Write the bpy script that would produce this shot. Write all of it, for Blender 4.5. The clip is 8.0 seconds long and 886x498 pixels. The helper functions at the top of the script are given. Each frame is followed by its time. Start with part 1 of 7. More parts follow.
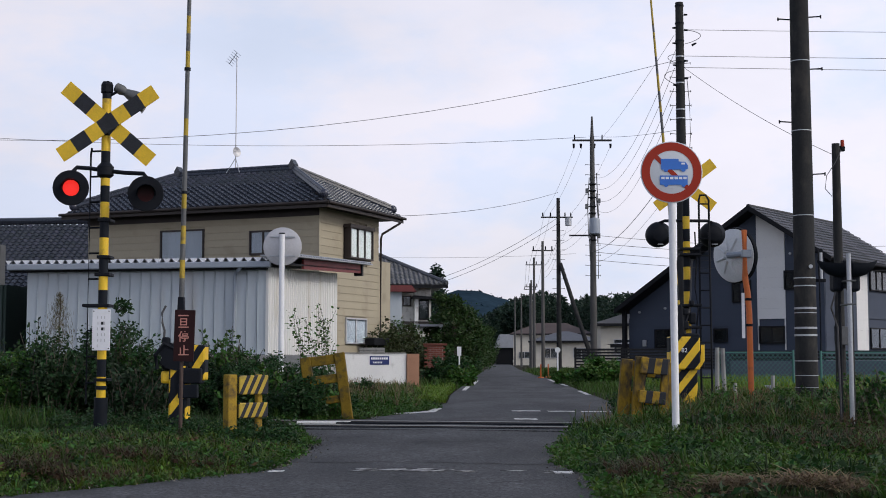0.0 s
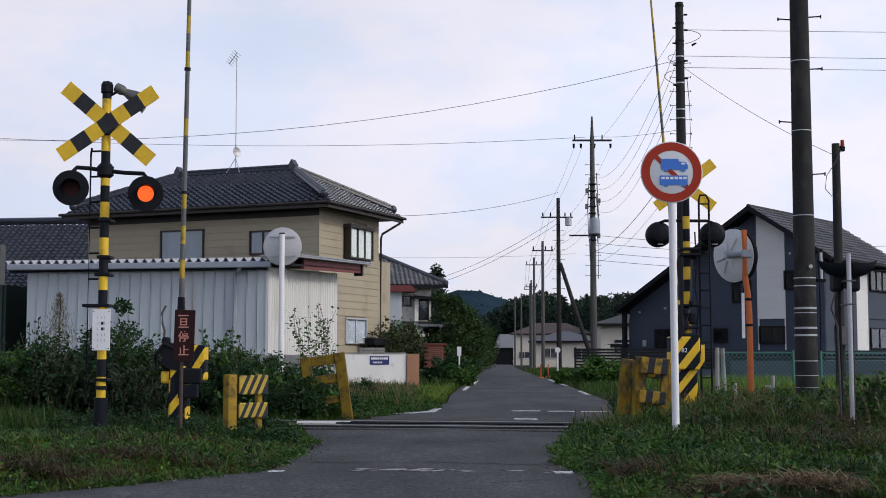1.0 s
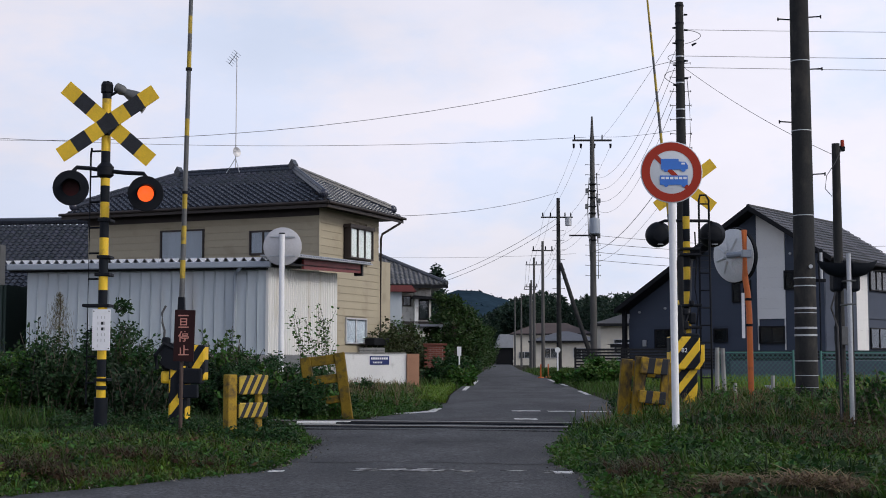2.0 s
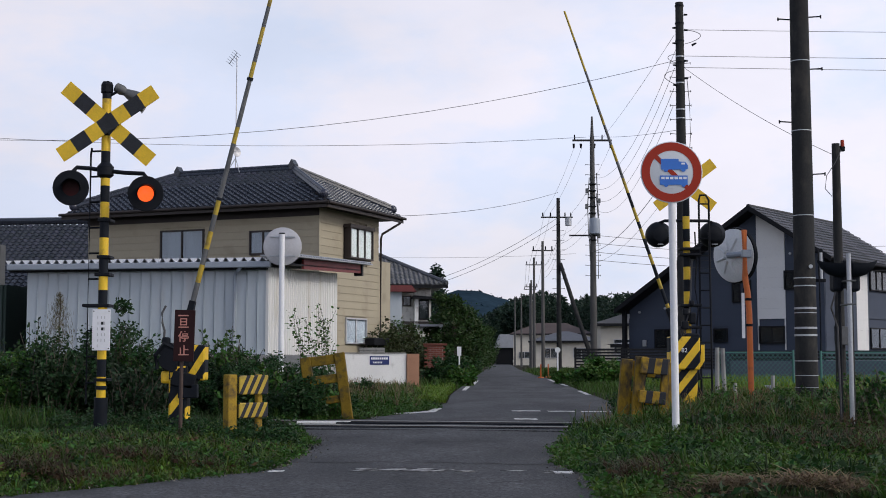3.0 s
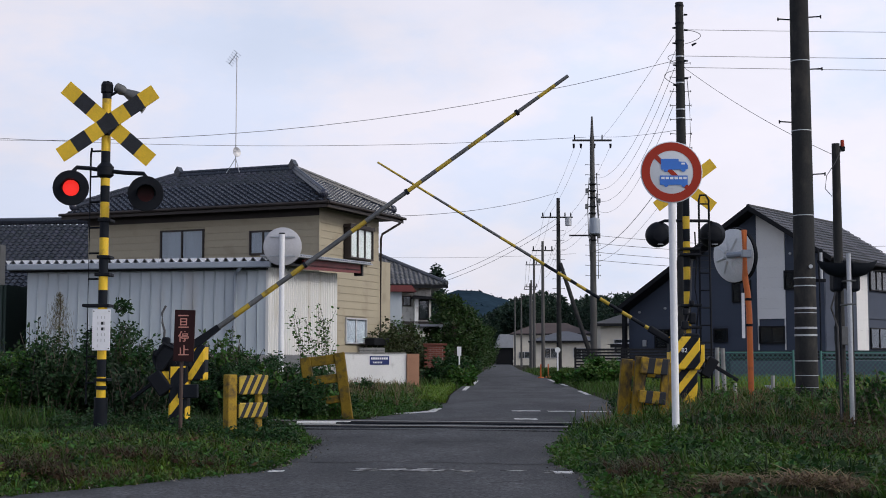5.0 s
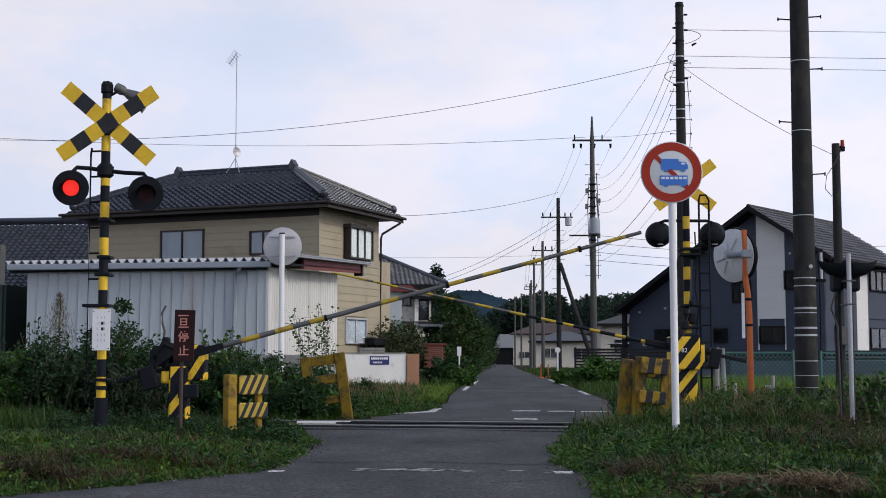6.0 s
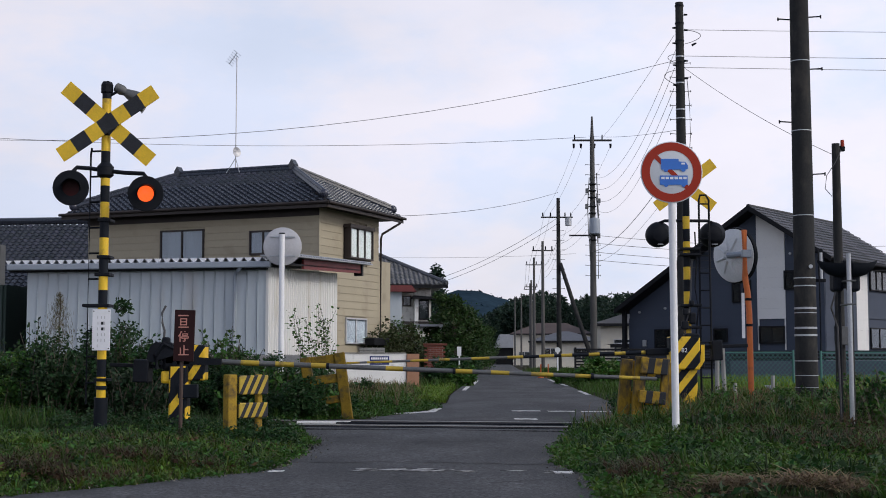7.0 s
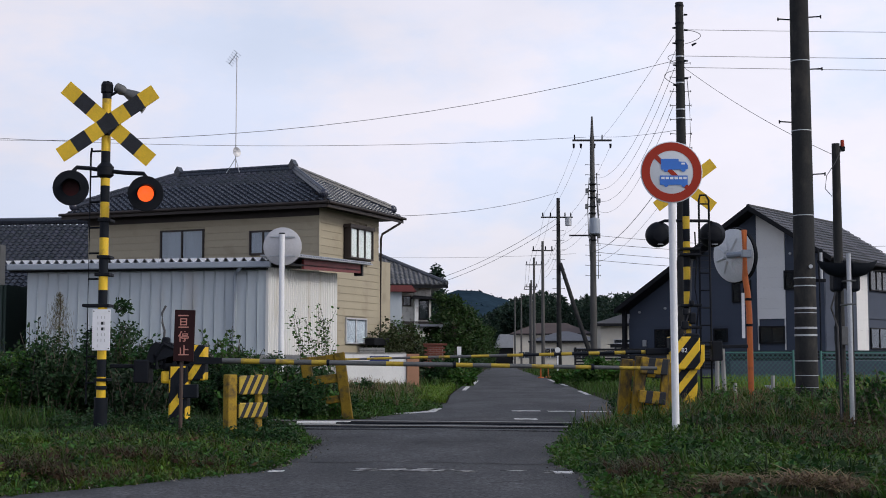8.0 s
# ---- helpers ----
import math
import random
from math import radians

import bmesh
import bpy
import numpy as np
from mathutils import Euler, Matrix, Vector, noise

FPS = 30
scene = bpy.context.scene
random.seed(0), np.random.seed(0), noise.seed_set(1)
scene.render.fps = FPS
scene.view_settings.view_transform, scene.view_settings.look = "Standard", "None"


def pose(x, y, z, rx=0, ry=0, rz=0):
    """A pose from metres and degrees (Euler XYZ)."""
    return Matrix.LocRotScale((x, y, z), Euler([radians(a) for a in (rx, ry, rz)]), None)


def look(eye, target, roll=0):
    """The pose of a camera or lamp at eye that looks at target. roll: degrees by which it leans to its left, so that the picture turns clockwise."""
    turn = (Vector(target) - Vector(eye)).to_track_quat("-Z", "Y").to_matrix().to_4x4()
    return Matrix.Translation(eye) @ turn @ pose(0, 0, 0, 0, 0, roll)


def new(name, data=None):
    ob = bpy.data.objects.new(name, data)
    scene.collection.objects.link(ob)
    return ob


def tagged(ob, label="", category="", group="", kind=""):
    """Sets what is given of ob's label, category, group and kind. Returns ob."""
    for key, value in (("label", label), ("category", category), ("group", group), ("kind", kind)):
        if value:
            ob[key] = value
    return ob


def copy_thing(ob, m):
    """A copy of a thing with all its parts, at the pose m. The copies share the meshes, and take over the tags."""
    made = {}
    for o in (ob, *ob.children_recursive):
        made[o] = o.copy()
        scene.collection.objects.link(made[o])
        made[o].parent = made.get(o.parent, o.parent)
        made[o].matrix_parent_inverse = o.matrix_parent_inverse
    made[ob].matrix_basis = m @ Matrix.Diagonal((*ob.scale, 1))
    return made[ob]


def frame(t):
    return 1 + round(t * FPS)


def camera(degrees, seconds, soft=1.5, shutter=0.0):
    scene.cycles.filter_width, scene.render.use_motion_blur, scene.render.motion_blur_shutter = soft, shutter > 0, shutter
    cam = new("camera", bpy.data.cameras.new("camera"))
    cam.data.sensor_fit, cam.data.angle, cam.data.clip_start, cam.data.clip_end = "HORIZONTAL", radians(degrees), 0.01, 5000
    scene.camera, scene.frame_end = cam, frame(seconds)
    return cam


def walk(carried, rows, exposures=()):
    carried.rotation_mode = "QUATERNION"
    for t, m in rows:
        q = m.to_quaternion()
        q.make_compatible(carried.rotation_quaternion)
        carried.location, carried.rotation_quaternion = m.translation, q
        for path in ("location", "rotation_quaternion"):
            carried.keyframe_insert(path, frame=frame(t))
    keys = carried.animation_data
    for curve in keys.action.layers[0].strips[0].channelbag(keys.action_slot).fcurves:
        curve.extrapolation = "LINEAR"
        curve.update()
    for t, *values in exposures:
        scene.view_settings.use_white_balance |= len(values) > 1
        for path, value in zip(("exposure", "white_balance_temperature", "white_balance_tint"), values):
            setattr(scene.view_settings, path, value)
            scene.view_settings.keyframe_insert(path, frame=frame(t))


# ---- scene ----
cam = camera(36.18, 8.0, soft=0.95)
EYE = pose(0, 0, 0.81, 94.69, 0, 0)
walk(cam, [(0.0, EYE), (8.0, EYE)], [(0.0, 0.0), (8.0, 0.0)])

# ---- light ----
SUN_AZ, SUN_EL = 114.0, 32.0   # degrees clockwise from the view direction, and above the horizon


def make_world():
    w = bpy.data.worlds.new("sky")
    scene.world = w
    w.use_nodes = True
    nt = w.node_tree
    nt.nodes.clear()
    n = nt.nodes.new
    out, bg, sky = n("ShaderNodeOutputWorld"), n("ShaderNodeBackground"), n("ShaderNodeTexSky")
    sky.sky_type, sky.sun_disc = "NISHITA", False
    sky.sun_elevation, sky.sun_rotation = radians(SUN_EL), radians(SUN_AZ)
    sky.air_density, sky.dust_density = 1.0, 2.5
    tc, mp = n("ShaderNodeTexCoord"), n("ShaderNodeMapping")
    mp.inputs["Scale"].default_value = (1.0, 1.0, 2.1)
    big, ramp = n("ShaderNodeTexNoise"), n("ShaderNodeValToRGB")
    big.inputs["Scale"].default_value, big.inputs["Detail"].default_value = 4.0, 7.0
    big.inputs["Roughness"].default_value = 0.52
    ramp.color_ramp.elements[0].position, ramp.color_ramp.elements[0].color = 0.30, (0.80, 0.80, 0.80, 1)
    ramp.color_ramp.elements[1].position, ramp.color_ramp.elements[1].color = 0.56, (0.98, 0.98, 0.98, 1)
    gain, mix = n("ShaderNodeMix"), n("ShaderNodeMix")
    gain.data_type = mix.data_type = "RGBA"
    gain.blend_type = "MULTIPLY"
    gain.inputs["Factor"].default_value = 1.0
    gain.inputs["B"].default_value = (1.35, 1.35, 1.35, 1)
    # thin blue-white veil with whiter puffs
    puff, soft, veil = n("ShaderNodeTexNoise"), n("ShaderNodeValToRGB"), n("ShaderNodeMix")
    puff.inputs["Scale"].default_value, puff.inputs["Detail"].default_value, puff.inputs["Roughness"].default_value = 7.0, 8.0, 0.55
    soft.color_ramp.elements[0].position, soft.color_ramp.elements[1].position = 0.40, 0.55
    veil.data_type = "RGBA"
    veil.inputs["A"].default_value = (8.2, 8.85, 10.9, 1)
    veil.inputs["B"].default_value = (9.55, 9.3, 10.45, 1)
    ln = nt.links.new
    ln(tc.outputs["Generated"], mp.inputs["Vector"])
    ln(mp.outputs["Vector"], big.inputs["Vector"])
    ln(big.outputs["Fac"], ramp.inputs["Fac"])
    ln(mp.outputs["Vector"], puff.inputs["Vector"])
    ln(puff.outputs["Fac"], soft.inputs["Fac"])
    ln(soft.outputs["Color"], veil.inputs["Factor"])
    ln(veil.outputs["Result"], mix.inputs["B"])
    ln(sky.outputs["Color"], gain.inputs["A"])
    ln(gain.outputs["Result"], mix.inputs["A"])
    # the veil thins overhead
    sep, thin, cover = n("ShaderNodeSeparateXYZ"), n("ShaderNodeMapRange"), n("ShaderNodeMath")
    thin.inputs["From Min"].default_value, thin.inputs["From Max"].default_value = 0.22, 0.65
    thin.inputs["To Min"].default_value, thin.inputs["To Max"].default_value = 1.0, 0.05
    cover.operation = "MULTIPLY"
    ln(tc.outputs["Generated"], sep.inputs[0])
    ln(sep.outputs["Z"], thin.inputs["Value"])
    ln(ramp.outputs["Color"], cover.inputs[0])
    ln(thin.outputs["Result"], cover.inputs[1])
    ln(cover.outputs[0], mix.inputs["Factor"])
    # the cloud veil is brightest towards the hidden sun and dims away from it
    dot, away, scale = n("ShaderNodeVectorMath"), n("ShaderNodeMapRange"), n("ShaderNodeMix")
    dot.operation = "DOT_PRODUCT"
    a, e = radians(SUN_AZ), radians(SUN_EL)
    dot.inputs[1].default_value = (math.sin(a) * math.cos(e), math.cos(a) * math.cos(e), math.sin(e))
    away.interpolation_type = "SMOOTHSTEP"
    away.inputs["From Min"].default_value, away.inputs["From Max"].default_value = -0.95, 0.10
    away.inputs["To Min"].default_value, away.inputs["To Max"].default_value = 0.74, 1.0
    scale.data_type, scale.blend_type = "RGBA", "MULTIPLY"
    scale.inputs["Factor"].default_value = 1.0
    ln(tc.outputs["Generated"], dot.inputs[0])
    ln(dot.outputs["Value"], away.inputs["Value"])
    ln(mix.outputs["Result"], scale.inputs["A"])
    ln(away.outputs["Result"], scale.inputs["B"])
    ln(scale.outputs["Result"], bg.inputs["Color"])
    bg.inputs["Strength"].default_value = 0.1
    ln(bg.outputs["Background"], out.inputs["Surface"])


make_world()
sun_data = bpy.data.lights.new("sun", "SUN")
sun_data.energy, sun_data.angle, sun_data.color = 1.05, radians(14), (1.0, 0.98, 0.94)
sun = new("sun", sun_data)
_a, _e = radians(SUN_AZ), radians(SUN_EL)
sun.matrix_world = look((40 * math.sin(_a), 40 * math.cos(_a), 40 * math.tan(_e)), (0, 0, 0))

# ---- materials ----


def mat(name, col, rough=0.6, metal=0.0, var=0.25, scale=3.0, fine=45.0, bump=0.15, dist=0.01, stain=None, amount=0.5, obvar=0.0, island=0.0, spec=0.5, stretch=(1, 1, 1)):
    m = bpy.data.materials.new(name)
    m.use_nodes = True
    nt = m.node_tree
    b = nt.nodes["Principled BSDF"]
    n, ln = nt.nodes.new, nt.links.new
    b.inputs["Metallic"].default_value = metal
    b.inputs["Specular IOR Level"].default_value = spec
    tc, mp = n("ShaderNodeTexCoord"), n("ShaderNodeMapping")
    mp.inputs["Scale"].default_value = stretch
    ln(tc.outputs["Object"], mp.inputs["Vector"])
    na, nb = n("ShaderNodeTexNoise"), n("ShaderNodeTexNoise")
    for t, s in ((na, scale), (nb, fine)):
        t.inputs["Scale"].default_value, t.inputs["Detail"].default_value = s, 5.0
        ln(mp.outputs["Vector"], t.inputs["Vector"])
    add = n("ShaderNodeMath")
    add.operation = "ADD"
    ln(na.outputs["Fac"], add.inputs[0])
    ln(nb.outputs["Fac"], add.inputs[1])
    val = n("ShaderNodeMapRange")
    val.inputs["From Min"].default_value, val.inputs["From Max"].default_value = 0.6, 1.4
    val.inputs["To Min"].default_value, val.inputs["To Max"].default_value = 1 - var, 1 + var
    ln(add.outputs[0], val.inputs["Value"])
    hsv = n("ShaderNodeHueSaturation")
    hsv.inputs["Color"].default_value = (*col, 1)
    last = val.outputs["Result"]
    if obvar or island:
        if obvar:
            src = n("ShaderNodeObjectInfo").outputs["Random"]
        else:
            src = n("ShaderNodeNewGeometry").outputs["Random Per Island"]
        r = n("ShaderNodeMapRange")
        k = obvar or island
        r.inputs["To Min"].default_value, r.inputs["To Max"].default_value = 1 - k, 1 + k
        ln(src, r.inputs["Value"])
        mul = n("ShaderNodeMath")
        mul.operation = "MULTIPLY"
        ln(last, mul.inputs[0])
        ln(r.outputs["Result"], mul.inputs[1])
        last = mul.outputs[0]
        if island:
            h = n("ShaderNodeMapRange")
            h.inputs["To Min"].default_value, h.inputs["To Max"].default_value = 0.47, 0.525
            ln(src, h.inputs["Value"])
            ln(h.outputs["Result"], hsv.inputs["Hue"])
    ln(last, hsv.inputs["Value"])
    colour = hsv.outputs["Color"]
    if stain:
        nc, rp, mx = n("ShaderNodeTexNoise"), n("ShaderNodeValToRGB"), n("ShaderNodeMix")
        nc.inputs["Scale"].default_value, nc.inputs["Detail"].default_value = scale * 1.7, 8.0
        ln(mp.outputs["Vector"], nc.inputs["Vector"])
        rp.color_ramp.elements[0].position, rp.color_ramp.elements[1].position = 0.62 - 0.25 * amount, 0.78 - 0.2 * amount
        ln(nc.outputs["Fac"], rp.inputs["Fac"])
        mx.data_type = "RGBA"
        mx.inputs["B"].default_value = (*stain, 1)
        ln(colour, mx.inputs["A"])
        ln(rp.outputs["Color"], mx.inputs["Factor"])
        colour = mx.outputs["Result"]
    ln(colour, b.inputs["Base Color"])
    rr = n("ShaderNodeMapRange")
    rr.inputs["To Min"].default_value, rr.inputs["To Max"].default_value = max(rough - 0.12, 0.03), min(rough + 0.12, 1)
    ln(nb.outputs["Fac"], rr.inputs["Value"])
    ln(rr.outputs["Result"], b.inputs["Roughness"])
    if bump:
        bp = n("ShaderNodeBump")
        bp.inputs["Strength"].default_value, bp.inputs["Distance"].default_value = bump, dist
        ln(nb.outputs["Fac"], bp.inputs["Height"])
        ln(bp.outputs["Normal"], b.inputs["Normal"])
    return m


def leaf_mat(name, col, var=0.35, rough=0.55):
    m = mat(name, col, rough, var=0.2, scale=1.3, fine=9, bump=0, island=var, spec=0.3)
    nt = m.node_tree
    b, out = nt.nodes["Principled BSDF"], nt.nodes["Material Output"]
    tr, mx = nt.nodes.new("ShaderNodeBsdfTranslucent"), nt.nodes.new("ShaderNodeMixShader")
    mx.inputs["Fac"].default_value = 0.25
    nt.links.new(b.inputs["Base Color"].links[0].from_socket, tr.inputs["Color"])
    nt.links.new(b.outputs["BSDF"], mx.inputs[1])
    nt.links.new(tr.outputs["BSDF"], mx.inputs[2])
    nt.links.new(mx.outputs["Shader"], out.inputs["Surface"])
    return m


def glow(name, col, strength):
    m = mat(name, col, 0.3, var=0.1, fine=90, bump=0)
    b = m.node_tree.nodes["Principled BSDF"]
    b.inputs["Emission Color"].default_value = (*col, 1)
    b.inputs["Emission Strength"].default_value = strength
    return m


def glass_mat(name, col, rough=0.05, spec=0.5):
    m = bpy.data.materials.new(name)
    m.use_nodes = True
    b = m.node_tree.nodes["Principled BSDF"]
    b.inputs["Base Color"].default_value = (*col, 1)
    b.inputs["Roughness"].default_value = rough
    b.inputs["Transmission Weight"].default_value = 1.0
    b.inputs["Specular IOR Level"].default_value = spec
    return m


YEL = mat("yellow_paint", (0.78, 0.50, 0.018), 0.5, var=0.15, scale=5, fine=70, bump=0.08, stain=(0.30, 0.19, 0.03), amount=0.08)
YEL_OLD = mat("worn_yellow_paint", (0.33, 0.21, 0.02), 0.75, spec=0.3, var=0.3, scale=6, fine=60, bump=0.3, stain=(0.09, 0.065, 0.035), amount=0.5)
BLK = mat("black_paint", (0.008, 0.011, 0.017), 0.6, spec=0.16, var=0.3, scale=6, fine=80, bump=0.1)
YEL_MOSS = mat("mossy_yellow_paint", (0.19, 0.125, 0.015), 0.85, spec=0.2, var=0.35, scale=5, fine=55, bump=0.35, stain=(0.055, 0.048, 0.026), amount=0.6)
YEL_WORN = mat("flaking_yellow_paint", (0.30, 0.19, 0.02), 0.8, spec=0.25, var=0.35, scale=5, fine=60, bump=0.35, stain=(0.035, 0.033, 0.034), amount=0.85, stretch=(1, 1, 0.5))
BLK_OLD = mat("faded_black_paint", (0.028, 0.031, 0.038), 0.75, spec=0.25, var=0.35, scale=6, fine=60, bump=0.3)
IRON = mat("dark_iron", (0.008, 0.010, 0.015), 0.6, spec=0.16, var=0.3, fine=70)
ARM_GREY = mat("worn_dark_grey_paint", (0.10, 0.105, 0.11), 0.55, var=0.3, scale=6, fine=60, bump=0.1)
GALV = mat("galvanised_steel", (0.42, 0.44, 0.47), 0.45, metal=0.7, var=0.2, scale=4, fine=50, bump=0.08)
WHITE = mat("white_paint", (0.82, 0.83, 0.86), 0.4, var=0.08, scale=3, fine=40, bump=0.05)
WHITE_OLD = mat("dirty_white_paint", (0.84, 0.84, 0.83), 0.8, var=0.10, scale=1.5, fine=25, stain=(0.45, 0.44, 0.41), amount=0.08)


def asphalt(name, dark, light):
    """Worn asphalt: broad stains along the lane, finer blotches, and stone grain."""
    m = bpy.data.materials.new(name)
    m.use_nodes = True
    nt = m.node_tree
    b = nt.nodes["Principled BSDF"]
    n, ln = nt.nodes.new, nt.links.new
    tc, mp = n("ShaderNodeTexCoord"), n("ShaderNodeMapping")
    mp.inputs["Scale"].default_value = (1.0, 0.4, 1.0)
    ln(tc.outputs["Object"], mp.inputs["Vector"])
    noises = []
    for k, (scale, detail, src) in enumerate(((0.8, 4.0, mp.outputs["Vector"]), (7.0, 8.0, mp.outputs["Vector"]), (38.0, 4.0, tc.outputs["Object"]))):
        t = n("ShaderNodeTexNoise")
        t.inputs["Scale"].default_value, t.inputs["Detail"].default_value = scale, detail
        t.inputs["Roughness"].default_value = 0.62
        ln(src, t.inputs["Vector"])
        noises.append(t.outputs["Fac"])
    ramp = n("ShaderNodeValToRGB")
    ramp.color_ramp.elements[0].position, ramp.color_ramp.elements[0].color = 0.36, (*dark, 1)
    ramp.color_ramp.elements[1].position, ramp.color_ramp.elements[1].color = 0.64, (*light, 1)
    ln(noises[0], ramp.inputs["Fac"])
    gain = None
    for fac, lo, hi in ((noises[1], 0.62, 1.38), (noises[2], 0.25, 1.75)):
        r = n("ShaderNodeMapRange")
        r.inputs["From Min"].default_value, r.inputs["From Max"].default_value = 0.37, 0.63
        r.inputs["To Min"].default_value, r.inputs["To Max"].default_value = lo, hi
        ln(fac, r.inputs["Value"])
        if gain is None:
            gain = r.outputs["Result"]
        else:
            mul = n("ShaderNodeMath")
            mul.operation = "MULTIPLY"
            ln(gain, mul.inputs[0])
            ln(r.outputs["Result"], mul.inputs[1])
            gain = mul.outputs[0]
    hsv = n("ShaderNodeHueSaturation")
    ln(ramp.outputs["Color"], hsv.inputs["Color"])
    ln(gain, hsv.inputs["Value"])
    ln(hsv.outputs["Color"], b.inputs["Base Color"])
    rr = n("ShaderNodeMapRange")
    rr.inputs["From Min"].default_value, rr.inputs["From Max"].default_value = 0.3, 0.7
    rr.inputs["To Min"].default_value, rr.inputs["To Max"].default_value = 0.66, 0.92
    ln(noises[1], rr.inputs["Value"])
    ln(rr.outputs["Result"], b.inputs["Roughness"])
    b.inputs["Specular IOR Level"].default_value = 0.4
    bp = n("ShaderNodeBump")
    bp.inputs["Strength"].default_value, bp.inputs["Distance"].default_value = 0.9, 0.010
    ln(noises[2], bp.inputs["Height"])
    ln(bp.outputs["Normal"], b.inputs["Normal"])
    return m


ASPH = asphalt("asphalt", (0.022, 0.023, 0.026), (0.066, 0.067, 0.073))
ASPH_D = asphalt("tarry_asphalt", (0.012, 0.012, 0.014), (0.034, 0.034, 0.036))
LINE_OLD = mat("nearly_gone_road_paint", (0.40, 0.40, 0.40), 0.85, var=0.3, scale=7, fine=50, stain=(0.05, 0.05, 0.055), amount=0.95)
LINE = mat("worn_road_paint", (0.62, 0.62, 0.62), 0.8, var=0.25, scale=4, fine=40, stain=(0.13, 0.13, 0.13), amount=0.55)
SOIL = mat("soil_and_turf", (0.024, 0.026, 0.012), 0.95, var=0.45, scale=0.8, fine=14, bump=0.8, dist=0.03, stain=(0.050, 0.036, 0.022), amount=0.6, spec=0.05)
RAIL = mat("rail_steel", (0.30, 0.29, 0.28), 0.45, metal=0.4, var=0.25, scale=5, fine=40)
CONC = mat("concrete", (0.33, 0.33, 0.32), 0.9, var=0.22, scale=1.6, fine=30, bump=0.3, stain=(0.16, 0.16, 0.15), amount=0.45)
POLE_M = mat("weathered_pole", (0.032, 0.033, 0.034), 0.9, spec=0.2, var=0.3, scale=3, fine=40, bump=0.35, stain=(0.060, 0.056, 0.052), amount=0.4, stretch=(1, 1, 0.6))
POLE_G = mat("concrete_pole", (0.085, 0.084, 0.082), 0.85, var=0.25, scale=2, fine=30, stretch=(1, 1, 0.25))
SHED_F = mat("painted_steel_sheet", (0.465, 0.52, 0.565), 0.6, var=0.07, scale=0.8, fine=12, bump=0.05, stain=(0.46, 0.47, 0.48), amount=0.25, stretch=(1, 1, 0.3))
SHED_S = mat("ribbed_steel_sheet", (0.66, 0.66, 0.65), 0.65, var=0.08, scale=0.8, fine=14, bump=0.05, stain=(0.5, 0.47, 0.42), amount=0.3, stretch=(1, 1, 0.25))
SHED_T = mat("grey_roof_sheet", (0.36, 0.38, 0.42), 0.5, var=0.15, scale=1.5, fine=20)
FASC = mat("blue_grey_gutter", (0.30, 0.34, 0.40), 0.5, var=0.1)
RED_T = mat("dull_red_paint", (0.17, 0.035, 0.035), 0.6, var=0.2)
SIDING = mat("cream_siding", (0.385, 0.34, 0.25), 0.75, var=0.08, scale=0.7, fine=20, bump=0.08, obvar=0.05, stain=(0.31, 0.27, 0.195), amount=0.25)
DARKWOOD = mat("dark_brown_trim", (0.036, 0.028, 0.026), 0.6, var=0.2)
TILE = mat("grey_roof_tile", (0.036, 0.041, 0.055), 0.26, var=0.2, scale=2.0, fine=30, bump=0.1, obvar=0.25)
TILE_R = mat("grey_roof_tile_field", (0.036, 0.041, 0.055), 0.26, var=0.2, scale=2.0, fine=30, bump=0.1, island=0.25)
NAVY = mat("navy_siding", (0.041, 0.055, 0.088), 0.7, var=0.12, scale=0.5, fine=20, bump=0.08, obvar=0.05)
PALE = mat("pale_grey_siding", (0.72, 0.72, 0.72), 0.75, var=0.06, scale=0.5, fine=20, bump=0.06, obvar=0.03)
OLDTILE_R = mat("old_grey_roof_field", (0.13, 0.135, 0.15), 0.45, var=0.25, scale=1.5, fine=25, island=0.3)
OLDTILE = mat("old_grey_roof", (0.10, 0.105, 0.12), 0.5, var=0.25, scale=1.5, fine=25, obvar=0.2)
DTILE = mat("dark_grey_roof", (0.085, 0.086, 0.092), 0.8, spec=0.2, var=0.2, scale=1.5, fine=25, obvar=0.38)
BLACKM = mat("black_metal_trim", (0.012, 0.013, 0.016), 0.6, spec=0.15, var=0.2)
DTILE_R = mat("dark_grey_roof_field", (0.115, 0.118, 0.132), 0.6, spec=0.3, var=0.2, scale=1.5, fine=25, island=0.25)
ARM_YEL = mat("dulled_yellow_arm_paint", (0.44, 0.31, 0.03), 0.6, var=0.2, scale=5, fine=70, bump=0.08, stain=(0.15, 0.11, 0.04), amount=0.3)
GLASS = glass_mat("window_glass", (0.75, 0.82, 0.85))
# dark tint and weak sheen stand in for reflections of unbuilt dark surroundings
GLASS_DIM = glass_mat("dimmed_low_sheen_glass", (0.45, 0.50, 0.54), 0.08, 0.1)
GLASS_DIM.node_tree.nodes["Principled BSDF"].inputs["IOR"].default_value = 1.3
# dark colour stands in for unlit space behind panes and panel gaps
UNLIT_BACK = mat("unlit_backing", (0.05, 0.055, 0.065), 0.9, var=0.3)
CURTAIN = mat("grey_curtain", (0.60, 0.61, 0.68), 0.9, var=0.15, scale=2, fine=14, stretch=(4, 4, 0.3))
CURTAIN_W = mat("white_curtain", (0.72, 0.71, 0.68), 0.9, var=0.12, scale=2, fine=14, stretch=(4, 4, 0.3))
ORANGE = mat("orange_paint", (0.62, 0.15, 0.03), 0.5, var=0.15, stain=(0.30, 0.09, 0.04), amount=0.25)
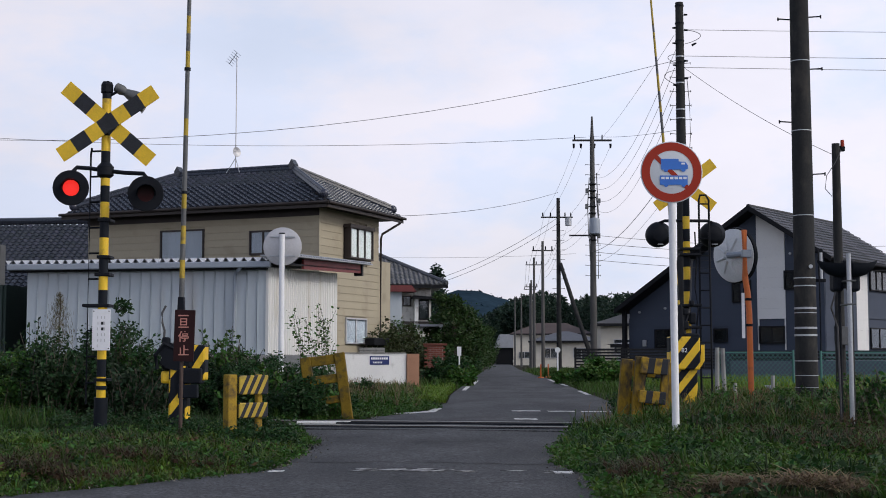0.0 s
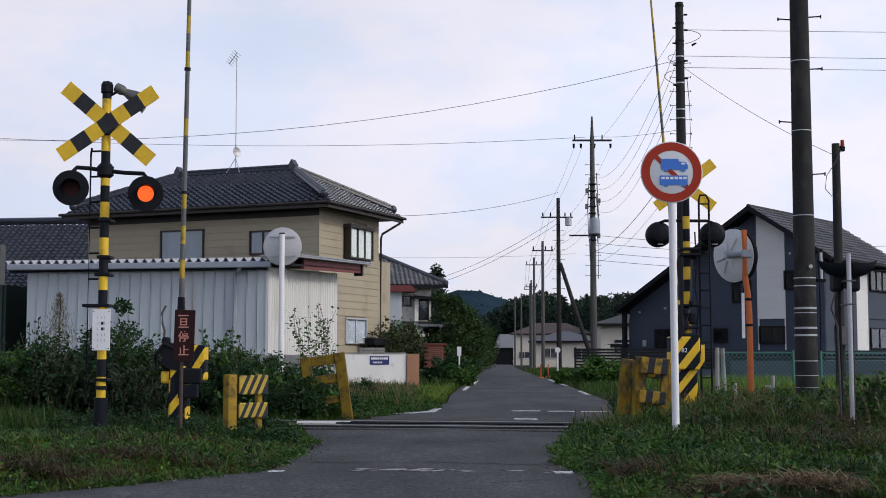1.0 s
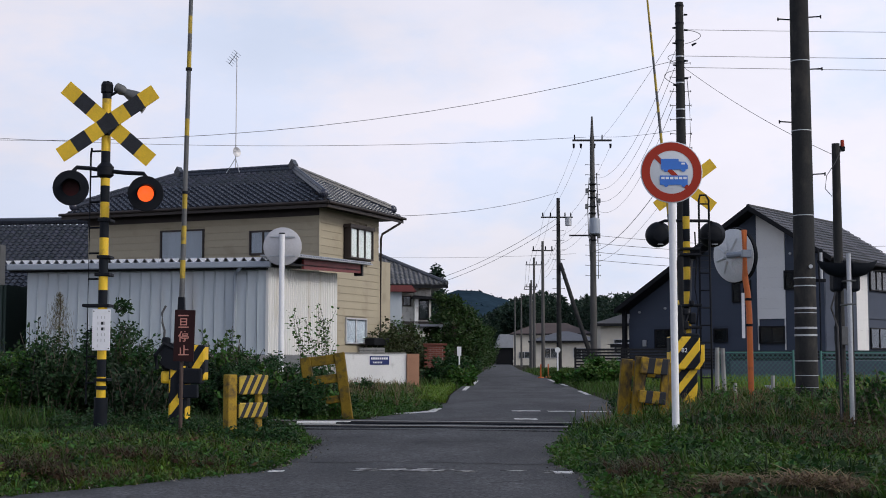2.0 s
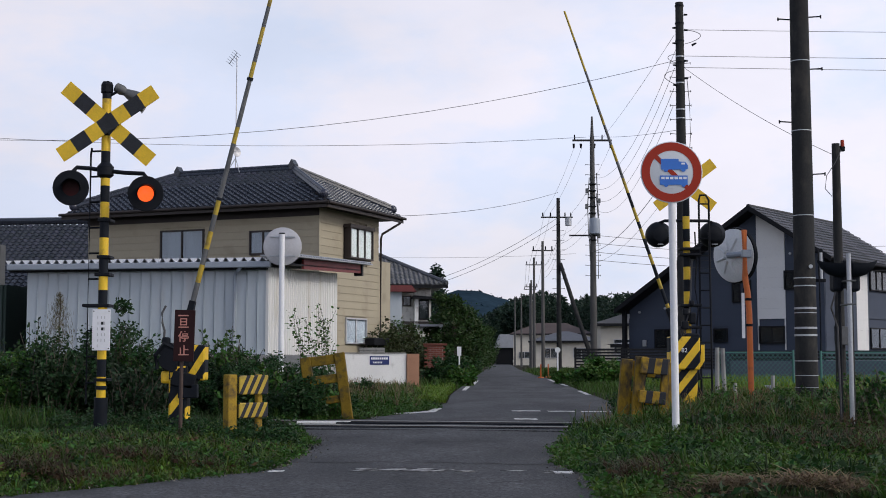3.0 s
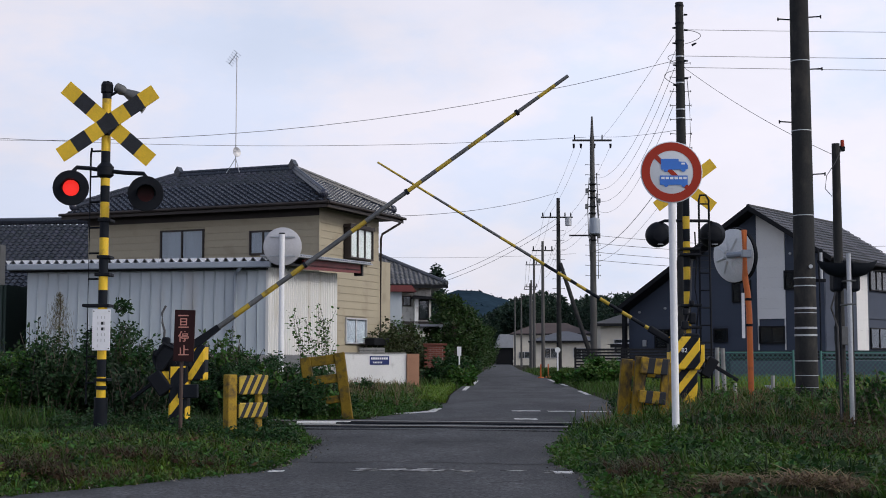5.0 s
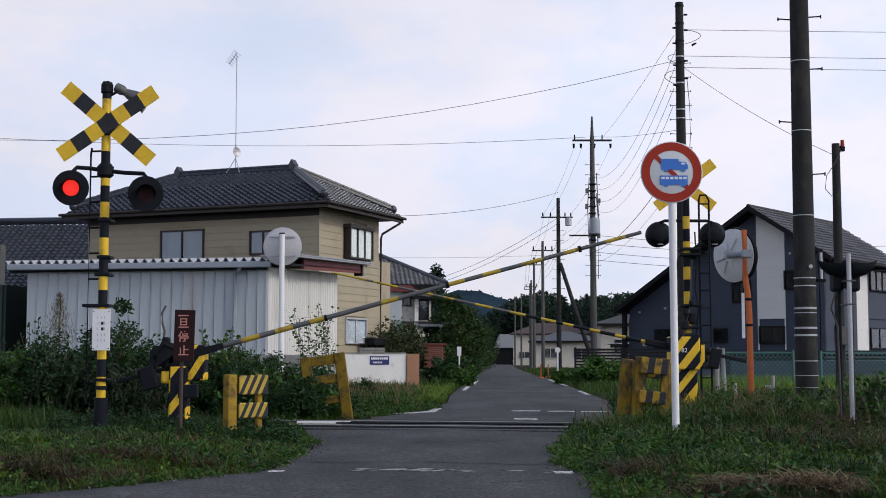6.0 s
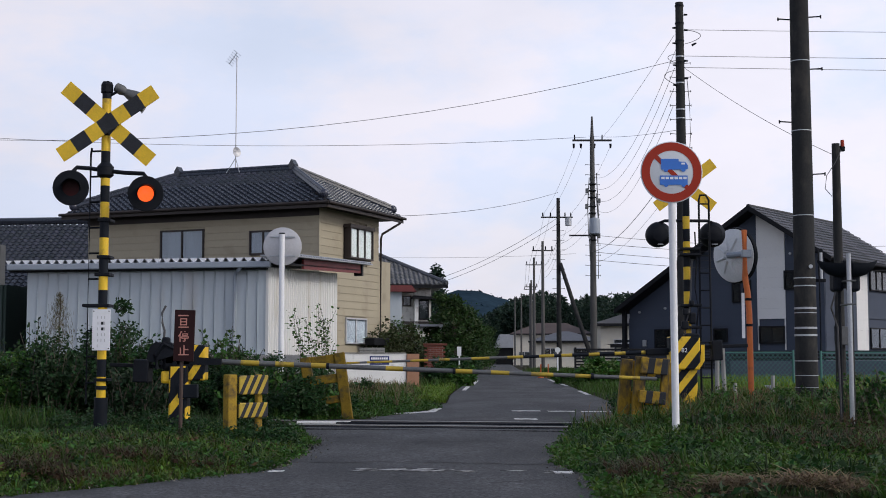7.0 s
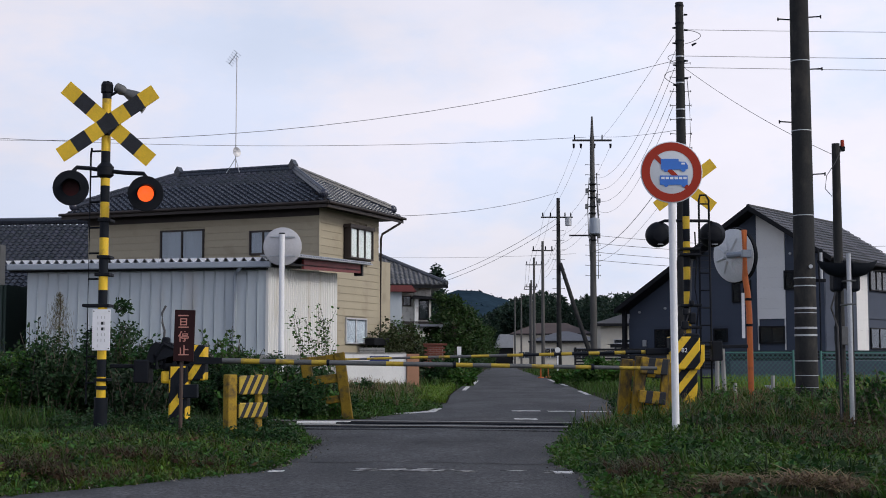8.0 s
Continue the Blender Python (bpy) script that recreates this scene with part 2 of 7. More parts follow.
SIGN_RED = mat("sign_red", (0.36, 0.030, 0.012), 0.5, spec=0.25, var=0.08, bump=0)
SIGN_BLUE = mat("sign_blue", (0.03, 0.17, 0.62), 0.4, var=0.06, bump=0)
SIGN_FIELD = mat("sign_pale_field", (0.62, 0.66, 0.71), 0.5, var=0.05, bump=0, spec=0.3)
SIGN_WHITE = mat("sign_white", (0.82, 0.83, 0.87), 0.4, var=0.05, bump=0)
ALU = mat("aluminium_sheet", (0.52, 0.52, 0.54), 0.5, metal=0.35, var=0.12, scale=3, fine=30, bump=0.05)
MIRROR_BACK = mat("pale_grey_enamel", (0.66, 0.68, 0.70), 0.5, var=0.1, scale=3, fine=30, bump=0.05)
MAROON = mat("maroon_board", (0.022, 0.006, 0.007), 0.6, spec=0.2, var=0.3)
RUST_D = mat("dark_rail_web", (0.022, 0.018, 0.017), 0.8, var=0.35)
RUST = mat("rusty_steel", (0.07, 0.045, 0.038), 0.8, var=0.35)
PINKISH = mat("faded_red_lettering", (0.52, 0.23, 0.19), 0.7, var=0.3, fine=120)
LAMP_OFF = mat("unlit_lens_blade", (0.045, 0.005, 0.006), 0.35, spec=0.2, var=0.25, fine=60)
LAMP_L = glow("red_signal_lamp", (1.0, 0.035, 0.028), 0.85)
LAMP_R = glow("amber_red_signal_lamp", (1.0, 0.11, 0.02), 1.3)
WIRE = mat("black_cable", (0.075, 0.075, 0.08), 0.7, bump=0)
BRICK = mat("red_brick", (0.20, 0.065, 0.045), 0.85, var=0.25, scale=3, fine=30, obvar=0.2)
TERRA = mat("brown_render", (0.36, 0.19, 0.12), 0.85, var=0.15)
GREENW = mat("dark_green_sheet", (0.014, 0.034, 0.027), 0.6, var=0.2, scale=1)
NET = mat("green_fence_wire", (0.05, 0.17, 0.15), 0.6, var=0.15)
GRASS = leaf_mat("grass_blades", (0.0430, 0.0912, 0.0121))
GRASS_D = leaf_mat("dark_grass_blades", (0.0172, 0.0427, 0.0084))
STRAW = leaf_mat("dry_grass", (0.17, 0.12, 0.065), 0.3, 0.8)
LEAF = leaf_mat("shrub_leaves", (0.0215, 0.0582, 0.0158))
# darker copy of the shrub leaves: low shrubs' shade put into the colour
LEAF_SHADE = leaf_mat("shaded_shrub_leaves", (0.0120, 0.0330, 0.0102))
LEAF_L = leaf_mat("light_shrub_leaves", (0.0447, 0.1086, 0.0167))
LEAF_Y = leaf_mat("yellow_green_leaves", (0.0903, 0.1600, 0.0223))
LEAF_B = leaf_mat("brownish_green_leaves", (0.040, 0.052, 0.018))
LEAF_T = leaf_mat("tree_leaves", (0.034, 0.070, 0.016))
GRASS_Y = leaf_mat("sunny_grass_blades", (0.0817, 0.1387, 0.0158))
LITTER = leaf_mat("dead_leaf_litter", (0.085, 0.055, 0.032), 0.4, 0.9)
DEAD = leaf_mat("dead_brown_stems", (0.072, 0.056, 0.036), 0.45, 0.9)
GRIT = mat("edge_grit", (0.13, 0.12, 0.105), 0.95, var=0.3, scale=6, fine=60, island=0.4)
STRAW_L = leaf_mat("pale_straw", (0.21, 0.155, 0.09), 0.3, 0.8)
LEAF_F = leaf_mat("far_conifer_leaves", (0.020, 0.042, 0.026), 0.3)
FIELD = leaf_mat("rice_blades", (0.12, 0.20, 0.02), 0.25)
BARK = mat("bark", (0.07, 0.055, 0.042), 0.9, var=0.35, fine=20, bump=0.6, dist=0.02)
# blue distance haze is put into the hill's base colour
HILL_HAZE = mat("far_woods", (0.026, 0.047, 0.068), 0.95, spec=0.0, var=0.35, scale=0.02, fine=0.25, bump=0)

# ---- building helpers ----


def part(name, bm, material, parent=None, label="", smooth=False):
    me = bpy.data.meshes.new(name)
    bm.to_mesh(me)
    bm.free()
    for m in (material if isinstance(material, (list, tuple)) else [material]):
        me.materials.append(m)
    if smooth:
        me.shade_smooth()
        me.set_sharp_from_angle(angle=radians(35))
    ob = new(name, me)
    ob.parent = parent
    return tagged(ob, label)


def thing(name, m, label, category, group="", kind=""):
    ob = new(name)
    ob.empty_display_size = 0.1
    ob.matrix_world = m
    return tagged(ob, label, category, group, kind)


def box(bm, x0, x1, y0, y1, z0, z1, m=None, bevel=0.0, mi=0):
    r = bmesh.ops.create_cube(bm, size=1)
    vs = r["verts"]
    for v in vs:
        v.co = Vector((x0 + (v.co.x + 0.5) * (x1 - x0), y0 + (v.co.y + 0.5) * (y1 - y0), z0 + (v.co.z + 0.5) * (z1 - z0)))
        if m:
            v.co = m @ v.co
    fs = {f for v in vs for f in v.link_faces}
    for f in fs:
        f.material_index = mi
    if bevel:
        es = {e for v in vs for e in v.link_edges}
        rr = bmesh.ops.bevel(bm, geom=list(es), offset=bevel, segments=2, affect="EDGES", profile=0.5)
        for f in rr["faces"]:
            f.material_index = mi
    return bm


def B(*a, **k):
    return box(bmesh.new(), *a, **k)


def cyl(bm, p0, p1, r0, r1=None, seg=12, mi=0, caps=True):
    p0, p1 = Vector(p0), Vector(p1)
    r1 = r0 if r1 is None else r1
    q = (p1 - p0).to_track_quat("Z", "Y")
    rings = []
    for p, r in ((p0, r0), (p1, r1)):
        rings.append([bm.verts.new(p + q @ Vector((r * math.cos(2 * math.pi * i / seg), r * math.sin(2 * math.pi * i / seg), 0))) for i in range(seg)])
    for i in range(seg):
        f = bm.faces.new((rings[0][i], rings[0][(i + 1) % seg], rings[1][(i + 1) % seg], rings[1][i]))
        f.material_index = mi
    if caps:
        for ring in (rings[0][::-1], rings[1]):
            bm.faces.new(ring).material_index = mi
    return bm


def C(*a, **k):
    return cyl(bmesh.new(), *a, **k)


def tube(bm, pts, r, seg=6, mi=0):
    """A bent pipe through the points."""
    pts = [Vector(p) for p in pts]
    rings = []
    for i, p in enumerate(pts):
        d = (pts[min(i + 1, len(pts) - 1)] - pts[max(i - 1, 0)]).normalized()
        q = d.to_track_quat("Z", "Y")
        rings.append([bm.verts.new(p + q @ Vector((r * math.cos(2 * math.pi * k / seg), r * math.sin(2 * math.pi * k / seg), 0))) for k in range(seg)])
    for a, b in zip(rings, rings[1:]):
        for k in range(seg):
            bm.faces.new((a[k], a[(k + 1) % seg], b[(k + 1) % seg], b[k])).material_index = mi
    bm.faces.new(rings[0][::-1]).material_index = mi
    bm.faces.new(rings[-1]).material_index = mi
    return bm


def turned(bm, profile, seg=24, m=None, mi=0, open_start=False):
    """A body of revolution about z from (radius, height) pairs."""
    m = m or Matrix()
    rings = [[bm.verts.new(m @ Vector((max(r, 1e-4) * math.cos(2 * math.pi * k / seg), max(r, 1e-4) * math.sin(2 * math.pi * k / seg), z))) for k in range(seg)] for r, z in profile]
    for a, b in zip(rings, rings[1:]):
        for k in range(seg):
            bm.faces.new((a[k], a[(k + 1) % seg], b[(k + 1) % seg], b[k])).material_index = mi
    if not open_start:
        bm.faces.new(rings[0][::-1]).material_index = mi
    bm.faces.new(rings[-1]).material_index = mi
    return bm


def prism(bm, outline, y0, y1, mi=0):
    """An (x, z) outline pushed from y0 to y1."""
    a = [bm.verts.new((x, y0, z)) for x, z in outline]
    b = [bm.verts.new((x, y1, z)) for x, z in outline]
    k = len(outline)
    bm.faces.new(a).material_index = mi
    bm.faces.new(b[::-1]).material_index = mi
    for i in range(k):
        bm.faces.new((a[i], b[i], b[(i + 1) % k], a[(i + 1) % k])).material_index = mi
    bmesh.ops.recalc_face_normals(bm, faces=bm.faces)
    return bm


def sheet(name, verts, faces, material, parent=None, label=""):
    me = bpy.data.meshes.new(name)
    me.from_pydata(verts, [], faces)
    for m in (material if isinstance(material, (list, tuple)) else [material]):
        me.materials.append(m)
    ob = new(name, me)
    ob.parent = parent
    return tagged(ob, label)


def quick_mesh(name, V, Q, material, parent=None):
    """A mesh from numpy arrays of corners and of four-sided faces."""
    me = bpy.data.meshes.new(name)
    me.vertices.add(len(V))
    me.vertices.foreach_set("co", np.asarray(V, np.float32).ravel())
    me.loops.add(Q.size)
    me.loops.foreach_set("vertex_index", Q.astype(np.int32).ravel())
    me.polygons.add(len(Q))
    me.polygons.foreach_set("loop_start", np.arange(0, Q.size, 4, dtype=np.int32))
    me.update(calc_edges=True)
    me.materials.append(material)
    ob = new(name, me)
    ob.parent = parent
    return ob


rng = np.random.default_rng(7)


def blades(name, P, height, width, material, parent=None, lean=0.5):
    """Bent grass blades at the points P; height and width may be arrays."""
    n = len(P)
    a = rng.uniform(0, 2 * math.pi, n)
    h = np.broadcast_to(height, (n,)) * rng.uniform(0.6, 1.25, n)
    w = np.broadcast_to(width, (n,)) * rng.uniform(0.7, 1.3, n) * 0.5
    side = np.stack([np.cos(a), np.sin(a), np.zeros(n)], 1) * w[:, None]
    b = a + math.pi / 2 + rng.uniform(-0.6, 0.6, n)
    away = np.stack([np.cos(b), np.sin(b), np.zeros(n)], 1) * (h * lean * rng.uniform(0.2, 1.4, n))[:, None]
    up = np.stack([np.zeros(n), np.zeros(n), h], 1)
    mid, tip = P + up * 0.6 + away * 0.35, P + up + away
    V = np.stack([P - side, P + side, mid + side * 0.8, mid - side * 0.8, tip + side * 0.12, tip - side * 0.12], 1).reshape(-1, 3)
    i = np.arange(n)[:, None] * 6
    Q = np.concatenate([i + [0, 1, 2, 3], i + [3, 2, 4, 5]], 1).reshape(-1, 4)
    return quick_mesh(name, V, Q, material, parent)


def leaves(name, P, size, material, parent=None, flat=0.4):
    """Leaves, two folded halves each, at the points P."""
    n = len(P)
    d = rng.normal(size=(n, 3)) * [1, 1, flat + 0.2]
    d /= np.linalg.norm(d, axis=1)[:, None]
    u = rng.normal(size=(n, 3)) * [0.7, 0.7, 0.7]
    s = np.cross(d, u)
    s /= np.linalg.norm(s, axis=1)[:, None] + 1e-9
    up = np.cross(s, d)
    L = np.broadcast_to(size, (n,)) * rng.uniform(0.6, 1.3, n)
    d, s, up = d * L[:, None], s * (L * 0.27)[:, None], up * (L * 0.1)[:, None]
    V = np.stack([P, P + d * 0.45 + s + up, P + d, P + d * 0.45 - s + up, P + d * 0.5], 1).reshape(-1, 3)
    i = np.arange(n)[:, None] * 5
    Q = np.concatenate([i + [0, 4, 2, 1], i + [0, 3, 2, 4]], 1).reshape(-1, 4)
    return quick_mesh(name, V, Q, material, parent)
# ---- ground, road, track ----
ROAD_Y = [-30, 4, 6.5, 8.1, 9.1, 9.9, 10.6, 12, 13.4, 14.2, 15.3, 16.6, 17.4, 18.3, 19.6, 21, 22.6, 26, 32, 55, 120, 330]
ROAD_L = [-40, -9, -5.2, -2.75, -1.95, -1.35, -1.25, -1.24, -1.28, -1.38, -1.62, -1.85, -1.75, -1.2, -0.95, -0.5, -0.12, 0.08, 0.18, 1.08, 3.75, 12.6]
ROAD_R = [1.6, 1.1, 1.0, 0.98, 1.02, 0.98, 0.94, 1.0, 1.18, 1.35, 1.5, 1.75, 2.1, 2.4, 2.75, 2.9, 3.05, 3.25, 3.5, 4.48, 6.7, 16.0]


def road_off(x, y):
    """How far outside the road a point lies."""
    return np.maximum(np.interp(y, ROAD_Y, ROAD_L) - x, x - np.interp(y, ROAD_Y, ROAD_R))


def ground_z(x, y):
    x, y = np.asarray(x, float), np.asarray(y, float)
    s = np.clip(road_off(x, y) / 0.9, 0, 1)
    s = s * s * (3 - 2 * s)
    near = np.clip((60 - y) / 40, 0, 1)
    lump = 0.035 * np.sin(1.7 * x + 0.6 * y) * np.sin(1.1 * y - 0.5 * x) + 0.02 * np.sin(4.1 * x + 1) * np.sin(3.7 * y)
    return -0.035 + s * near * (0.10 + lump)


def make_ground():
    xs = np.concatenate([[-900, -500, -250, -120, -60, -35, -22], np.arange(-15, 15.01, 0.3), [22, 35, 60, 120, 250, 500, 900]])
    ys = np.concatenate([[-200, -60, -20, 0, 4], np.arange(6, 34, 0.3), np.arange(34, 80, 2.0), [90, 120, 170, 260, 400, 700, 1400]])
    X, Y = np.meshgrid(xs, ys)
    V = np.stack([X, Y, ground_z(X, Y)], -1).reshape(-1, 3)
    nx, ny = len(xs), len(ys)
    i = (np.arange(ny - 1)[:, None] * nx + np.arange(nx - 1)[None]).reshape(-1, 1)
    ob = quick_mesh("ground", V, i + np.array([[0, 1, nx + 1, nx]]), SOIL)
    ob.data.shade_smooth()
    tagged(ob, "earth verge and fields with turf and dry patches", "ground", kind="structure")
    ys = sorted(set(ROAD_Y) | set(np.arange(7.9, 24, 0.25)))
    v, f = [], []
    for k, y in enumerate(ys):
        l, r = float(np.interp(y, ROAD_Y, ROAD_L)), float(np.interp(y, ROAD_Y, ROAD_R))
        if 7.8 < y < 24:
            l += 0.07 * math.sin(3.1 * y) + 0.015 * math.sin(5.7 * y)
            r += 0.07 * math.sin(2.7 * y + 1) + 0.015 * math.sin(6.3 * y)
        c = (l + r) / 2
        v += [(l, y, -0.06), (l, y, 0.0), (c, y, 0.015), (r, y, 0.0), (r, y, -0.06)]
        if k:
            b = 5 * k
            f += [(b - 5 + j, b - 4 + j, b + 1 + j, b + j) for j in range(4)]
    ob = sheet("road", v, f, ASPH)
    tagged(ob, "narrow worn grey asphalt lane over the crossing", "road", kind="structure")


make_ground()


def crown(x, y):
    """The road's height: it falls a little to both edges."""
    l, r = float(np.interp(y, ROAD_Y, ROAD_L)), float(np.interp(y, ROAD_Y, ROAD_R))
    return 0.015 * max(0.0, 1 - abs(x - (l + r) / 2) / ((r - l) / 2))


def mark(points, label, z=0.003, paint=None):
    """A thin painted patch on the road from an outline."""
    bm = bmesh.new()
    vs = [bm.verts.new((x, y, crown(x, y) + z)) for x, y in points]
    f = bm.faces.new(vs)
    r = bmesh.ops.extrude_face_region(bm, geom=[f])
    for v in r["geom"]:
        if isinstance(v, bmesh.types.BMVert):
            v.co.z += 0.003
    bmesh.ops.recalc_face_normals(bm, faces=bm.faces)
    tagged(part("road_marking", bm, paint or LINE), label, "road marking", kind="structure")


def ragged(x0, x1, y0, y1, n, seed):
    r = random.Random(seed)
    a = [(x0 + (x1 - x0) * i / n, y0 + r.uniform(-0.02, 0.03)) for i in range(n + 1)]
    b = [(x1 - (x1 - x0) * i / n, y1 + r.uniform(-0.03, 0.02)) for i in range(n + 1)]
    return a + b


def make_flecks():
    r = random.Random(21)
    for k in range(46):
        s = r.random()
        x = -0.62 + 1.45 * s if r.random() < 0.45 else -0.62 + 0.66 * r.random()
        y = 9.98 - 0.10 * (x + 0.6) + r.uniform(-0.10, 0.12)
        w, h = r.uniform(0.02, 0.11), r.uniform(0.015, 0.05)
        n = 7
        pts = [(x + w * math.cos(2 * math.pi * i / n) * r.uniform(0.6, 1.1), y + h * math.sin(2 * math.pi * i / n) * r.uniform(0.6, 1.1)) for i in range(n)]
        mark(pts, "flaking remains of a white stop line", 0.003, LINE_OLD)


make_flecks()
mark(ragged(0.80, 0.94, 9.78, 9.96, 6, 4), "white end patch of the worn stop line")
mark(ragged(-1.27, -1.16, 9.90, 10.02, 4, 5), "small white fleck of old paint")
for x0, x1, yy in ((1.08, 1.53, 21.3), (1.64, 2.06, 21.25), (2.16, 2.55, 21.2), (2.62, 2.84, 21.15)):
    mark(ragged(x0, x1, yy, yy + 0.28, 5, int(x0 * 50)), "white dash of a stop line beyond the track")
mark(ragged(0.97, 1.28, 18.4, 18.72, 5, 9), "short white dash beside the rails")
mark([(-0.95, 20.6), (-0.5, 20.75), (-0.12, 21.3), (-0.02, 22.9), (-0.14, 23.0), (-0.26, 21.6), (-0.58, 21.1), (-0.95, 20.85)], "curved white edge line at the road bend")
mark([(0.50, 36.5), (0.62, 36.5), (0.84, 42), (0.71, 42)], "white edge line of the lane")
mark([(0.90, 44.5), (1.02, 44.5), (1.42, 54), (1.28, 54)], "white edge line of the lane")
mark([(3.35, 32), (3.47, 32), (3.66, 36), (3.54, 36)], "white edge line of the lane")
mark([(3.85, 43), (3.97, 43), (4.5, 57), (4.36, 57)], "white edge line of the lane")


def make_cracks():
    r = random.Random(11)
    tar = mat("crack_filler", (0.016, 0.016, 0.018), 0.9, var=0.2)
    for x0, x1, y0, y1 in ((-1.2, 1.0, 10.9, 10.55), (-0.9, 0.7, 13.3, 13.5), (0.3, 1.0, 9.0, 9.5), (-0.8, 2.3, 18.9, 18.2)):
        bm = bmesh.new()
        n = 26
        prev = None
        for i in range(n + 1):
            s = i / n
            x, y = x0 + (x1 - x0) * s, y0 + (y1 - y0) * s + r.uniform(-0.05, 0.05)
            w = 0.012 + 0.012 * r.random()
            zz = crown(x, y) + 0.002
            pair = (bm.verts.new((x, y - w, zz)), bm.verts.new((x, y + w, zz)))
            if prev:
                bm.faces.new((prev[0], pair[0], pair[1], prev[1]))
            prev = pair
        tagged(part("road_crack", bm, tar), "dark filled crack in the asphalt", "road crack", kind="structure")


make_cracks()

TRACK = pose(0, 16.65, 0, 0, 0, -10.5)


def make_track():
    prof = [(-0.062, -0.12), (0.062, -0.12), (0.062, -0.105), (0.012, -0.09), (0.012, -0.02), (0.033, -0.008), (0.033, 0.038), (0.026, 0.045), (-0.026, 0.045), (-0.033, 0.038), (-0.033, -0.008), (-0.012, -0.02), (-0.012, -0.09), (-0.062, -0.105)]
    for y in (-0.567, 0.567):
        t = thing("rail", TRACK @ pose(0, y, 0), "steel running rail with a bright worn head", "rail", "rails of the track")
        bm = bmesh.new()
        a = [bm.verts.new((-45, py, pz)) for py, pz in prof]
        b = [bm.verts.new((45, py, pz)) for py, pz in prof]
        for i in range(len(prof)):
            bm.faces.new((a[i], b[i], b[(i + 1) % len(prof)], a[(i + 1) % len(prof)]))
        bm.faces.new(a), bm.faces.new(b)
        bmesh.ops.recalc_face_normals(bm, faces=bm.faces)
        for f in bm.faces:
            f.material_index = 0 if f.normal.z > 0.5 else 1
        part("rail_bar", bm, [RAIL, RUST_D], t)
        g = thing("guard_rail", TRACK @ pose(0.25, y - (0.12 if y > 0 else -0.12), 0), "grey guard rail beside the running rail", "rail", "guard rails")
        bm = B(-2.2, 2.5, -0.03, 0.03, -0.05, 0.03, bevel=0.006)
        tube(bm, [(2.5, 0, 0), (2.75, -0.03 if y > 0 else 0.03, 0), (2.95, -0.1 if y > 0 else 0.1, 0)], 0.028, 8)
        part("guard_bar", bm, IRON, g)
        # raised near-black strip imitates the shade in the flangeway groove
        f = thing("flangeway", TRACK @ pose(0.1, y - 0.075, 0), "dark strip standing in for the shaded groove along the rail", "rubber strip", "rubber strips")
        part("strip", B(-2.1, 2.3, -0.035, 0.035, -0.05, 0.028, bevel=0.006), IRON, f)
    for k, (y0, y1) in enumerate(((-0.40, 0.40), (0.64, 0.70), (-0.95, -0.66))):
        p = B(-2.1, 2.3, y0, y1, -0.05, 0.010 if k == 0 else 0.018, bevel=0.008)
        ob = part("crossing_panel", p, ASPH if k == 2 else ASPH_D)
        ob.matrix_world = TRACK
        tagged(ob, "dark asphalt infill between the rails", "crossing panel", kind="structure")
    ob = part("tar_strip", B(-2.2, 2.4, 0.70, 1.35, -0.05, 0.026, bevel=0.006), ASPH_D)
    ob.matrix_world = TRACK
    tagged(ob, "dark patched asphalt strip behind the far rail", "crossing panel", kind="structure")
    for x0, x1, y, m, lab in ((-1.86, -1.17, 17.40, WHITE_OLD, "white painted edge beam at the crossing"), (-1.94, -1.25, 16.72, CONC, "grey edge beam at the crossing"), (2.05, 2.42, 16.30, WHITE_OLD, "chipped white edge beam at the crossing")):
        e = thing("edge_beam", pose(x0, y, 0.0, 0, 0, -5), lab, "edge beam", "edge beams at the crossing")
        part("beam", B(0, x1 - x0, -0.03, 0.03, -0.05, 0.036, bevel=0.008), m, e)
    v = thing("sleeper", TRACK @ pose(-4, 0, -0.06), "old grey sleeper half buried in ballast", "sleeper", "sleepers")
    part("sleeper_beam", B(-0.1, 0.1, -1.05, 1.05, -0.08, 0.0, bevel=0.01), CONC, v)
    for i in range(-22, 23):
        if i < -4 or i > 4:
            copy_thing(v, TRACK @ pose(i * 0.62, 0, -0.06))


make_track()

# ---- level crossing ----


def bands(bm, r, edges, start, seg=20, r1=None):
    """An upright post in stacked bands of two paints; edges are heights from bottom up."""
    r1 = r if r1 is None else r1
    lo, hi = edges[0], edges[-1]
    for k, (a, b) in enumerate(zip(edges, edges[1:])):
        ra, rb = (r + (r1 - r) * (z - lo) / (hi - lo) for z in (a, b))
        cyl(bm, (0, 0, a), (0, 0, b), ra, rb, seg, mi=(start + k) % 2, caps=False)
    bmesh.ops.remove_doubles(bm, verts=bm.verts, dist=1e-5)
    return bm


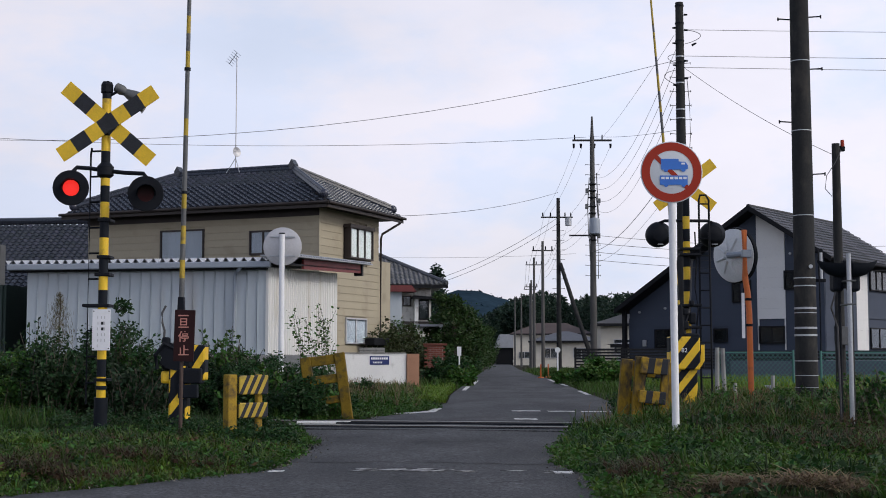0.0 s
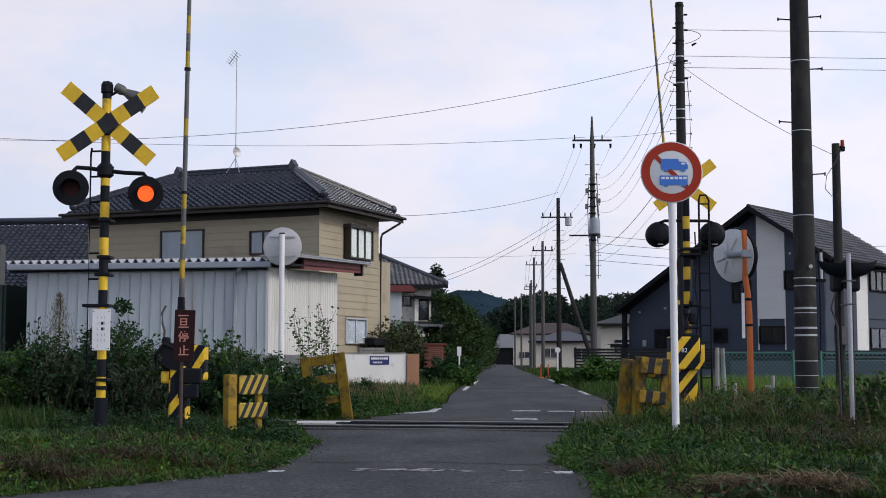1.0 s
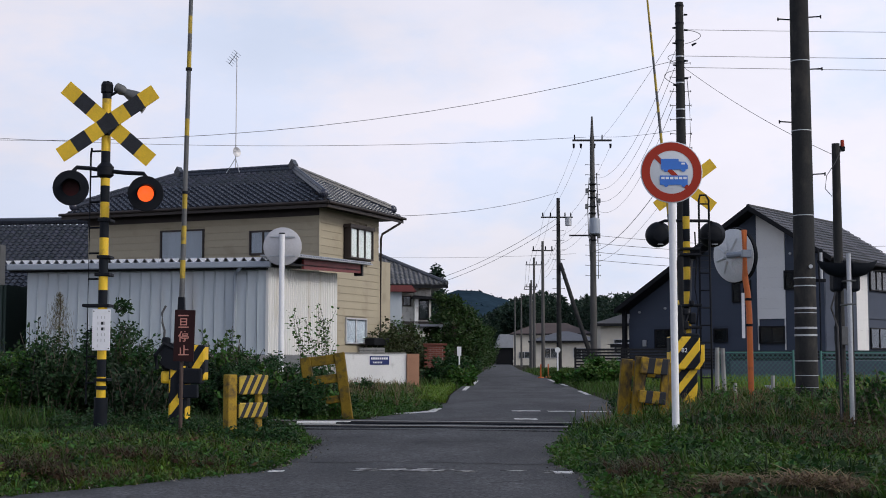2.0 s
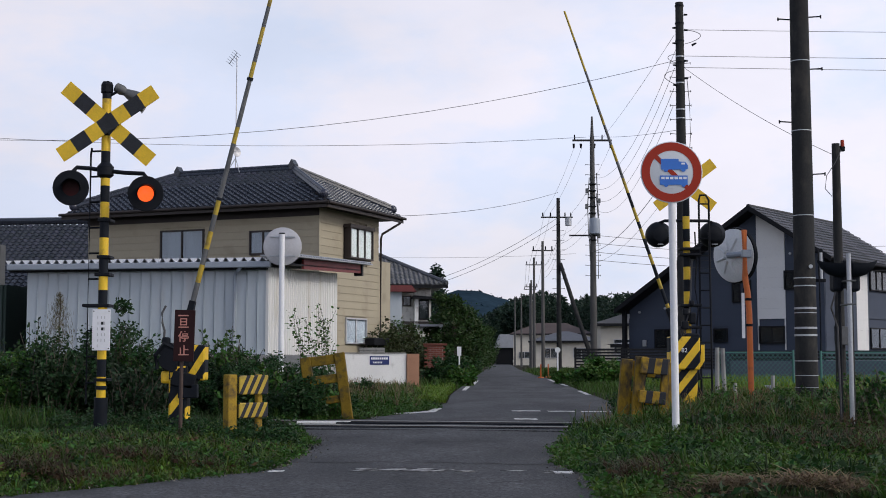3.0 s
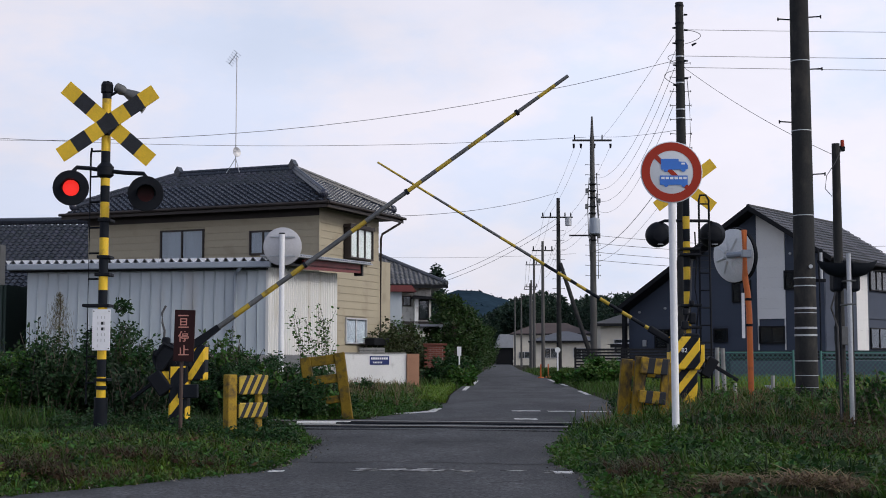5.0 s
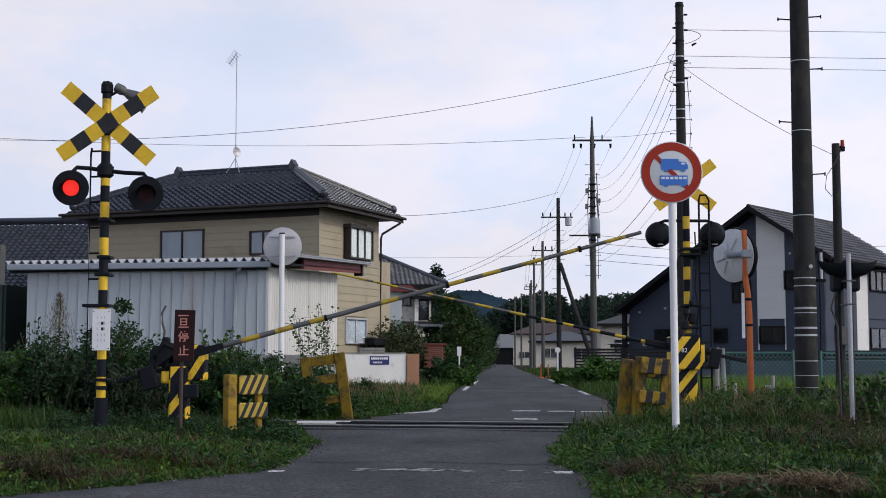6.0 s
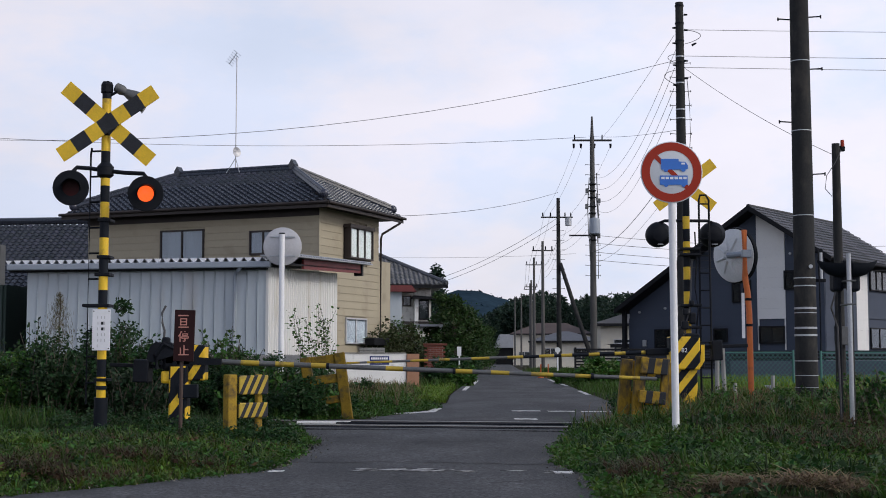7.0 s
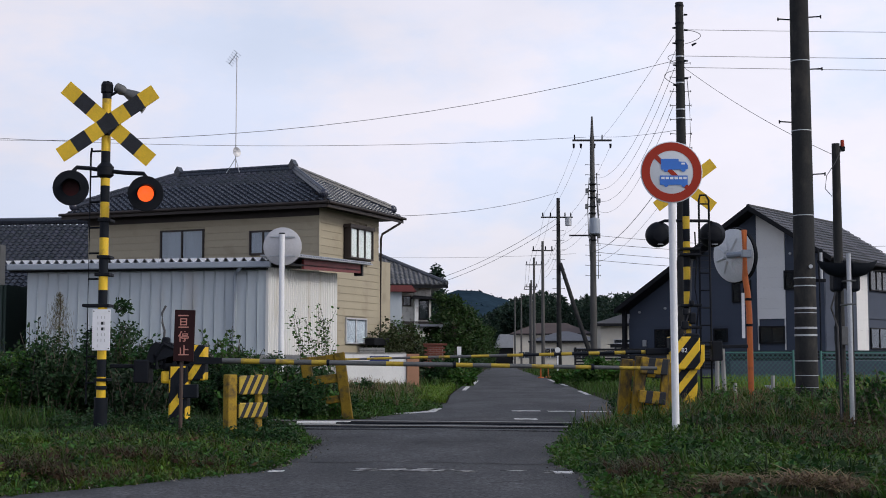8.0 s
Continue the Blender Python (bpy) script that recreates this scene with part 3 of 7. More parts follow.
def make_lamp(parent, x, y, z, lit, back=False):
    """A round crossing lamp: backboard, hood, deep housing with the lit disc inside and two added blades that cover it
    to make it blink.
    """
    face = pose(x, y, z, 96, 0, 14)
    bm = bmesh.new()
    turned(bm, [(0.083, -0.035), (0.083, 0.012), (0.176, 0.012), (0.182, 0.004), (0.176, -0.008), (0.15, -0.02), (0.15, -0.10), (0.12, -0.16), (0.05, -0.18)], 32, face, open_start=True)
    lamp = part("lamp_housing", bm, IRON, parent, "black round signal lamp with hood", smooth=True)
    bm = bmesh.new()
    n = 20
    for r0, r1 in ((0.098, 0.092),):
        ring = []
        for i in range(n + 1):
            a = radians(-25 + 230 * i / n)
            L = 0.20 * max(0.15, math.sin(max(0.0, min(1.0, (i / n)) ) * math.pi))
            ring.append([face @ Vector((r * math.cos(a), r * math.sin(a), h)) for r, h in ((r0, 0.0), (r0, L), (r1, L), (r1, 0.0))])
        vs = [[bm.verts.new(p) for p in q] for q in ring]
        for p, q in zip(vs, vs[1:]):
            for j in range(4):
                bm.faces.new((p[j], q[j], q[(j + 1) % 4], p[(j + 1) % 4]))
        bm.faces.new(vs[0]), bm.faces.new(vs[-1][::-1])
        bmesh.ops.recalc_face_normals(bm, faces=bm.faces)
    part("hood", bm, BLK, lamp, smooth=True)
    if back:
        return []
    bm = bmesh.new()
    turned(bm, [(0.0, -0.04), (0.082, -0.04), (0.082, -0.022), (0.05, -0.014), (0.0, -0.011)], 28, face)
    part("lens", bm, lit, lamp, "round red signal lens", smooth=True)
    # made-up blades in the unlit lens's colour hide the constant glow
    made = []
    for s in (1, -1):
        bm = bmesh.new()
        out = [bm.verts.new(face @ Vector((0.0835 * math.cos(a), s * 0.0835 * math.sin(a), -0.004))) for a in [math.pi * i / 18 for i in range(19)]]
        f = bm.faces.new(out)
        r = bmesh.ops.extrude_face_region(bm, geom=[f])
        for v in r["geom"]:
            if isinstance(v, bmesh.types.BMVert):
                v.co += Vector((0, 0.004, 0))
        bmesh.ops.recalc_face_normals(bm, faces=bm.faces)
        made.append((s, part("shutter", bm, LAMP_OFF, lamp, "added dark red blade covering the lit lens")))
    return made


def make_crossbuck(parent, z, y, tilt, dark, x=0.0, angle=37.5, size=1.0):
    for s in (1, -1):
        m = pose(x, y + 0.012 * s, z, 0, tilt, 0) @ pose(0, 0, 0, 0, s * angle, 0)
        bm = bmesh.new()
        cuts = [size * c for c in (-0.59, -0.415, -0.24, -0.092, 0.092, 0.24, 0.415, 0.59)]
        for k, (a, b) in enumerate(zip(cuts, cuts[1:])):
            box(bm, a, b, -0.006, 0.006, -0.08, 0.08, m, mi=k % 2)
        bmesh.ops.remove_doubles(bm, verts=bm.verts, dist=1e-5)
        part("crossbuck_blade", bm, dark, parent)


def make_near_signal():
    t = thing("crossing_signal", pose(-3.50, 13.95, 0.06), "yellow and black striped crossing signal post with crossbuck and lamps", "crossing signal")
    e = [0.37, 0.58, 0.76, 1.29, 1.47, 1.61, 1.83, 2.01, 2.22, 2.38, 2.55, 2.64, 2.91, 3.07, 3.18, 3.46, 3.53]
    part("post", bands(bmesh.new(), 0.047, e, 0), [YEL, BLK], t, smooth=True)
    part("base", C((0, 0, -0.1), (0, 0, 0.370), 0.068, 0.068, 20), BLK, t, smooth=True)
    part("collar", C((0, 0, 0.450), (0, 0, 0.490), 0.056, seg=20), BLK, t)
    bm = bmesh.new()
    turned(bm, [(0.05, 3.520), (0.064, 3.530), (0.064, 3.61), (0.05, 3.64), (0.02, 3.65)], 8)
    part("cap", bm, IRON, t)
    make_crossbuck(t, 3.19, -0.075, 3.0, [YEL, BLK_OLD], 0.035)
    # loudspeaker horn beside the cap
    bm = bmesh.new()
    m = Matrix.Translation((0.13, 0.03, 3.57)) @ pose(0, 0, 0, 0, 118, 12)
    turned(bm, [(0.03, -0.06), (0.05, -0.05), (0.055, 0.02), (0.04, 0.06), (0.065, 0.14), (0.105, 0.30), (0.115, 0.31), (0.105, 0.31), (0.02, 0.10)], 20, m)
    part("loudspeaker", bm, ARM_GREY, t, "dark grey horn loudspeaker", smooth=True)
    part("horn_bracket", tube(bmesh.new(), [(0.04, 0, 3.5), (0.09, 0.0, 3.53), (0.12, 0.02, 3.55)], 0.015), IRON, t)
    # cross arm with the two lamps
    bm = bmesh.new()
    tube(bm, [(-0.31, -0.09, 2.69), (-0.28, -0.06, 2.735), (-0.15, -0.02, 2.73), (0, 0, 2.71), (0.2, -0.02, 2.685), (0.41, -0.06, 2.67), (0.44, -0.09, 2.63)], 0.022, 8)
    turned(bm, [(0.05, 2.63), (0.085, 2.66), (0.085, 2.75), (0.05, 2.79)], 16)
    part("cross_arm", bm, IRON, t, smooth=True)
    blades_l = make_lamp(t, -0.322, -0.12, 2.515, LAMP_L)
    blades_r = make_lamp(t, 0.448, -0.12, 2.455, LAMP_R)
    # ladder
    lad = part("ladder", tube(bmesh.new(), [(-0.19, 0.14, 0.3), (-0.19, 0.14, 2.9), (-0.17, 0.1, 2.96)], 0.011), IRON, t)
    for k in range(10):
        z = 0.52 + 0.268 * k
        part("rung", C((-0.19, 0.14, z), (-0.03, 0.10, z), 0.011, seg=6), IRON, lad)
    for z, x0 in zip([2.19, 1.81, 1.63, 1.31, 0.55], (-0.06, -0.06, -0.08, -0.20, -0.06)):
        part("clamp", B(x0, 0.075, -0.055, 0.15, z - 0.016, z + 0.016, bevel=0.006), IRON, t)
    # notice plate
    board = part("notice_plate", B(-0.085, 0.10, -0.075, -0.067, 0.85, 1.27, bevel=0.003), SIGN_WHITE, t, "white enamel notice with faint unreadable lettering")
    r = random.Random(3)
    for k in range(16):
        x0 = (-0.03, 0.005, 0.04)[k % 3] + r.uniform(-0.004, 0.004)
        z0 = 1.20 - 0.058 * (k // 3)
        w = 0.007 if k % 3 != 1 or k // 3 not in (1, 2) else 0.024
        part("text_bar", B(x0, x0 + w, -0.078, -0.075, z0 - 0.030, z0), (ALU if k % 3 != 1 or k // 3 not in (1, 2) else BLK_OLD), board)
    for x in (-0.07, 0.085):
        for z in (0.87, 1.25):
            part("screw", C((x, -0.079, z), (x, -0.074, z), 0.006, seg=8), IRON, board)
    return blades_l, blades_r


SHUT_L, SHUT_R = make_near_signal()


def make_far_signal():
    t = thing("crossing_signal", pose(3.46, 19.2, 0.02), "back of the striped crossing signal post with ladder, beyond the track", "crossing signal")
    e = [0.0, 0.2, 0.4, 0.6, 0.8, 1.0, 1.17, 1.34, 1.57, 1.76, 1.93, 2.11, 2.29, 2.47, 2.65, 2.83, 3.1, 3.5]
    part("post", bands(bmesh.new(), 0.05, e, 0), [YEL, BLK], t, smooth=True)
    make_crossbuck(t, 3.29, 0.075, 0.0, [YEL, YEL], size=0.88)
    bm = bmesh.new()
    tube(bm, [(-0.38, 0.10, 2.66), (-0.36, 0.06, 2.75), (-0.30, 0.03, 2.77), (0.30, 0.03, 2.77), (0.38, 0.06, 2.75), (0.40, 0.10, 2.66)], 0.022, 8)
    part("cross_arm", bm, IRON, t, smooth=True)
    for x in (-0.37, 0.40):
        bm = bmesh.new()
        turned(bm, [(0.10, 0.16), (0.178, 0.10), (0.184, 0.0), (0.184, -0.02), (0.165, -0.10), (0.11, -0.17), (0.03, -0.19)], 30, pose(x, 0.16, 2.585, -90, 0, 0))
        lamp = part("lamp_housing", bm, IRON, t, "black domed back of a signal lamp", smooth=True)
        part("drain_cap", B(x - 0.04, x + 0.04, -0.02, 0.02, 2.425, 2.44, bevel=0.005), GALV, lamp)
    lad = part("ladder", tube(bmesh.new(), [(0.16, -0.12, 0.25), (0.16, -0.12, 3.05), (0.18, -0.12, 3.12), (0.26, -0.12, 3.12), (0.30, -0.12, 3.05), (0.31, -0.12, 0.25)], 0.016), IRON, t)
    for k in range(12):
        z = 0.30 + 0.245 * k
        part("rung", C((0.16, -0.12, z), (0.31, -0.12, z), 0.011, seg=6), IRON, lad)
    for z in (1.25, 1.56, 2.28, 2.36):
        part("clamp", B(-0.12, 0.18, -0.14, 0.07, z - 0.018, z + 0.018, bevel=0.006), IRON, t)
    bm = bmesh.new()
    tube(bm, [(-0.03, -0.06, 1.05), (-0.06, -0.10, 1.25), (0.0, -0.12, 1.45), (0.03, -0.09, 1.7), (0.06, -0.06, 2.2)], 0.014)
    part("cable", bm, WIRE, t)
    for x0, z0, w, h in ((-0.06, 1.22, 0.10, 0.12), (0.05, 1.30, 0.09, 0.16), (-0.05, 1.42, 0.08, 0.10), (0.04, 1.55, 0.07, 0.08)):
        part("cable_box", B(x0 - w / 2, x0 + w / 2, -0.16, -0.06, z0, z0 + h, bevel=0.02), IRON, t)
    part("cable", tube(bmesh.new(), [(0.10, -0.10, 1.15), (0.13, -0.13, 1.5), (0.09, -0.12, 1.8), (0.12, -0.11, 2.2), (0.10, -0.10, 2.6)], 0.012), IRON, t)


make_far_signal()


def arm_mesh(length, colours, r0, r1, drop):
    """A tapering pole in painted bands, hung a little below its hub's axis."""
    bm = bmesh.new()
    for i, (a, b, k) in enumerate(colours):
        ra, rb = (r0 + (r1 - r0) * (s / length) for s in (a, b))
        cyl(bm, (a, 0, -drop), (b, 0, -drop), ra, rb, 12, mi={1: 0, 3: 2}.get(k, 1), caps=False)
    bmesh.ops.remove_doubles(bm, verts=bm.verts, dist=1e-4)
    bmesh.ops.holes_fill(bm, edges=[e for e in bm.edges if e.is_boundary], sides=0)
    bmesh.ops.recalc_face_normals(bm, faces=bm.faces)
    return bm


def stripes(bm_bounds, slope, pitch, phase, m=None):
    """A bevelled box whose paint is cut into slanted bands of two colours."""
    x0, x1, y0, y1, z0, z1 = bm_bounds
    bm = B(x0, x1, y0, y1, z0, z1, bevel=0.018)
    d = Vector((-slope, 0, 1)).normalized()
    lo, hi = -3.0, 3.0
    s = lo
    k = 0
    cuts = []
    while s < hi:
        cuts.append(s + phase)
        s += pitch
    for c in cuts:
        bmesh.ops.bisect_plane(bm, geom=bm.verts[:] + bm.edges[:] + bm.faces[:], plane_co=d * c, plane_no=d)
    for f in bm.faces:
        q = f.calc_center_median().dot(d)
        f.material_index = int(math.floor((q - phase) / pitch)) % 2
    if m:
        bmesh.ops.transform(bm, matrix=m, verts=bm.verts)
    return bm


def make_near_barrier():
    t = thing("crossing_barrier", pose(-2.79, 14.2, 0.0), "barrier machine in yellow and black diagonal stripes with a long arm", "crossing barrier")
    part("pedestal", stripes((-0.05, 0.14, -0.10, 0.12, 0.0, 0.75), 1.3, 0.078, 0.05), [YEL, BLK], t)
    part("machine_box", B(-0.14, 0.06, -0.08, 0.16, 0.57, 0.70, bevel=0.025), YEL, t, "yellow machine housing")
    part("limit_switch", B(-0.13, -0.05, -0.10, -0.02, 0.96, 1.05, bevel=0.02), IRON, t, "black limit switch")
    part("linkage", tube(bmesh.new(), [(-0.17, -0.09, 0.72), (-0.19, -0.11, 0.86), (-0.10, -0.11, 0.98), (0.0, -0.10, 0.93)], 0.022, 8), IRON, t, smooth=True)
    for bx, bz in ((-0.14, 0.78), (-0.14, 0.92), (0.0, 0.78)):
        part("bolt", C((bx, -0.075, bz), (bx, -0.035, bz), 0.022, seg=6), IRON, t)
    part("gear_case", B(-0.15, 0.20, -0.04, 0.16, 0.70, 0.99, bevel=0.05), IRON, t, "black iron gear case")
    part("machine_box", stripes((0.10, 0.31, -0.03, 0.20, 0.60, 0.97), 1.6, 0.07, 0.02), [YEL, BLK], t, "striped motor housing")
    part("bolt_cover", B(0.06, 0.15, -0.05, 0.05, 0.92, 1.03, bevel=0.02), YEL, t)
    part("relay_box", B(0.05, 0.25, -0.12, -0.02, 0.42, 0.56, bevel=0.01), BLK, t, "black box on the pedestal")
    part("cable", tube(bmesh.new(), [(-0.13, 0.02, 1.0), (-0.12, 0.0, 1.12), (-0.145, 0.0, 1.2), (-0.15, 0.0, 1.3), (-0.11, 0.0, 1.38)], 0.012), WIRE, t)
    pivot = new("boom")
    pivot.parent = t
    K, G, Y = 2, 0, 1
    px = [(395, K), (425, G), (457, Y), (485, G), (517, Y), (547, G), (573, Y), (578, K), (676, G), (706, Y), (792, G), (797, K), (826, Y), (858, G), (890, Y), (928, G), (966, Y), (1004, G), (1031, Y), (1036, K), (1080, G), (1116, Y), (1145, G)]
    col, a = [], 0.30
    for b, k in px:
        b = (b - 301) / 166
        col.append((a, b, k))
        if k == 2 and b > 0.6:
            part("joint_collar", C((a, 0, -0.106), (b, 0, -0.106), 0.034, seg=12), BLK, pivot)
        a = b
    part("boom_arm", arm_mesh(5.08, col, 0.030, 0.019, 0.106), [ARM_YEL, ARM_GREY], pivot, "long tapering yellow and grey striped pole", smooth=True)
    part("boom_holder", prism(bmesh.new(), [(-0.04, -0.14), (0.0, -0.03), (0.20, -0.06), (0.42, -0.072), (0.55, -0.075), (0.55, -0.135), (0.30, -0.148)], -0.04, 0.04), IRON, pivot, "black iron holder")
    part("boom_hub", C((0, -0.09, 0), (0, 0.11, 0), 0.075, seg=20), IRON, pivot, "black iron hub")
    part("counter_arm", prism(bmesh.new(), [(0.06, -0.06), (0.04, 0.06), (-0.05, 0.09), (-0.08, 0.06), (-0.13, 0.08), (-0.19, 0.02), (-0.22, -0.10), (-0.17, -0.14), (-0.08, -0.11)], -0.11, -0.05), IRON, pivot, "black counterweight plate")
    part("counter_arm", prism(bmesh.new(), [(0.06, -0.06), (0.04, 0.06), (-0.05, 0.09), (-0.08, 0.06), (-0.13, 0.08), (-0.19, 0.02), (-0.22, -0.10), (-0.17, -0.14), (-0.08, -0.11)], 0.05, 0.11), IRON, pivot, "black counterweight plate")
    part("counterweight", B(-0.35, -0.19, -0.12, 0.12, -0.35, -0.11, bevel=0.015), IRON, pivot, "black iron counterweight block")
    part("counter_bar", B(-0.62, -0.05, -0.025, 0.025, -0.20, -0.16, bevel=0.008), IRON, pivot)
    return pivot, (-0.06, 0, 0.92)


def make_far_barrier():
    t = thing("crossing_barrier", pose(3.35, 18.9, 0.0), "far barrier machine in yellow and black stripes with long arm", "crossing barrier")
    part("pedestal", stripes((-0.11, 0.17, -0.08, 0.14, 0.20, 0.72), 1.25, 0.092, 0.06), [YEL, BLK], t)
    part("base", B(-0.09, 0.15, -0.06, 0.12, -0.05, 0.20, bevel=0.02), BLK, t)
    head = part("machine_box", stripes((-0.22, 0.20, -0.14, 0.14, 0.68, 1.137), 1.25, 0.103, 0.041), [YEL, BLK], t)
    part("machine_side", stripes((0.20, 0.27, -0.10, 0.12, 0.70, 1.04), 1.6, 0.09, 0.05), [YEL, BLK], t)
    part("machine_cap", B(0.0, 0.20, -0.10, 0.10, 1.13, 1.18, bevel=0.02), BLK, t)
    txt = bpy.data.curves.new("number", "FONT")
    txt.body, txt.size, txt.align_x, txt.extrude = "82", 0.085, "CENTER", 0.001
    txt.materials.append(SIGN_WHITE)
    o = new("number", txt)
    o.parent = head
    o.matrix_basis = pose(-0.02, -0.144, 0.92, 90, 0, 0)
    pivot = new("boom")
    pivot.parent = t
    K, G, Y = 2, 0, 1
    col, a, k = [], 0.50, Y
    for b in (0.64, 0.86, 1.01, 1.22, 1.37, 1.60, 1.75, 1.85, 2.06, 2.28, 2.5, 2.75, 3.0, 3.3, 3.45, 3.6, 3.85, 4.1, 4.45, 4.55, 5.02):
        col.append((-b, -a, 3 if k == G and a > 2.4 else k))
        a, k = b, (G if k == Y else Y)
    part("boom_arm", arm_mesh(-5.02, col, 0.028, 0.014, 0.071), [ARM_YEL, BLK, ARM_GREY], pivot, "long tapering yellow and black striped pole", smooth=True)
    part("boom_holder", B(-0.58, 0.0, -0.05, 0.05, -0.115, -0.02, bevel=0.02), IRON, pivot, "black iron holder")
    part("boom_hub", C((0, 0.14, 0), (0, 0.22, 0), 0.09, seg=20), IRON, pivot, "black iron hub")
    part("counterweight", B(0.36, 0.51, 0.06, 0.26, -0.22, 0.06, bevel=0.015), IRON, pivot, "black iron counterweight block")
    part("counter_bar", B(0.0, 0.88, 0.13, 0.18, -0.05, 0.0, bevel=0.008), IRON, pivot, "black counterweight bar")
    return pivot, (0.04, 0, 1.01)


BOOM_N, PIV_N = make_near_barrier()
BOOM_F, PIV_F = make_far_barrier()


def make_guard(m, lean, w, h, old, label, thin=0.07, n=6, slant=0.35, proud=False, paints=None, bars=None, reach=None):
    t = thing("crossing_guard", m, label, "guard frame", "guard frames at the crossing")
    for x, q in ((0, min(0.07, thin + 0.022)), (w, thin)):
        part("guard_post", B(x - q, x + q, -q, q, -0.1, h, pose(0, 0, 0, 0, lean, 0), bevel=0.012), old, t)
    xa, xb = (-0.01, w + 0.01) if proud else (0.07, w - thin)
    y0, y1 = (-thin - 0.10, -thin - 0.004) if proud else (-0.05, 0.05)
    if reach:
        xa, xb, y0, y1 = reach
    for z0, z1 in bars or ((h - 0.20, h - 0.01), (h * 0.36, h * 0.36 + 0.15)):
        bm = B(xa, xb, y0, y1, z0, z1, bevel=0.012)
        for k in range(1, n):
            bmesh.ops.bisect_plane(bm, geom=bm.verts[:] + bm.edges[:] + bm.faces[:], plane_co=(xa + (xb - xa) * k / n, 0, (z0 + z1) / 2), plane_no=(1, 0, -slant))
        for f in bm.faces:
            c = f.calc_center_median()
            f.material_index = int((c.x - slant * (c.z - (z0 + z1) / 2) - xa) / (xb - xa) * n + 10) % 2
        bmesh.ops.transform(bm, matrix=pose(0, 0, 0, 0, lean, 0), verts=bm.verts)
        part("guard_rail", bm, paints or [YEL_OLD, BLK_OLD], t)


def make_guards():
    make_guard(pose(-2.10, 13.45, 0.0, 0, 0, 40), 0, 0.33, 0.67, YEL_OLD, "small concrete guard frame in worn yellow and black stripes", 0.03, 8, 0.5, reach=(0.06, 0.40, -0.075, -0.033), paints=[ARM_YEL, BLK_OLD])
    make_guard(pose(-1.27, 18.3, 0.0, 0, 0, 180), 8, 0.46, 0.92, YEL_MOSS, "leaning concrete guard frame in worn yellow paint", paints=[YEL_MOSS, YEL_MOSS], bars=((0.78, 0.91), (0.53, 0.65), (0.26, 0.36)))
    make_guard(pose(2.16, 16.5, 0.0), 5, 0.51, 0.83, YEL_WORN, "leaning concrete guard frame in worn yellow paint", 0.058, 4, 0.1)
    make_guard(pose(2.30, 16.3, 0.0), 5, 0.30, 0.86, YEL_WORN, "leaning concrete guard frame in worn yellow and black stripes", 0.045, 4, 0.08, True)


make_guards()

# ---- poles and signs ----


def make_sign():
    t = thing("road_sign", pose(2.24, 13.1, 0.0), "round red-rimmed no-trucks-or-buses sign on a white pole", "road sign")
    part("pole", C((0, 0.035, 0), (-0.01, 0.035, 2.62), 0.036, seg=20), WHITE, t, "white steel pole", smooth=True)
    bm = bmesh.new()
    z = 2.635
    f = pose(-0.015, 0, z, 90, 0, 0)
    turned(bm, [(0.296, -0.012), (0.302, -0.008), (0.302, 0.0), (0.296, 0.003)], 64, f)
    disc = part("disc", bm, SIGN_FIELD, t, "white disc with a thin edge", smooth=True)
    bm = bmesh.new()
    n = 64
    ring = [[bm.verts.new(f @ Vector((r * math.cos(2 * math.pi * k / n), r * math.sin(2 * math.pi * k / n), h))) for r, h in ((0.292, 0.0035), (0.292, 0.006), (0.212, 0.006), (0.212, 0.0035))] for k in range(n)]
    for k in range(n):
        p, q = ring[k], ring[(k + 1) % n]
        for j in range(4):
            bm.faces.new((p[j], q[j], q[(j + 1) % 4], p[(j + 1) % 4]))
    bmesh.ops.recalc_face_normals(bm, faces=bm.faces)
    part("rim", bm, SIGN_RED, disc)
    bm = bmesh.new()
    box(bm, -0.22, 0.22, -0.0065, -0.0035, -0.022, 0.022, pose(-0.015, 0, z, 0, 45, 0))
    part("bar", bm, SIGN_RED, disc)
    o = -0.015
    out = [(-0.10, 0.025), (-0.105, 0.13), (0.07, 0.13), (0.07, 0.105), (0.135, 0.10), (0.16, 0.065), (0.16, 0.03), (0.13, 0.025)]
    tr = part("truck", prism(bmesh.new(), [(o + x, z + q) for x, q in out], -0.0095, -0.0065), SIGN_BLUE, disc, "blue truck outline")
    for x in (-0.055, 0.115):
        part("wheel", C((o + x, -0.0094, z + 0.025), (o + x, -0.0066, z + 0.025), 0.022, seg=16), SIGN_BLUE, tr)
    part("truck_window", B(o + 0.095, o + 0.13, -0.0105, -0.0095, z + 0.075, z + 0.092), SIGN_WHITE, tr)
    bus = part("bus", B(o - 0.115, o + 0.155, -0.0095, -0.0065, z - 0.125, z - 0.033, bevel=0.001), SIGN_BLUE, disc, "blue bus outline")
    for k in range(6):
        x = o - 0.102 + 0.043 * k
        part("bus_window", B(x, x + 0.032, -0.0105, -0.0095, z - 0.07, z - 0.047), SIGN_WHITE, bus)
    for x in (-0.055, 0.115):
        part("wheel", C((o + x, -0.0094, z - 0.125), (o + x, -0.0066, z - 0.125), 0.021, seg=16), SIGN_BLUE, bus)
    for dz in (-0.12, 0.12):
        part("clamp", B(-0.05, 0.05, 0.012, 0.08, z + dz - 0.02, z + dz + 0.02, bevel=0.004), GALV, t)


make_sign()


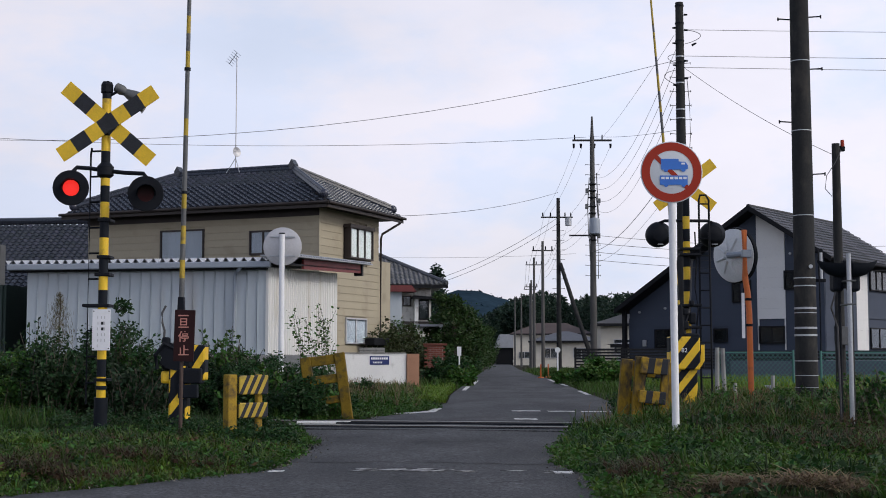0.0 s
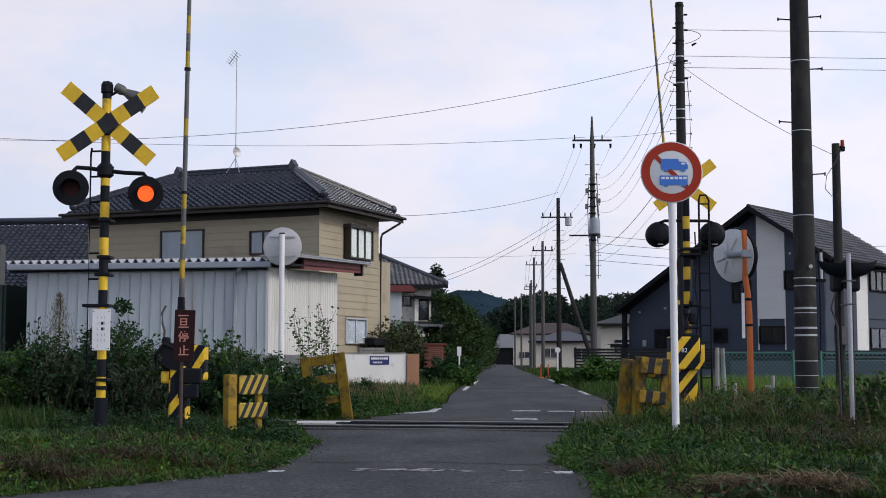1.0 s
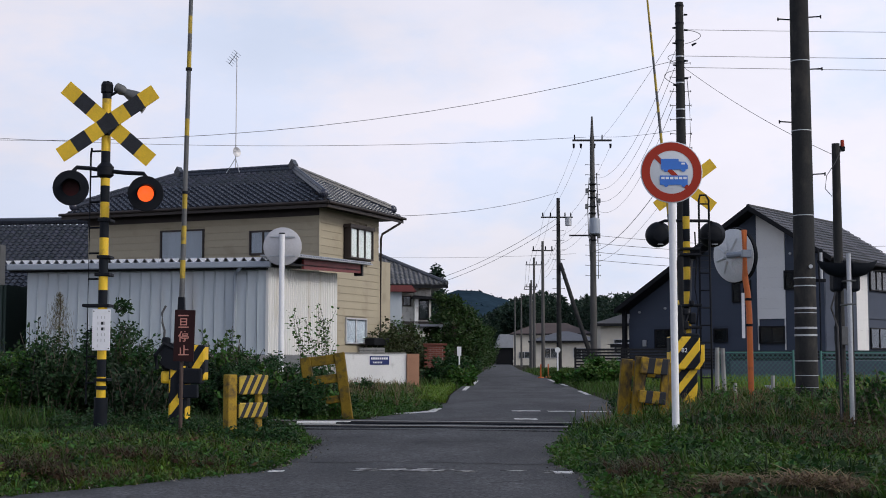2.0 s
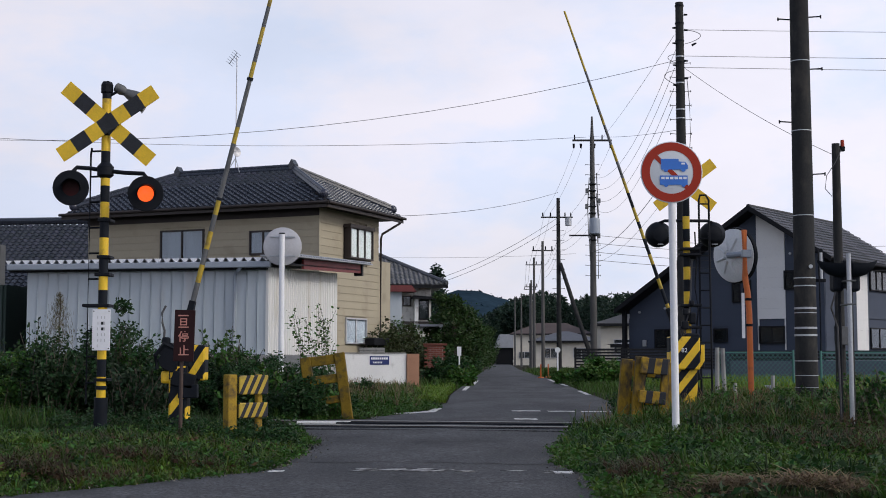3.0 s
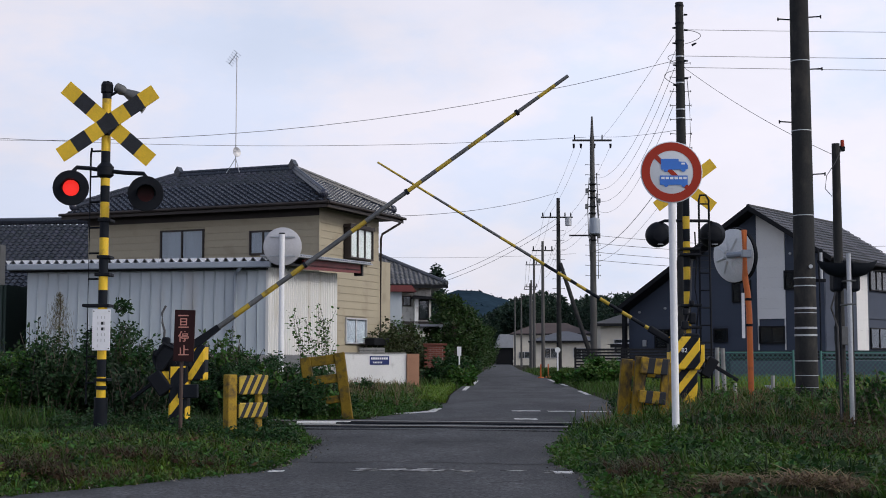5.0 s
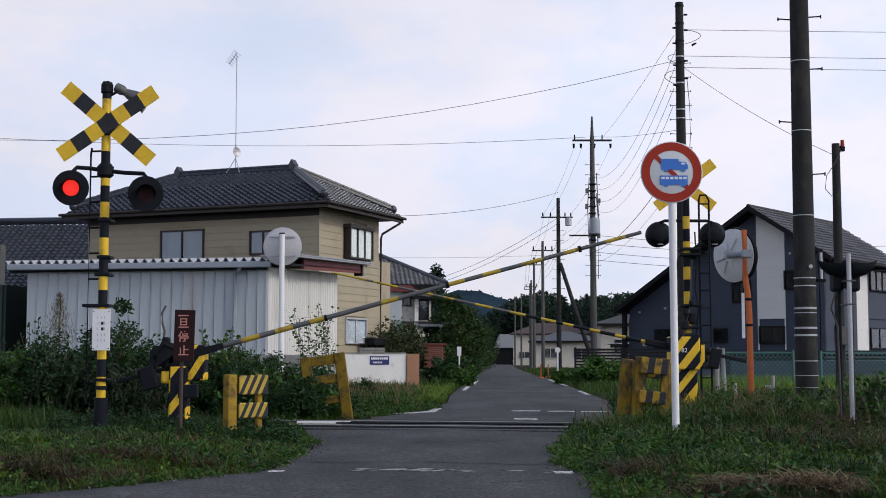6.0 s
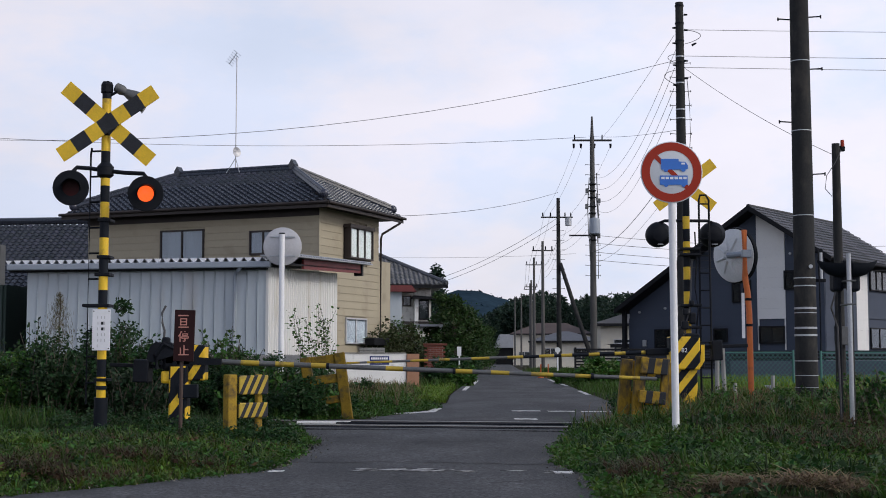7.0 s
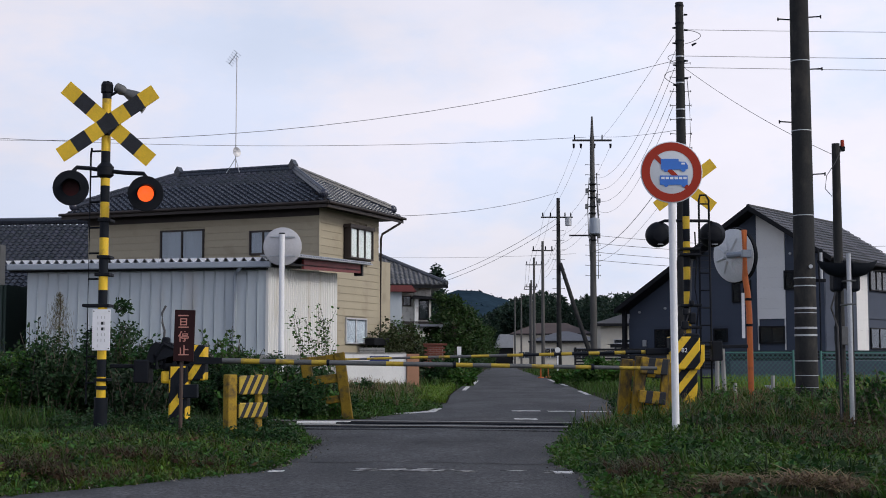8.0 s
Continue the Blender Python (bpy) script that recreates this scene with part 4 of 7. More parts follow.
def make_back_sign():
    t = thing("road_sign", pose(-2.52, 21.2, 0.0), "grey back of a round sign on a white pole", "road sign")
    part("pole", C((0, -0.04, 0), (0, -0.04, 2.78), 0.042, seg=16), WHITE, t, "white steel pole", smooth=True)
    bm = bmesh.new()
    turned(bm, [(0.296, -0.008), (0.302, -0.004), (0.302, 0.004), (0.29, 0.01)], 48, pose(0, 0.02, 2.59, 90, 0, 0))
    part("disc", bm, ALU, t, smooth=True)
    for dz in (-0.15, 0.15):
        part("bracket", B(-0.20, 0.20, -0.012, 0.012, 2.59 + dz - 0.015, 2.59 + dz + 0.015, bevel=0.004), GALV, t)
    part("pole_cap", C((0, -0.04, 2.78), (0, -0.04, 2.80), 0.045, seg=16), BLK, t)


make_back_sign()


def make_stop_board():
    t = thing("stop_notice", pose(-2.52, 13.1, 0.05), "maroon vertical stop notice board on a rusty post", "sign")
    part("post", C((-0.005, 0.03, -0.1), (0.0, 0.03, 1.15), 0.018, seg=10), RUST, t, "rusty steel post")
    board = part("board", B(-0.098, 0.098, -0.012, 0.012, 0.75, 1.245, pose(0, 0, 0, 0, 1.5, 0), bevel=0.004), MAROON, t)
    for k, ch in enumerate("一旦停止"):
        txt = bpy.data.curves.new("letter", "FONT")
        txt.body, txt.size, txt.align_x, txt.align_y, txt.extrude = ch, 0.108, "CENTER", "CENTER", 0.001
        txt.offset = 0.0015
        txt.materials.append(PINKISH)
        o = new("letter", txt)
        o.parent = board
        o.matrix_basis = pose(0.017 + 0.002 * k, -0.0135, 1.18 - (0.0, 0.07, 0.20, 0.335)[k], 90, 0, 0)


make_stop_board()


def make_pole(x, y, z0, z1, r0, r1, material, label, lean=0.0, steps=(), rings=(), step=0.19, bolt=0.011):
    t = thing("utility_pole", pose(x, y, z0), label, "utility pole", "utility poles")
    h = z1 - z0
    bm = bmesh.new()
    for k in range(8):
        a, b = k / 8, (k + 1) / 8
        cyl(bm, (lean * a, 0, h * a), (lean * b, 0, h * b), r0 + (r1 - r0) * a, r0 + (r1 - r0) * b, 20, caps=False)
    bmesh.ops.remove_doubles(bm, verts=bm.verts, dist=1e-5)
    bmesh.ops.holes_fill(bm, edges=[e for e in bm.edges if e.is_boundary], sides=0)
    bmesh.ops.recalc_face_normals(bm, faces=bm.faces)
    part("pole", bm, material, t, smooth=True)
    for z, s in steps:
        r = r0 + (r1 - r0) * (z - z0) / h
        bm = C((s * r, 0, z - z0), (s * (r + step), -0.01, z - z0 + 0.01), bolt, seg=6)
        cyl(bm, (s * (r + step), -0.01, z - z0 - 0.02), (s * (r + step), -0.01, z - z0 + 0.02 + bolt), bolt + 0.001, seg=6)
        part("step_bolt", bm, IRON, t)
    for z, hh in rings:
        r = r0 + (r1 - r0) * (z - z0) / h
        part("steel_band", C((0, 0, z - z0 - hh * 0.3), (0, 0, z - z0 + hh * 0.3), r + 0.004, seg=20), GALV, t)
    return t


def make_poles():
    p = make_pole(5.53, 20.7, -0.05, 9.5, 0.172, 0.125, POLE_M, "thick dark weathered utility pole with step bolts and steel bands", 0.0,
                  [(6.12, 1), (6.08, -1), (5.30, 1), (4.47, -1), (3.66, 1)],
                  [(5.42, 0.02), (4.33, 0.02), (3.02, 0.02), (2.06, 0.03), (1.94, 0.03), (1.60, 0.05), (1.53, 0.02), (1.30, 0.05), (1.19, 0.05), (0.80, 0.02), (0.58, 0.02), (0.40, 0.015)])
    part("riser_pipe", tube(bmesh.new(), [(0.20, -0.05, 2.55), (0.21, -0.05, 2.0), (0.21, -0.05, 1.0)], 0.012), IRON, p)
    part("bracket", B(0.12, 0.32, -0.03, 0.03, 2.05, 2.10, bevel=0.01), IRON, p)
    part("bracket", B(0.12, 0.28, -0.03, 0.03, 2.50, 2.56, bevel=0.01), IRON, p)
    part("pipe", C((0.24, -0.03, 2.1), (0.24, -0.03, 2.5), 0.03, seg=10), GALV, p)
    bm = C((0.05, -0.165, 2.28), (0.05, -0.18, 2.28), 0.03, seg=14)
    part("tag", bm, GALV, p)
    p = make_pole(5.32, 30.0, -0.1, 8.84, 0.145, 0.088, POLE_M, "dark utility pole carrying the lane's cables", 0.0,
                  [(7.45 - 0.32 * k, s) for k in range(7) for s in (1, -1)], [(7.6, 0.05), (7.0, 0.05), (6.4, 0.05), (6.2, 0.04), (5.6, 0.04)], 0.13, 0.007)
    for z, s in ((8.55, 1), (8.2, 1), (7.9, -1), (7.5, 1), (7.4, -1), (7.1, 1), (6.95, -1), (8.25, -1)):
        part("insulator", C((s * 0.09, -0.05, z + 0.1), (s * 0.17, -0.05, z + 0.1), 0.026, 0.018, 10), IRON, p)
    for sx, zt, zb, w in ((1, 8.30, 7.98, 0.36), (-1, 7.38, 7.06, 0.26), (-1, 7.75, 7.55, 0.18)):
        arc = [(sx * (0.10 + w * math.sin(math.pi * k / 14) ** 0.8), -0.06, zt + (zb - zt) * (k / 14) ** 1.3) for k in range(15)]
        part("jumper_loop", tube(bmesh.new(), arc, 0.007, 6), WIRE, p, "looped black cable")
    part("jumper_weight", C((0.26, -0.06, 7.95), (0.36, -0.06, 8.0), 0.028, 0.018, 8), IRON, p)
    part("riser_cable", tube(bmesh.new(), [(0.14, -0.05, 7.2), (0.19, -0.06, 6.6), (0.2, -0.06, 5.9), (0.16, -0.06, 5.4)], 0.008, 5), WIRE, p)
    for zz in (8.75, 8.35, 7.95, 7.45, 7.05, 6.55):
        part("clamp_band", C((0, 0, zz + 0.1), (0, 0, zz + 0.13), 0.102, seg=16), IRON, p)
    p = make_pole(6.66, 60.0, 0.0, 10.75, 0.165, 0.10, POLE_G, "grey concrete utility pole with crossarm and transformer", -0.0,
                  [(9.5 - 0.45 * k, s) for k in range(12) for s in (1, -1)])
    part("spike", C((0, 0, 10.7), (0, 0, 11.68), 0.085, 0.04, 8), POLE_G, p)
    part("crossarm", B(-0.88, 0.88, -0.05, 0.05, 10.56, 10.64, bevel=0.01), POLE_M, p)
    for x in (-0.78, 0.45):
        part("insulator", C((x, 0, 10.64), (x, 0, 10.86), 0.035, 0.025, 8), IRON, p)
    for x in (-0.82, -0.5, 0.82, 0.1):
        part("insulator", C((x, 0, 10.45), (x, 0, 10.25), 0.06, 0.04, 8), IRON, p)
    bm = bmesh.new()
    turned(bm, [(0.20, 6.35), (0.24, 6.4), (0.24, 7.0), (0.2, 7.08), (0.05, 7.1)], 16, Matrix.Translation((0.05, -0.3, 0)))
    part("transformer", bm, FASC, p, "grey drum transformer", smooth=True)
    for x0, z0, z1 in ((-0.2, 6.2, 8.9), (-0.15, 5.2, 7.4), (0.2, 4.4, 9.1), (0.17, 6.0, 8.2)):
        part("riser_cable", tube(bmesh.new(), [(x0, -0.2, z0), (x0 * 1.25, -0.22, (z0 + z1) / 2), (x0 * 0.8, -0.2, z1)], 0.022, 5), WIRE, p)
    for x0, z0 in ((-0.28, 7.5), (0.26, 7.75), (-0.26, 8.2), (0.24, 6.2)):
        part("junction_box", B(x0 - 0.07, x0 + 0.07, -0.25, -0.1, z0, z0 + 0.22, bevel=0.02), ARM_GREY, p)
    part("crossarm", B(-1.05, 0.3, -0.04, 0.04, 6.3, 6.37, bevel=0.01), POLE_M, p)
    for z in (8.6, 8.3, 8.0, 7.6, 7.3, 6.1):
        part("cable_clamp", B(-0.18, 0.14, -0.26, 0.05, z, z + 0.04), IRON, p)
    p = make_pole(5.98, 70.0, -0.05, 9.2, 0.14, 0.09, POLE_M, "dark utility pole with a crossarm and a raking strut", 0.0, [(7.5 - 0.5 * k, s) for k in range(8) for s in (1, -1)])
    part("crossarm", B(-0.9, 0.75, -0.04, 0.04, 8.22, 8.29, bevel=0.01), POLE_M, p)
    for x in (-0.8, -0.4, 0.35, 0.65):
        part("insulator", C((x, 0, 8.3), (x, 0, 8.5), 0.04, 0.03, 8), IRON, p)
    part("transformer", C((0.5, -0.2, 7.8), (0.5, -0.2, 8.2), 0.17, seg=14), GALV, p)
    part("strut", C((1.75, -2.0, 0.0), (0.08, -0.1, 5.85), 0.12, 0.10, 12), POLE_M, p)
    for x, y, top, arm in ((7.0, 95, 9.15, 1.5), (8.07, 120, 9.9, 1.5), (8.6, 132, 8.6, 1.2), (9.64, 150, 9.3, 1.4), (10.1, 175, 9.4, 1.4), (10.6, 200, 10.2, 1.4)):
        p = make_pole(x, y, -0.1, top, 0.14, 0.09, POLE_G, "distant grey utility pole beside the lane")
        part("crossarm", B(-arm / 2, arm / 2, -0.04, 0.04, top - 0.6, top - 0.52), POLE_M, p)
        for xx in (-arm / 2 + 0.1, 0.2, arm / 2 - 0.1):
            part("insulator", C((xx, 0, top - 0.5), (xx, 0, top - 0.25), 0.05, 0.04, 8), IRON, p)
    p = make_pole(7.60, 26.0, 0.0, 4.99, 0.10, 0.075, POLE_M, "slim dark pole with a small red lamp on top")
    part("lamp_arm", B(0.0, 0.16, -0.02, 0.02, 4.90, 4.94), IRON, p)
    part("lamp_box", B(0.09, 0.17, -0.05, 0.05, 4.84, 4.93, bevel=0.01), IRON, p)
    part("cable", tube(bmesh.new(), [(0.09, -0.05, 4.86), (-0.05, -0.12, 4.6), (-0.22, -0.12, 4.35), (-0.25, -0.1, 4.1), (-0.12, -0.1, 3.95)], 0.008, 5), WIRE, p)
    part("red_lamp", C((0.13, 0, 4.93), (0.13, 0, 5.06), 0.04, 0.035, 12), SIGN_RED, p, "small red beacon")
    part("meter_box", B(-0.06, 0.16, -0.2, -0.06, 1.1, 1.45, bevel=0.01), ARM_GREY, p, "grey meter box")
    p = make_pole(2.2, 130.0, 0.0, 5.3, 0.09, 0.07, POLE_G, "small far pole against the trees")
    part("crossarm", B(-0.6, 0.6, -0.05, 0.05, 4.3, 4.4), GALV, p)


make_poles()

# ---- houses ----


def window(parent, m, w, h, back=UNLIT_BACK, frame_m=DARKWOOD, split=2, depth=0.09, name="window", glass=None):
    """A framed window set on a wall: frame, sashes, panes, curtain or a dark sheet for the unlit room behind."""
    bm = bmesh.new()
    f = 0.06
    for a in ((-f, 0, -f, h + f), (w, w + f, -f, h + f), (0, w, -f, 0), (0, w, h, h + f)):
        box(bm, a[0], a[1], -depth, 0.02, a[2], a[3], m)
    win = part(name, bm, frame_m, parent)
    for k in range(1, split):
        part("mullion", B(w * k / split - 0.03, w * k / split + 0.03, -depth + 0.015, -0.01, 0, h, m), frame_m, win)
    for k in range(split):
        pane = part("pane", B(w * k / split + (0.03 if k else 0), w * (k + 1) / split - (0.03 if k < split - 1 else 0), -0.045, -0.039, 0, h, m), glass or GLASS, win)
        pane.visible_shadow = False
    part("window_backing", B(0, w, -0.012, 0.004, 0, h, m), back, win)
    return win


def courses(parent, m, x0, x1, z0, z1, pitch, material, name="siding_board", holes=(), lap=0.016):
    """Lapped horizontal boards on a wall, cut round the holes (x0, x1, z0, z1)."""
    n = round((z1 - z0) / pitch)
    p = (z1 - z0) / n
    for k in range(n):
        a, b = z0 + k * p, z0 + (k + 1) * p
        spans = [(x0, x1)]
        for hx0, hx1, hz0, hz1 in holes:
            if hz0 < b - 0.02 and hz1 > a + 0.02:
                nxt = []
                for s, e in spans:
                    if hx0 > s:
                        nxt.append((s, min(e, hx0)))
                    if hx1 < e:
                        nxt.append((max(s, hx1), e))
                spans = [q for q in nxt if q[1] - q[0] > 0.03]
        for s, e in spans:
            bm = bmesh.new()
            prof = [(0.0, a + 0.004), (-0.012 - lap, a + 0.004), (-0.012 - lap, a + 0.03), (-0.012, b + 0.002), (0.0, b + 0.002)]
            A = [bm.verts.new(m @ Vector((s, y, z))) for y, z in prof]
            Z = [bm.verts.new(m @ Vector((e, y, z))) for y, z in prof]
            for i in range(5):
                bm.faces.new((A[i], A[(i + 1) % 5], Z[(i + 1) % 5], Z[i]))
            bm.faces.new(A[::-1]), bm.faces.new(Z)
            part(name, bm, material, parent)


def tile_mesh(name, w, l, material):
    """One wavy pan tile, lying along +y upslope, thick at its lower edge."""
    bm = bmesh.new()
    n = 6
    top, bot = [], []
    for j, y in enumerate((0.0, l * 1.12)):
        rt, rb = [], []
        for i in range(n + 1):
            s = i / n
            z = 0.042 * math.sin(2 * math.pi * (s - 0.08)) + (0.068 if j == 0 else 0.004)
            rt.append(bm.verts.new((s * w * 1.03, y - (0.03 * math.sin(math.pi * s) if j == 0 else 0), z)))
            rb.append(bm.verts.new((s * w * 1.03, y - (0.03 * math.sin(math.pi * s) if j == 0 else 0), z - 0.055)))
        top.append(rt), bot.append(rb)
    for i in range(n):
        bm.faces.new((top[0][i], top[0][i + 1], top[1][i + 1], top[1][i]))
        bm.faces.new((bot[0][i], bot[0][i + 1], top[0][i + 1], top[0][i]))
    me = bpy.data.meshes.new(name)
    bm.to_mesh(me)
    bm.free()
    me.materials.append(material)
    me.shade_smooth()
    me.set_sharp_from_angle(angle=radians(50))
    return me


def lay_tiles(parent, m, tw, tl, rows, span, me, limit, rest):
    """Rows of tiles on a slope; m takes (x along the eave, y up the slope, z out). span(y) gives the row's x ends. limit: tiles that stay single."""
    spots = []
    for r in range(rows):
        a, b = span((r + 0.5) * tl)
        k0 = math.ceil((a - 0.02) / tw)
        while (k0 + 1) * tw <= b + 0.04:
            spots.append((k0 * tw, r * tl))
            k0 += 1
    V, Q = [], []
    src = np.array([v.co[:] for v in me.vertices])
    fq = np.array([p.vertices[:] for p in me.polygons])
    for i, (x, y) in enumerate(spots):
        mm = m @ pose(x, y, 0)
        if i < limit:
            o = new("roof_tile", me)
            o.parent = parent
            o.matrix_basis = mm
        else:
            M = np.array(mm)
            Q.append(fq + len(V) * len(src))
            V.append(src @ M[:3, :3].T + M[:3, 3])
    if V:
        ob = quick_mesh("roof_tiles", np.concatenate(V), np.concatenate(Q), rest, parent)
        ob.data.shade_smooth()
        tagged(ob, kind="stuff")


def slope_m(p, along, up):
    """A frame on a roof slope from a corner, the eave's direction and the way up the slope."""
    x = Vector(along).normalized()
    y = Vector(up).normalized()
    z = x.cross(y).normalized()
    return Matrix(((x.x, y.x, z.x, p[0]), (x.y, y.y, z.y, p[1]), (x.z, y.z, z.z, p[2]), (0, 0, 0, 1)))


def make_shed():
    t = thing("shed", pose(-4.26, 33, 0.95, 0, 0, -10), "pale grey steel shed with folded-plate roof on a low wall", "shed")
    W, D, HT = 6.3, 6.6, 2.12
    # dark core puts the shade of the panel gaps into its colour
    part("core", B(-W + 0.03, -0.03, 0.03, D - 0.03, -0.02, HT), UNLIT_BACK, t)
    n = 23
    for k in range(n):
        x0, x1 = -W + W * k / n, -W + W * (k + 1) / n
        part("panel", B(x0 + 0.010, x1 - 0.010, -0.012, 0.034, 0, HT), SHED_F, t)
        if k < n - 1:
            part("panel_rib", B(x1 + 0.008, x1 + 0.026, -0.036, -0.010, 0, HT), SHED_F, t)
    part("corner_trim", B(-0.05, 0.022, -0.03, 0.0, -0.02, HT), SHED_S, t)
    n = 34
    bm = bmesh.new()
    pts = []
    for k in range(n):
        a = D * k / n
        pts += [(a, 0.0), (a + D / n * 0.25, 0.0), (a + D / n * 0.4, 0.035), (a + D / n * 0.85, 0.035)]
    pts.append((D, 0.0))
    lo = [bm.verts.new((0.005 + q, y, 0)) for y, q in pts]
    hi = [bm.verts.new((0.005 + q, y, HT + 0.04 * y)) for y, q in pts]
    for i in range(len(pts) - 1):
        bm.faces.new((lo[i], lo[i + 1], hi[i + 1], hi[i]))
    part("ribbed_side", bm, SHED_S, t, "ribbed off-white side cladding")
    # folded roof rising gently to the rear
    bm = bmesh.new()
    pitch, a = 0.232, -W - 0.40
    prof = []
    while a < 0.12:
        prof += [(a, 0.0), (a + 0.035, 0.0), (a + pitch / 2 - 0.018, 0.11), (a + pitch / 2 + 0.018, 0.11), (a + pitch - 0.035, 0.0)]
        a += pitch
    rows = []
    for y in (-0.22, D + 0.5):
        z = HT + 0.13 + 0.045 * y
        rows.append(([bm.verts.new((x, y, z + q)) for x, q in prof], [bm.verts.new((x, y, z + q - 0.01)) for x, q in prof]))
    for i in range(len(prof) - 1):
        bm.faces.new((rows[0][0][i], rows[0][0][i + 1], rows[1][0][i + 1], rows[1][0][i]))
        bm.faces.new((rows[0][1][i + 1], rows[0][1][i], rows[1][1][i], rows[1][1][i + 1]))
        bm.faces.new((rows[0][1][i], rows[0][1][i + 1], rows[0][0][i + 1], rows[0][0][i]))
    part("folded_roof", bm, SHED_T, t, "folded steel plate roof")
    k = 0
    a = -W - 0.40
    while a < 0.05:
        bm = prism(bmesh.new(), [(a - pitch / 2 + 0.02, 0.105), (a, 0.0), (a + pitch / 2 - 0.02, 0.105)], -0.235, -0.222)
        bmesh.ops.translate(bm, vec=(0, 0, HT + 0.125), verts=bm.verts)
        part("roof_end_cap", bm, WHITE, t)
        a += pitch
    part("gutter", B(-W - 0.40, 0.14, -0.34, -0.20, HT - 0.02, HT + 0.13, bevel=0.02), FASC, t, "blue-grey gutter")
    part("soffit", B(-W - 0.4, 0.0, -0.2, 0.0, HT - 0.06, HT - 0.02), BLACKM, t)
    bm = tube(bmesh.new(), [(-0.62, -0.27, HT), (-0.66, -0.25, HT - 0.06), (-0.80, -0.09, HT - 0.12), (-0.83, -0.07, HT - 0.22), (-0.83, -0.07, 0.0)], 0.045, 10)
    part("downpipe", bm, FASC, t, "blue-grey downpipe", smooth=True)
    # side eave: red fascia under a thin corrugated overhang
    for y0, y1, z, mm, nm in ((1.4, 7.6, 0.0, RED_T, "red_fascia"),):
        bm = bmesh.new()
        prism(bm, [(y0, HT - 0.02 + 0.045 * y0), (y1, HT - 0.02 + 0.045 * y1), (y1, HT + 0.24 + 0.045 * y1), (y0, HT + 0.24 + 0.045 * y0)], -0.5, -0.44)
        bmesh.ops.transform(bm, matrix=pose(0, 0, 0, 0, 0, 90), verts=bm.verts)
        part(nm, bm, mm, t, "dull red fascia board")
    part("beam_end", B(0.30, 0.54, 7.55, 7.75, HT + 0.25, HT + 0.60), BLACKM, t)
    part("side_soffit", B(0.02, 0.50, -0.1, 7.6, HT + 0.06, HT + 0.10, pose(0, 0, 0, 2.5, 0, 0)), BLACKM, t)
    bm = bmesh.new()
    for k in range(36):
        y = -0.35 + 0.235 * k
        cyl(bm, (0.0, y, HT + 0.36 + 0.045 * y), (0.72, y + 0.1, HT + 0.30 + 0.045 * y), 0.035, 0.03, 6)
    part("side_awning_ribs", bm, SHED_T, t)
    part("side_awning", B(-0.05, 0.70, -0.4, 8.4, HT + 0.25, HT + 0.29, pose(0, 0, 0, 2.5, 0, 0)), SHED_T, t, "grey corrugated side overhang")
    w = thing("retaining_wall", pose(-4.26, 33, 0.0, 0, 0, -10), "low grey concrete wall under the shed", "wall", kind="structure")
    part("wall_block", B(-W - 4.8, 0.9, -0.18, 0.1, -0.2, 0.93, bevel=0.02), CONC, w)
    part("wall_block", B(0.62, 0.88, 0.1, 9.0, -0.2, 0.93, bevel=0.02), CONC, w)
    part("fill", B(-W - 4.8, 0.62, 0.1, 9.0, -0.2, 0.925), SOIL, w)


make_shed()


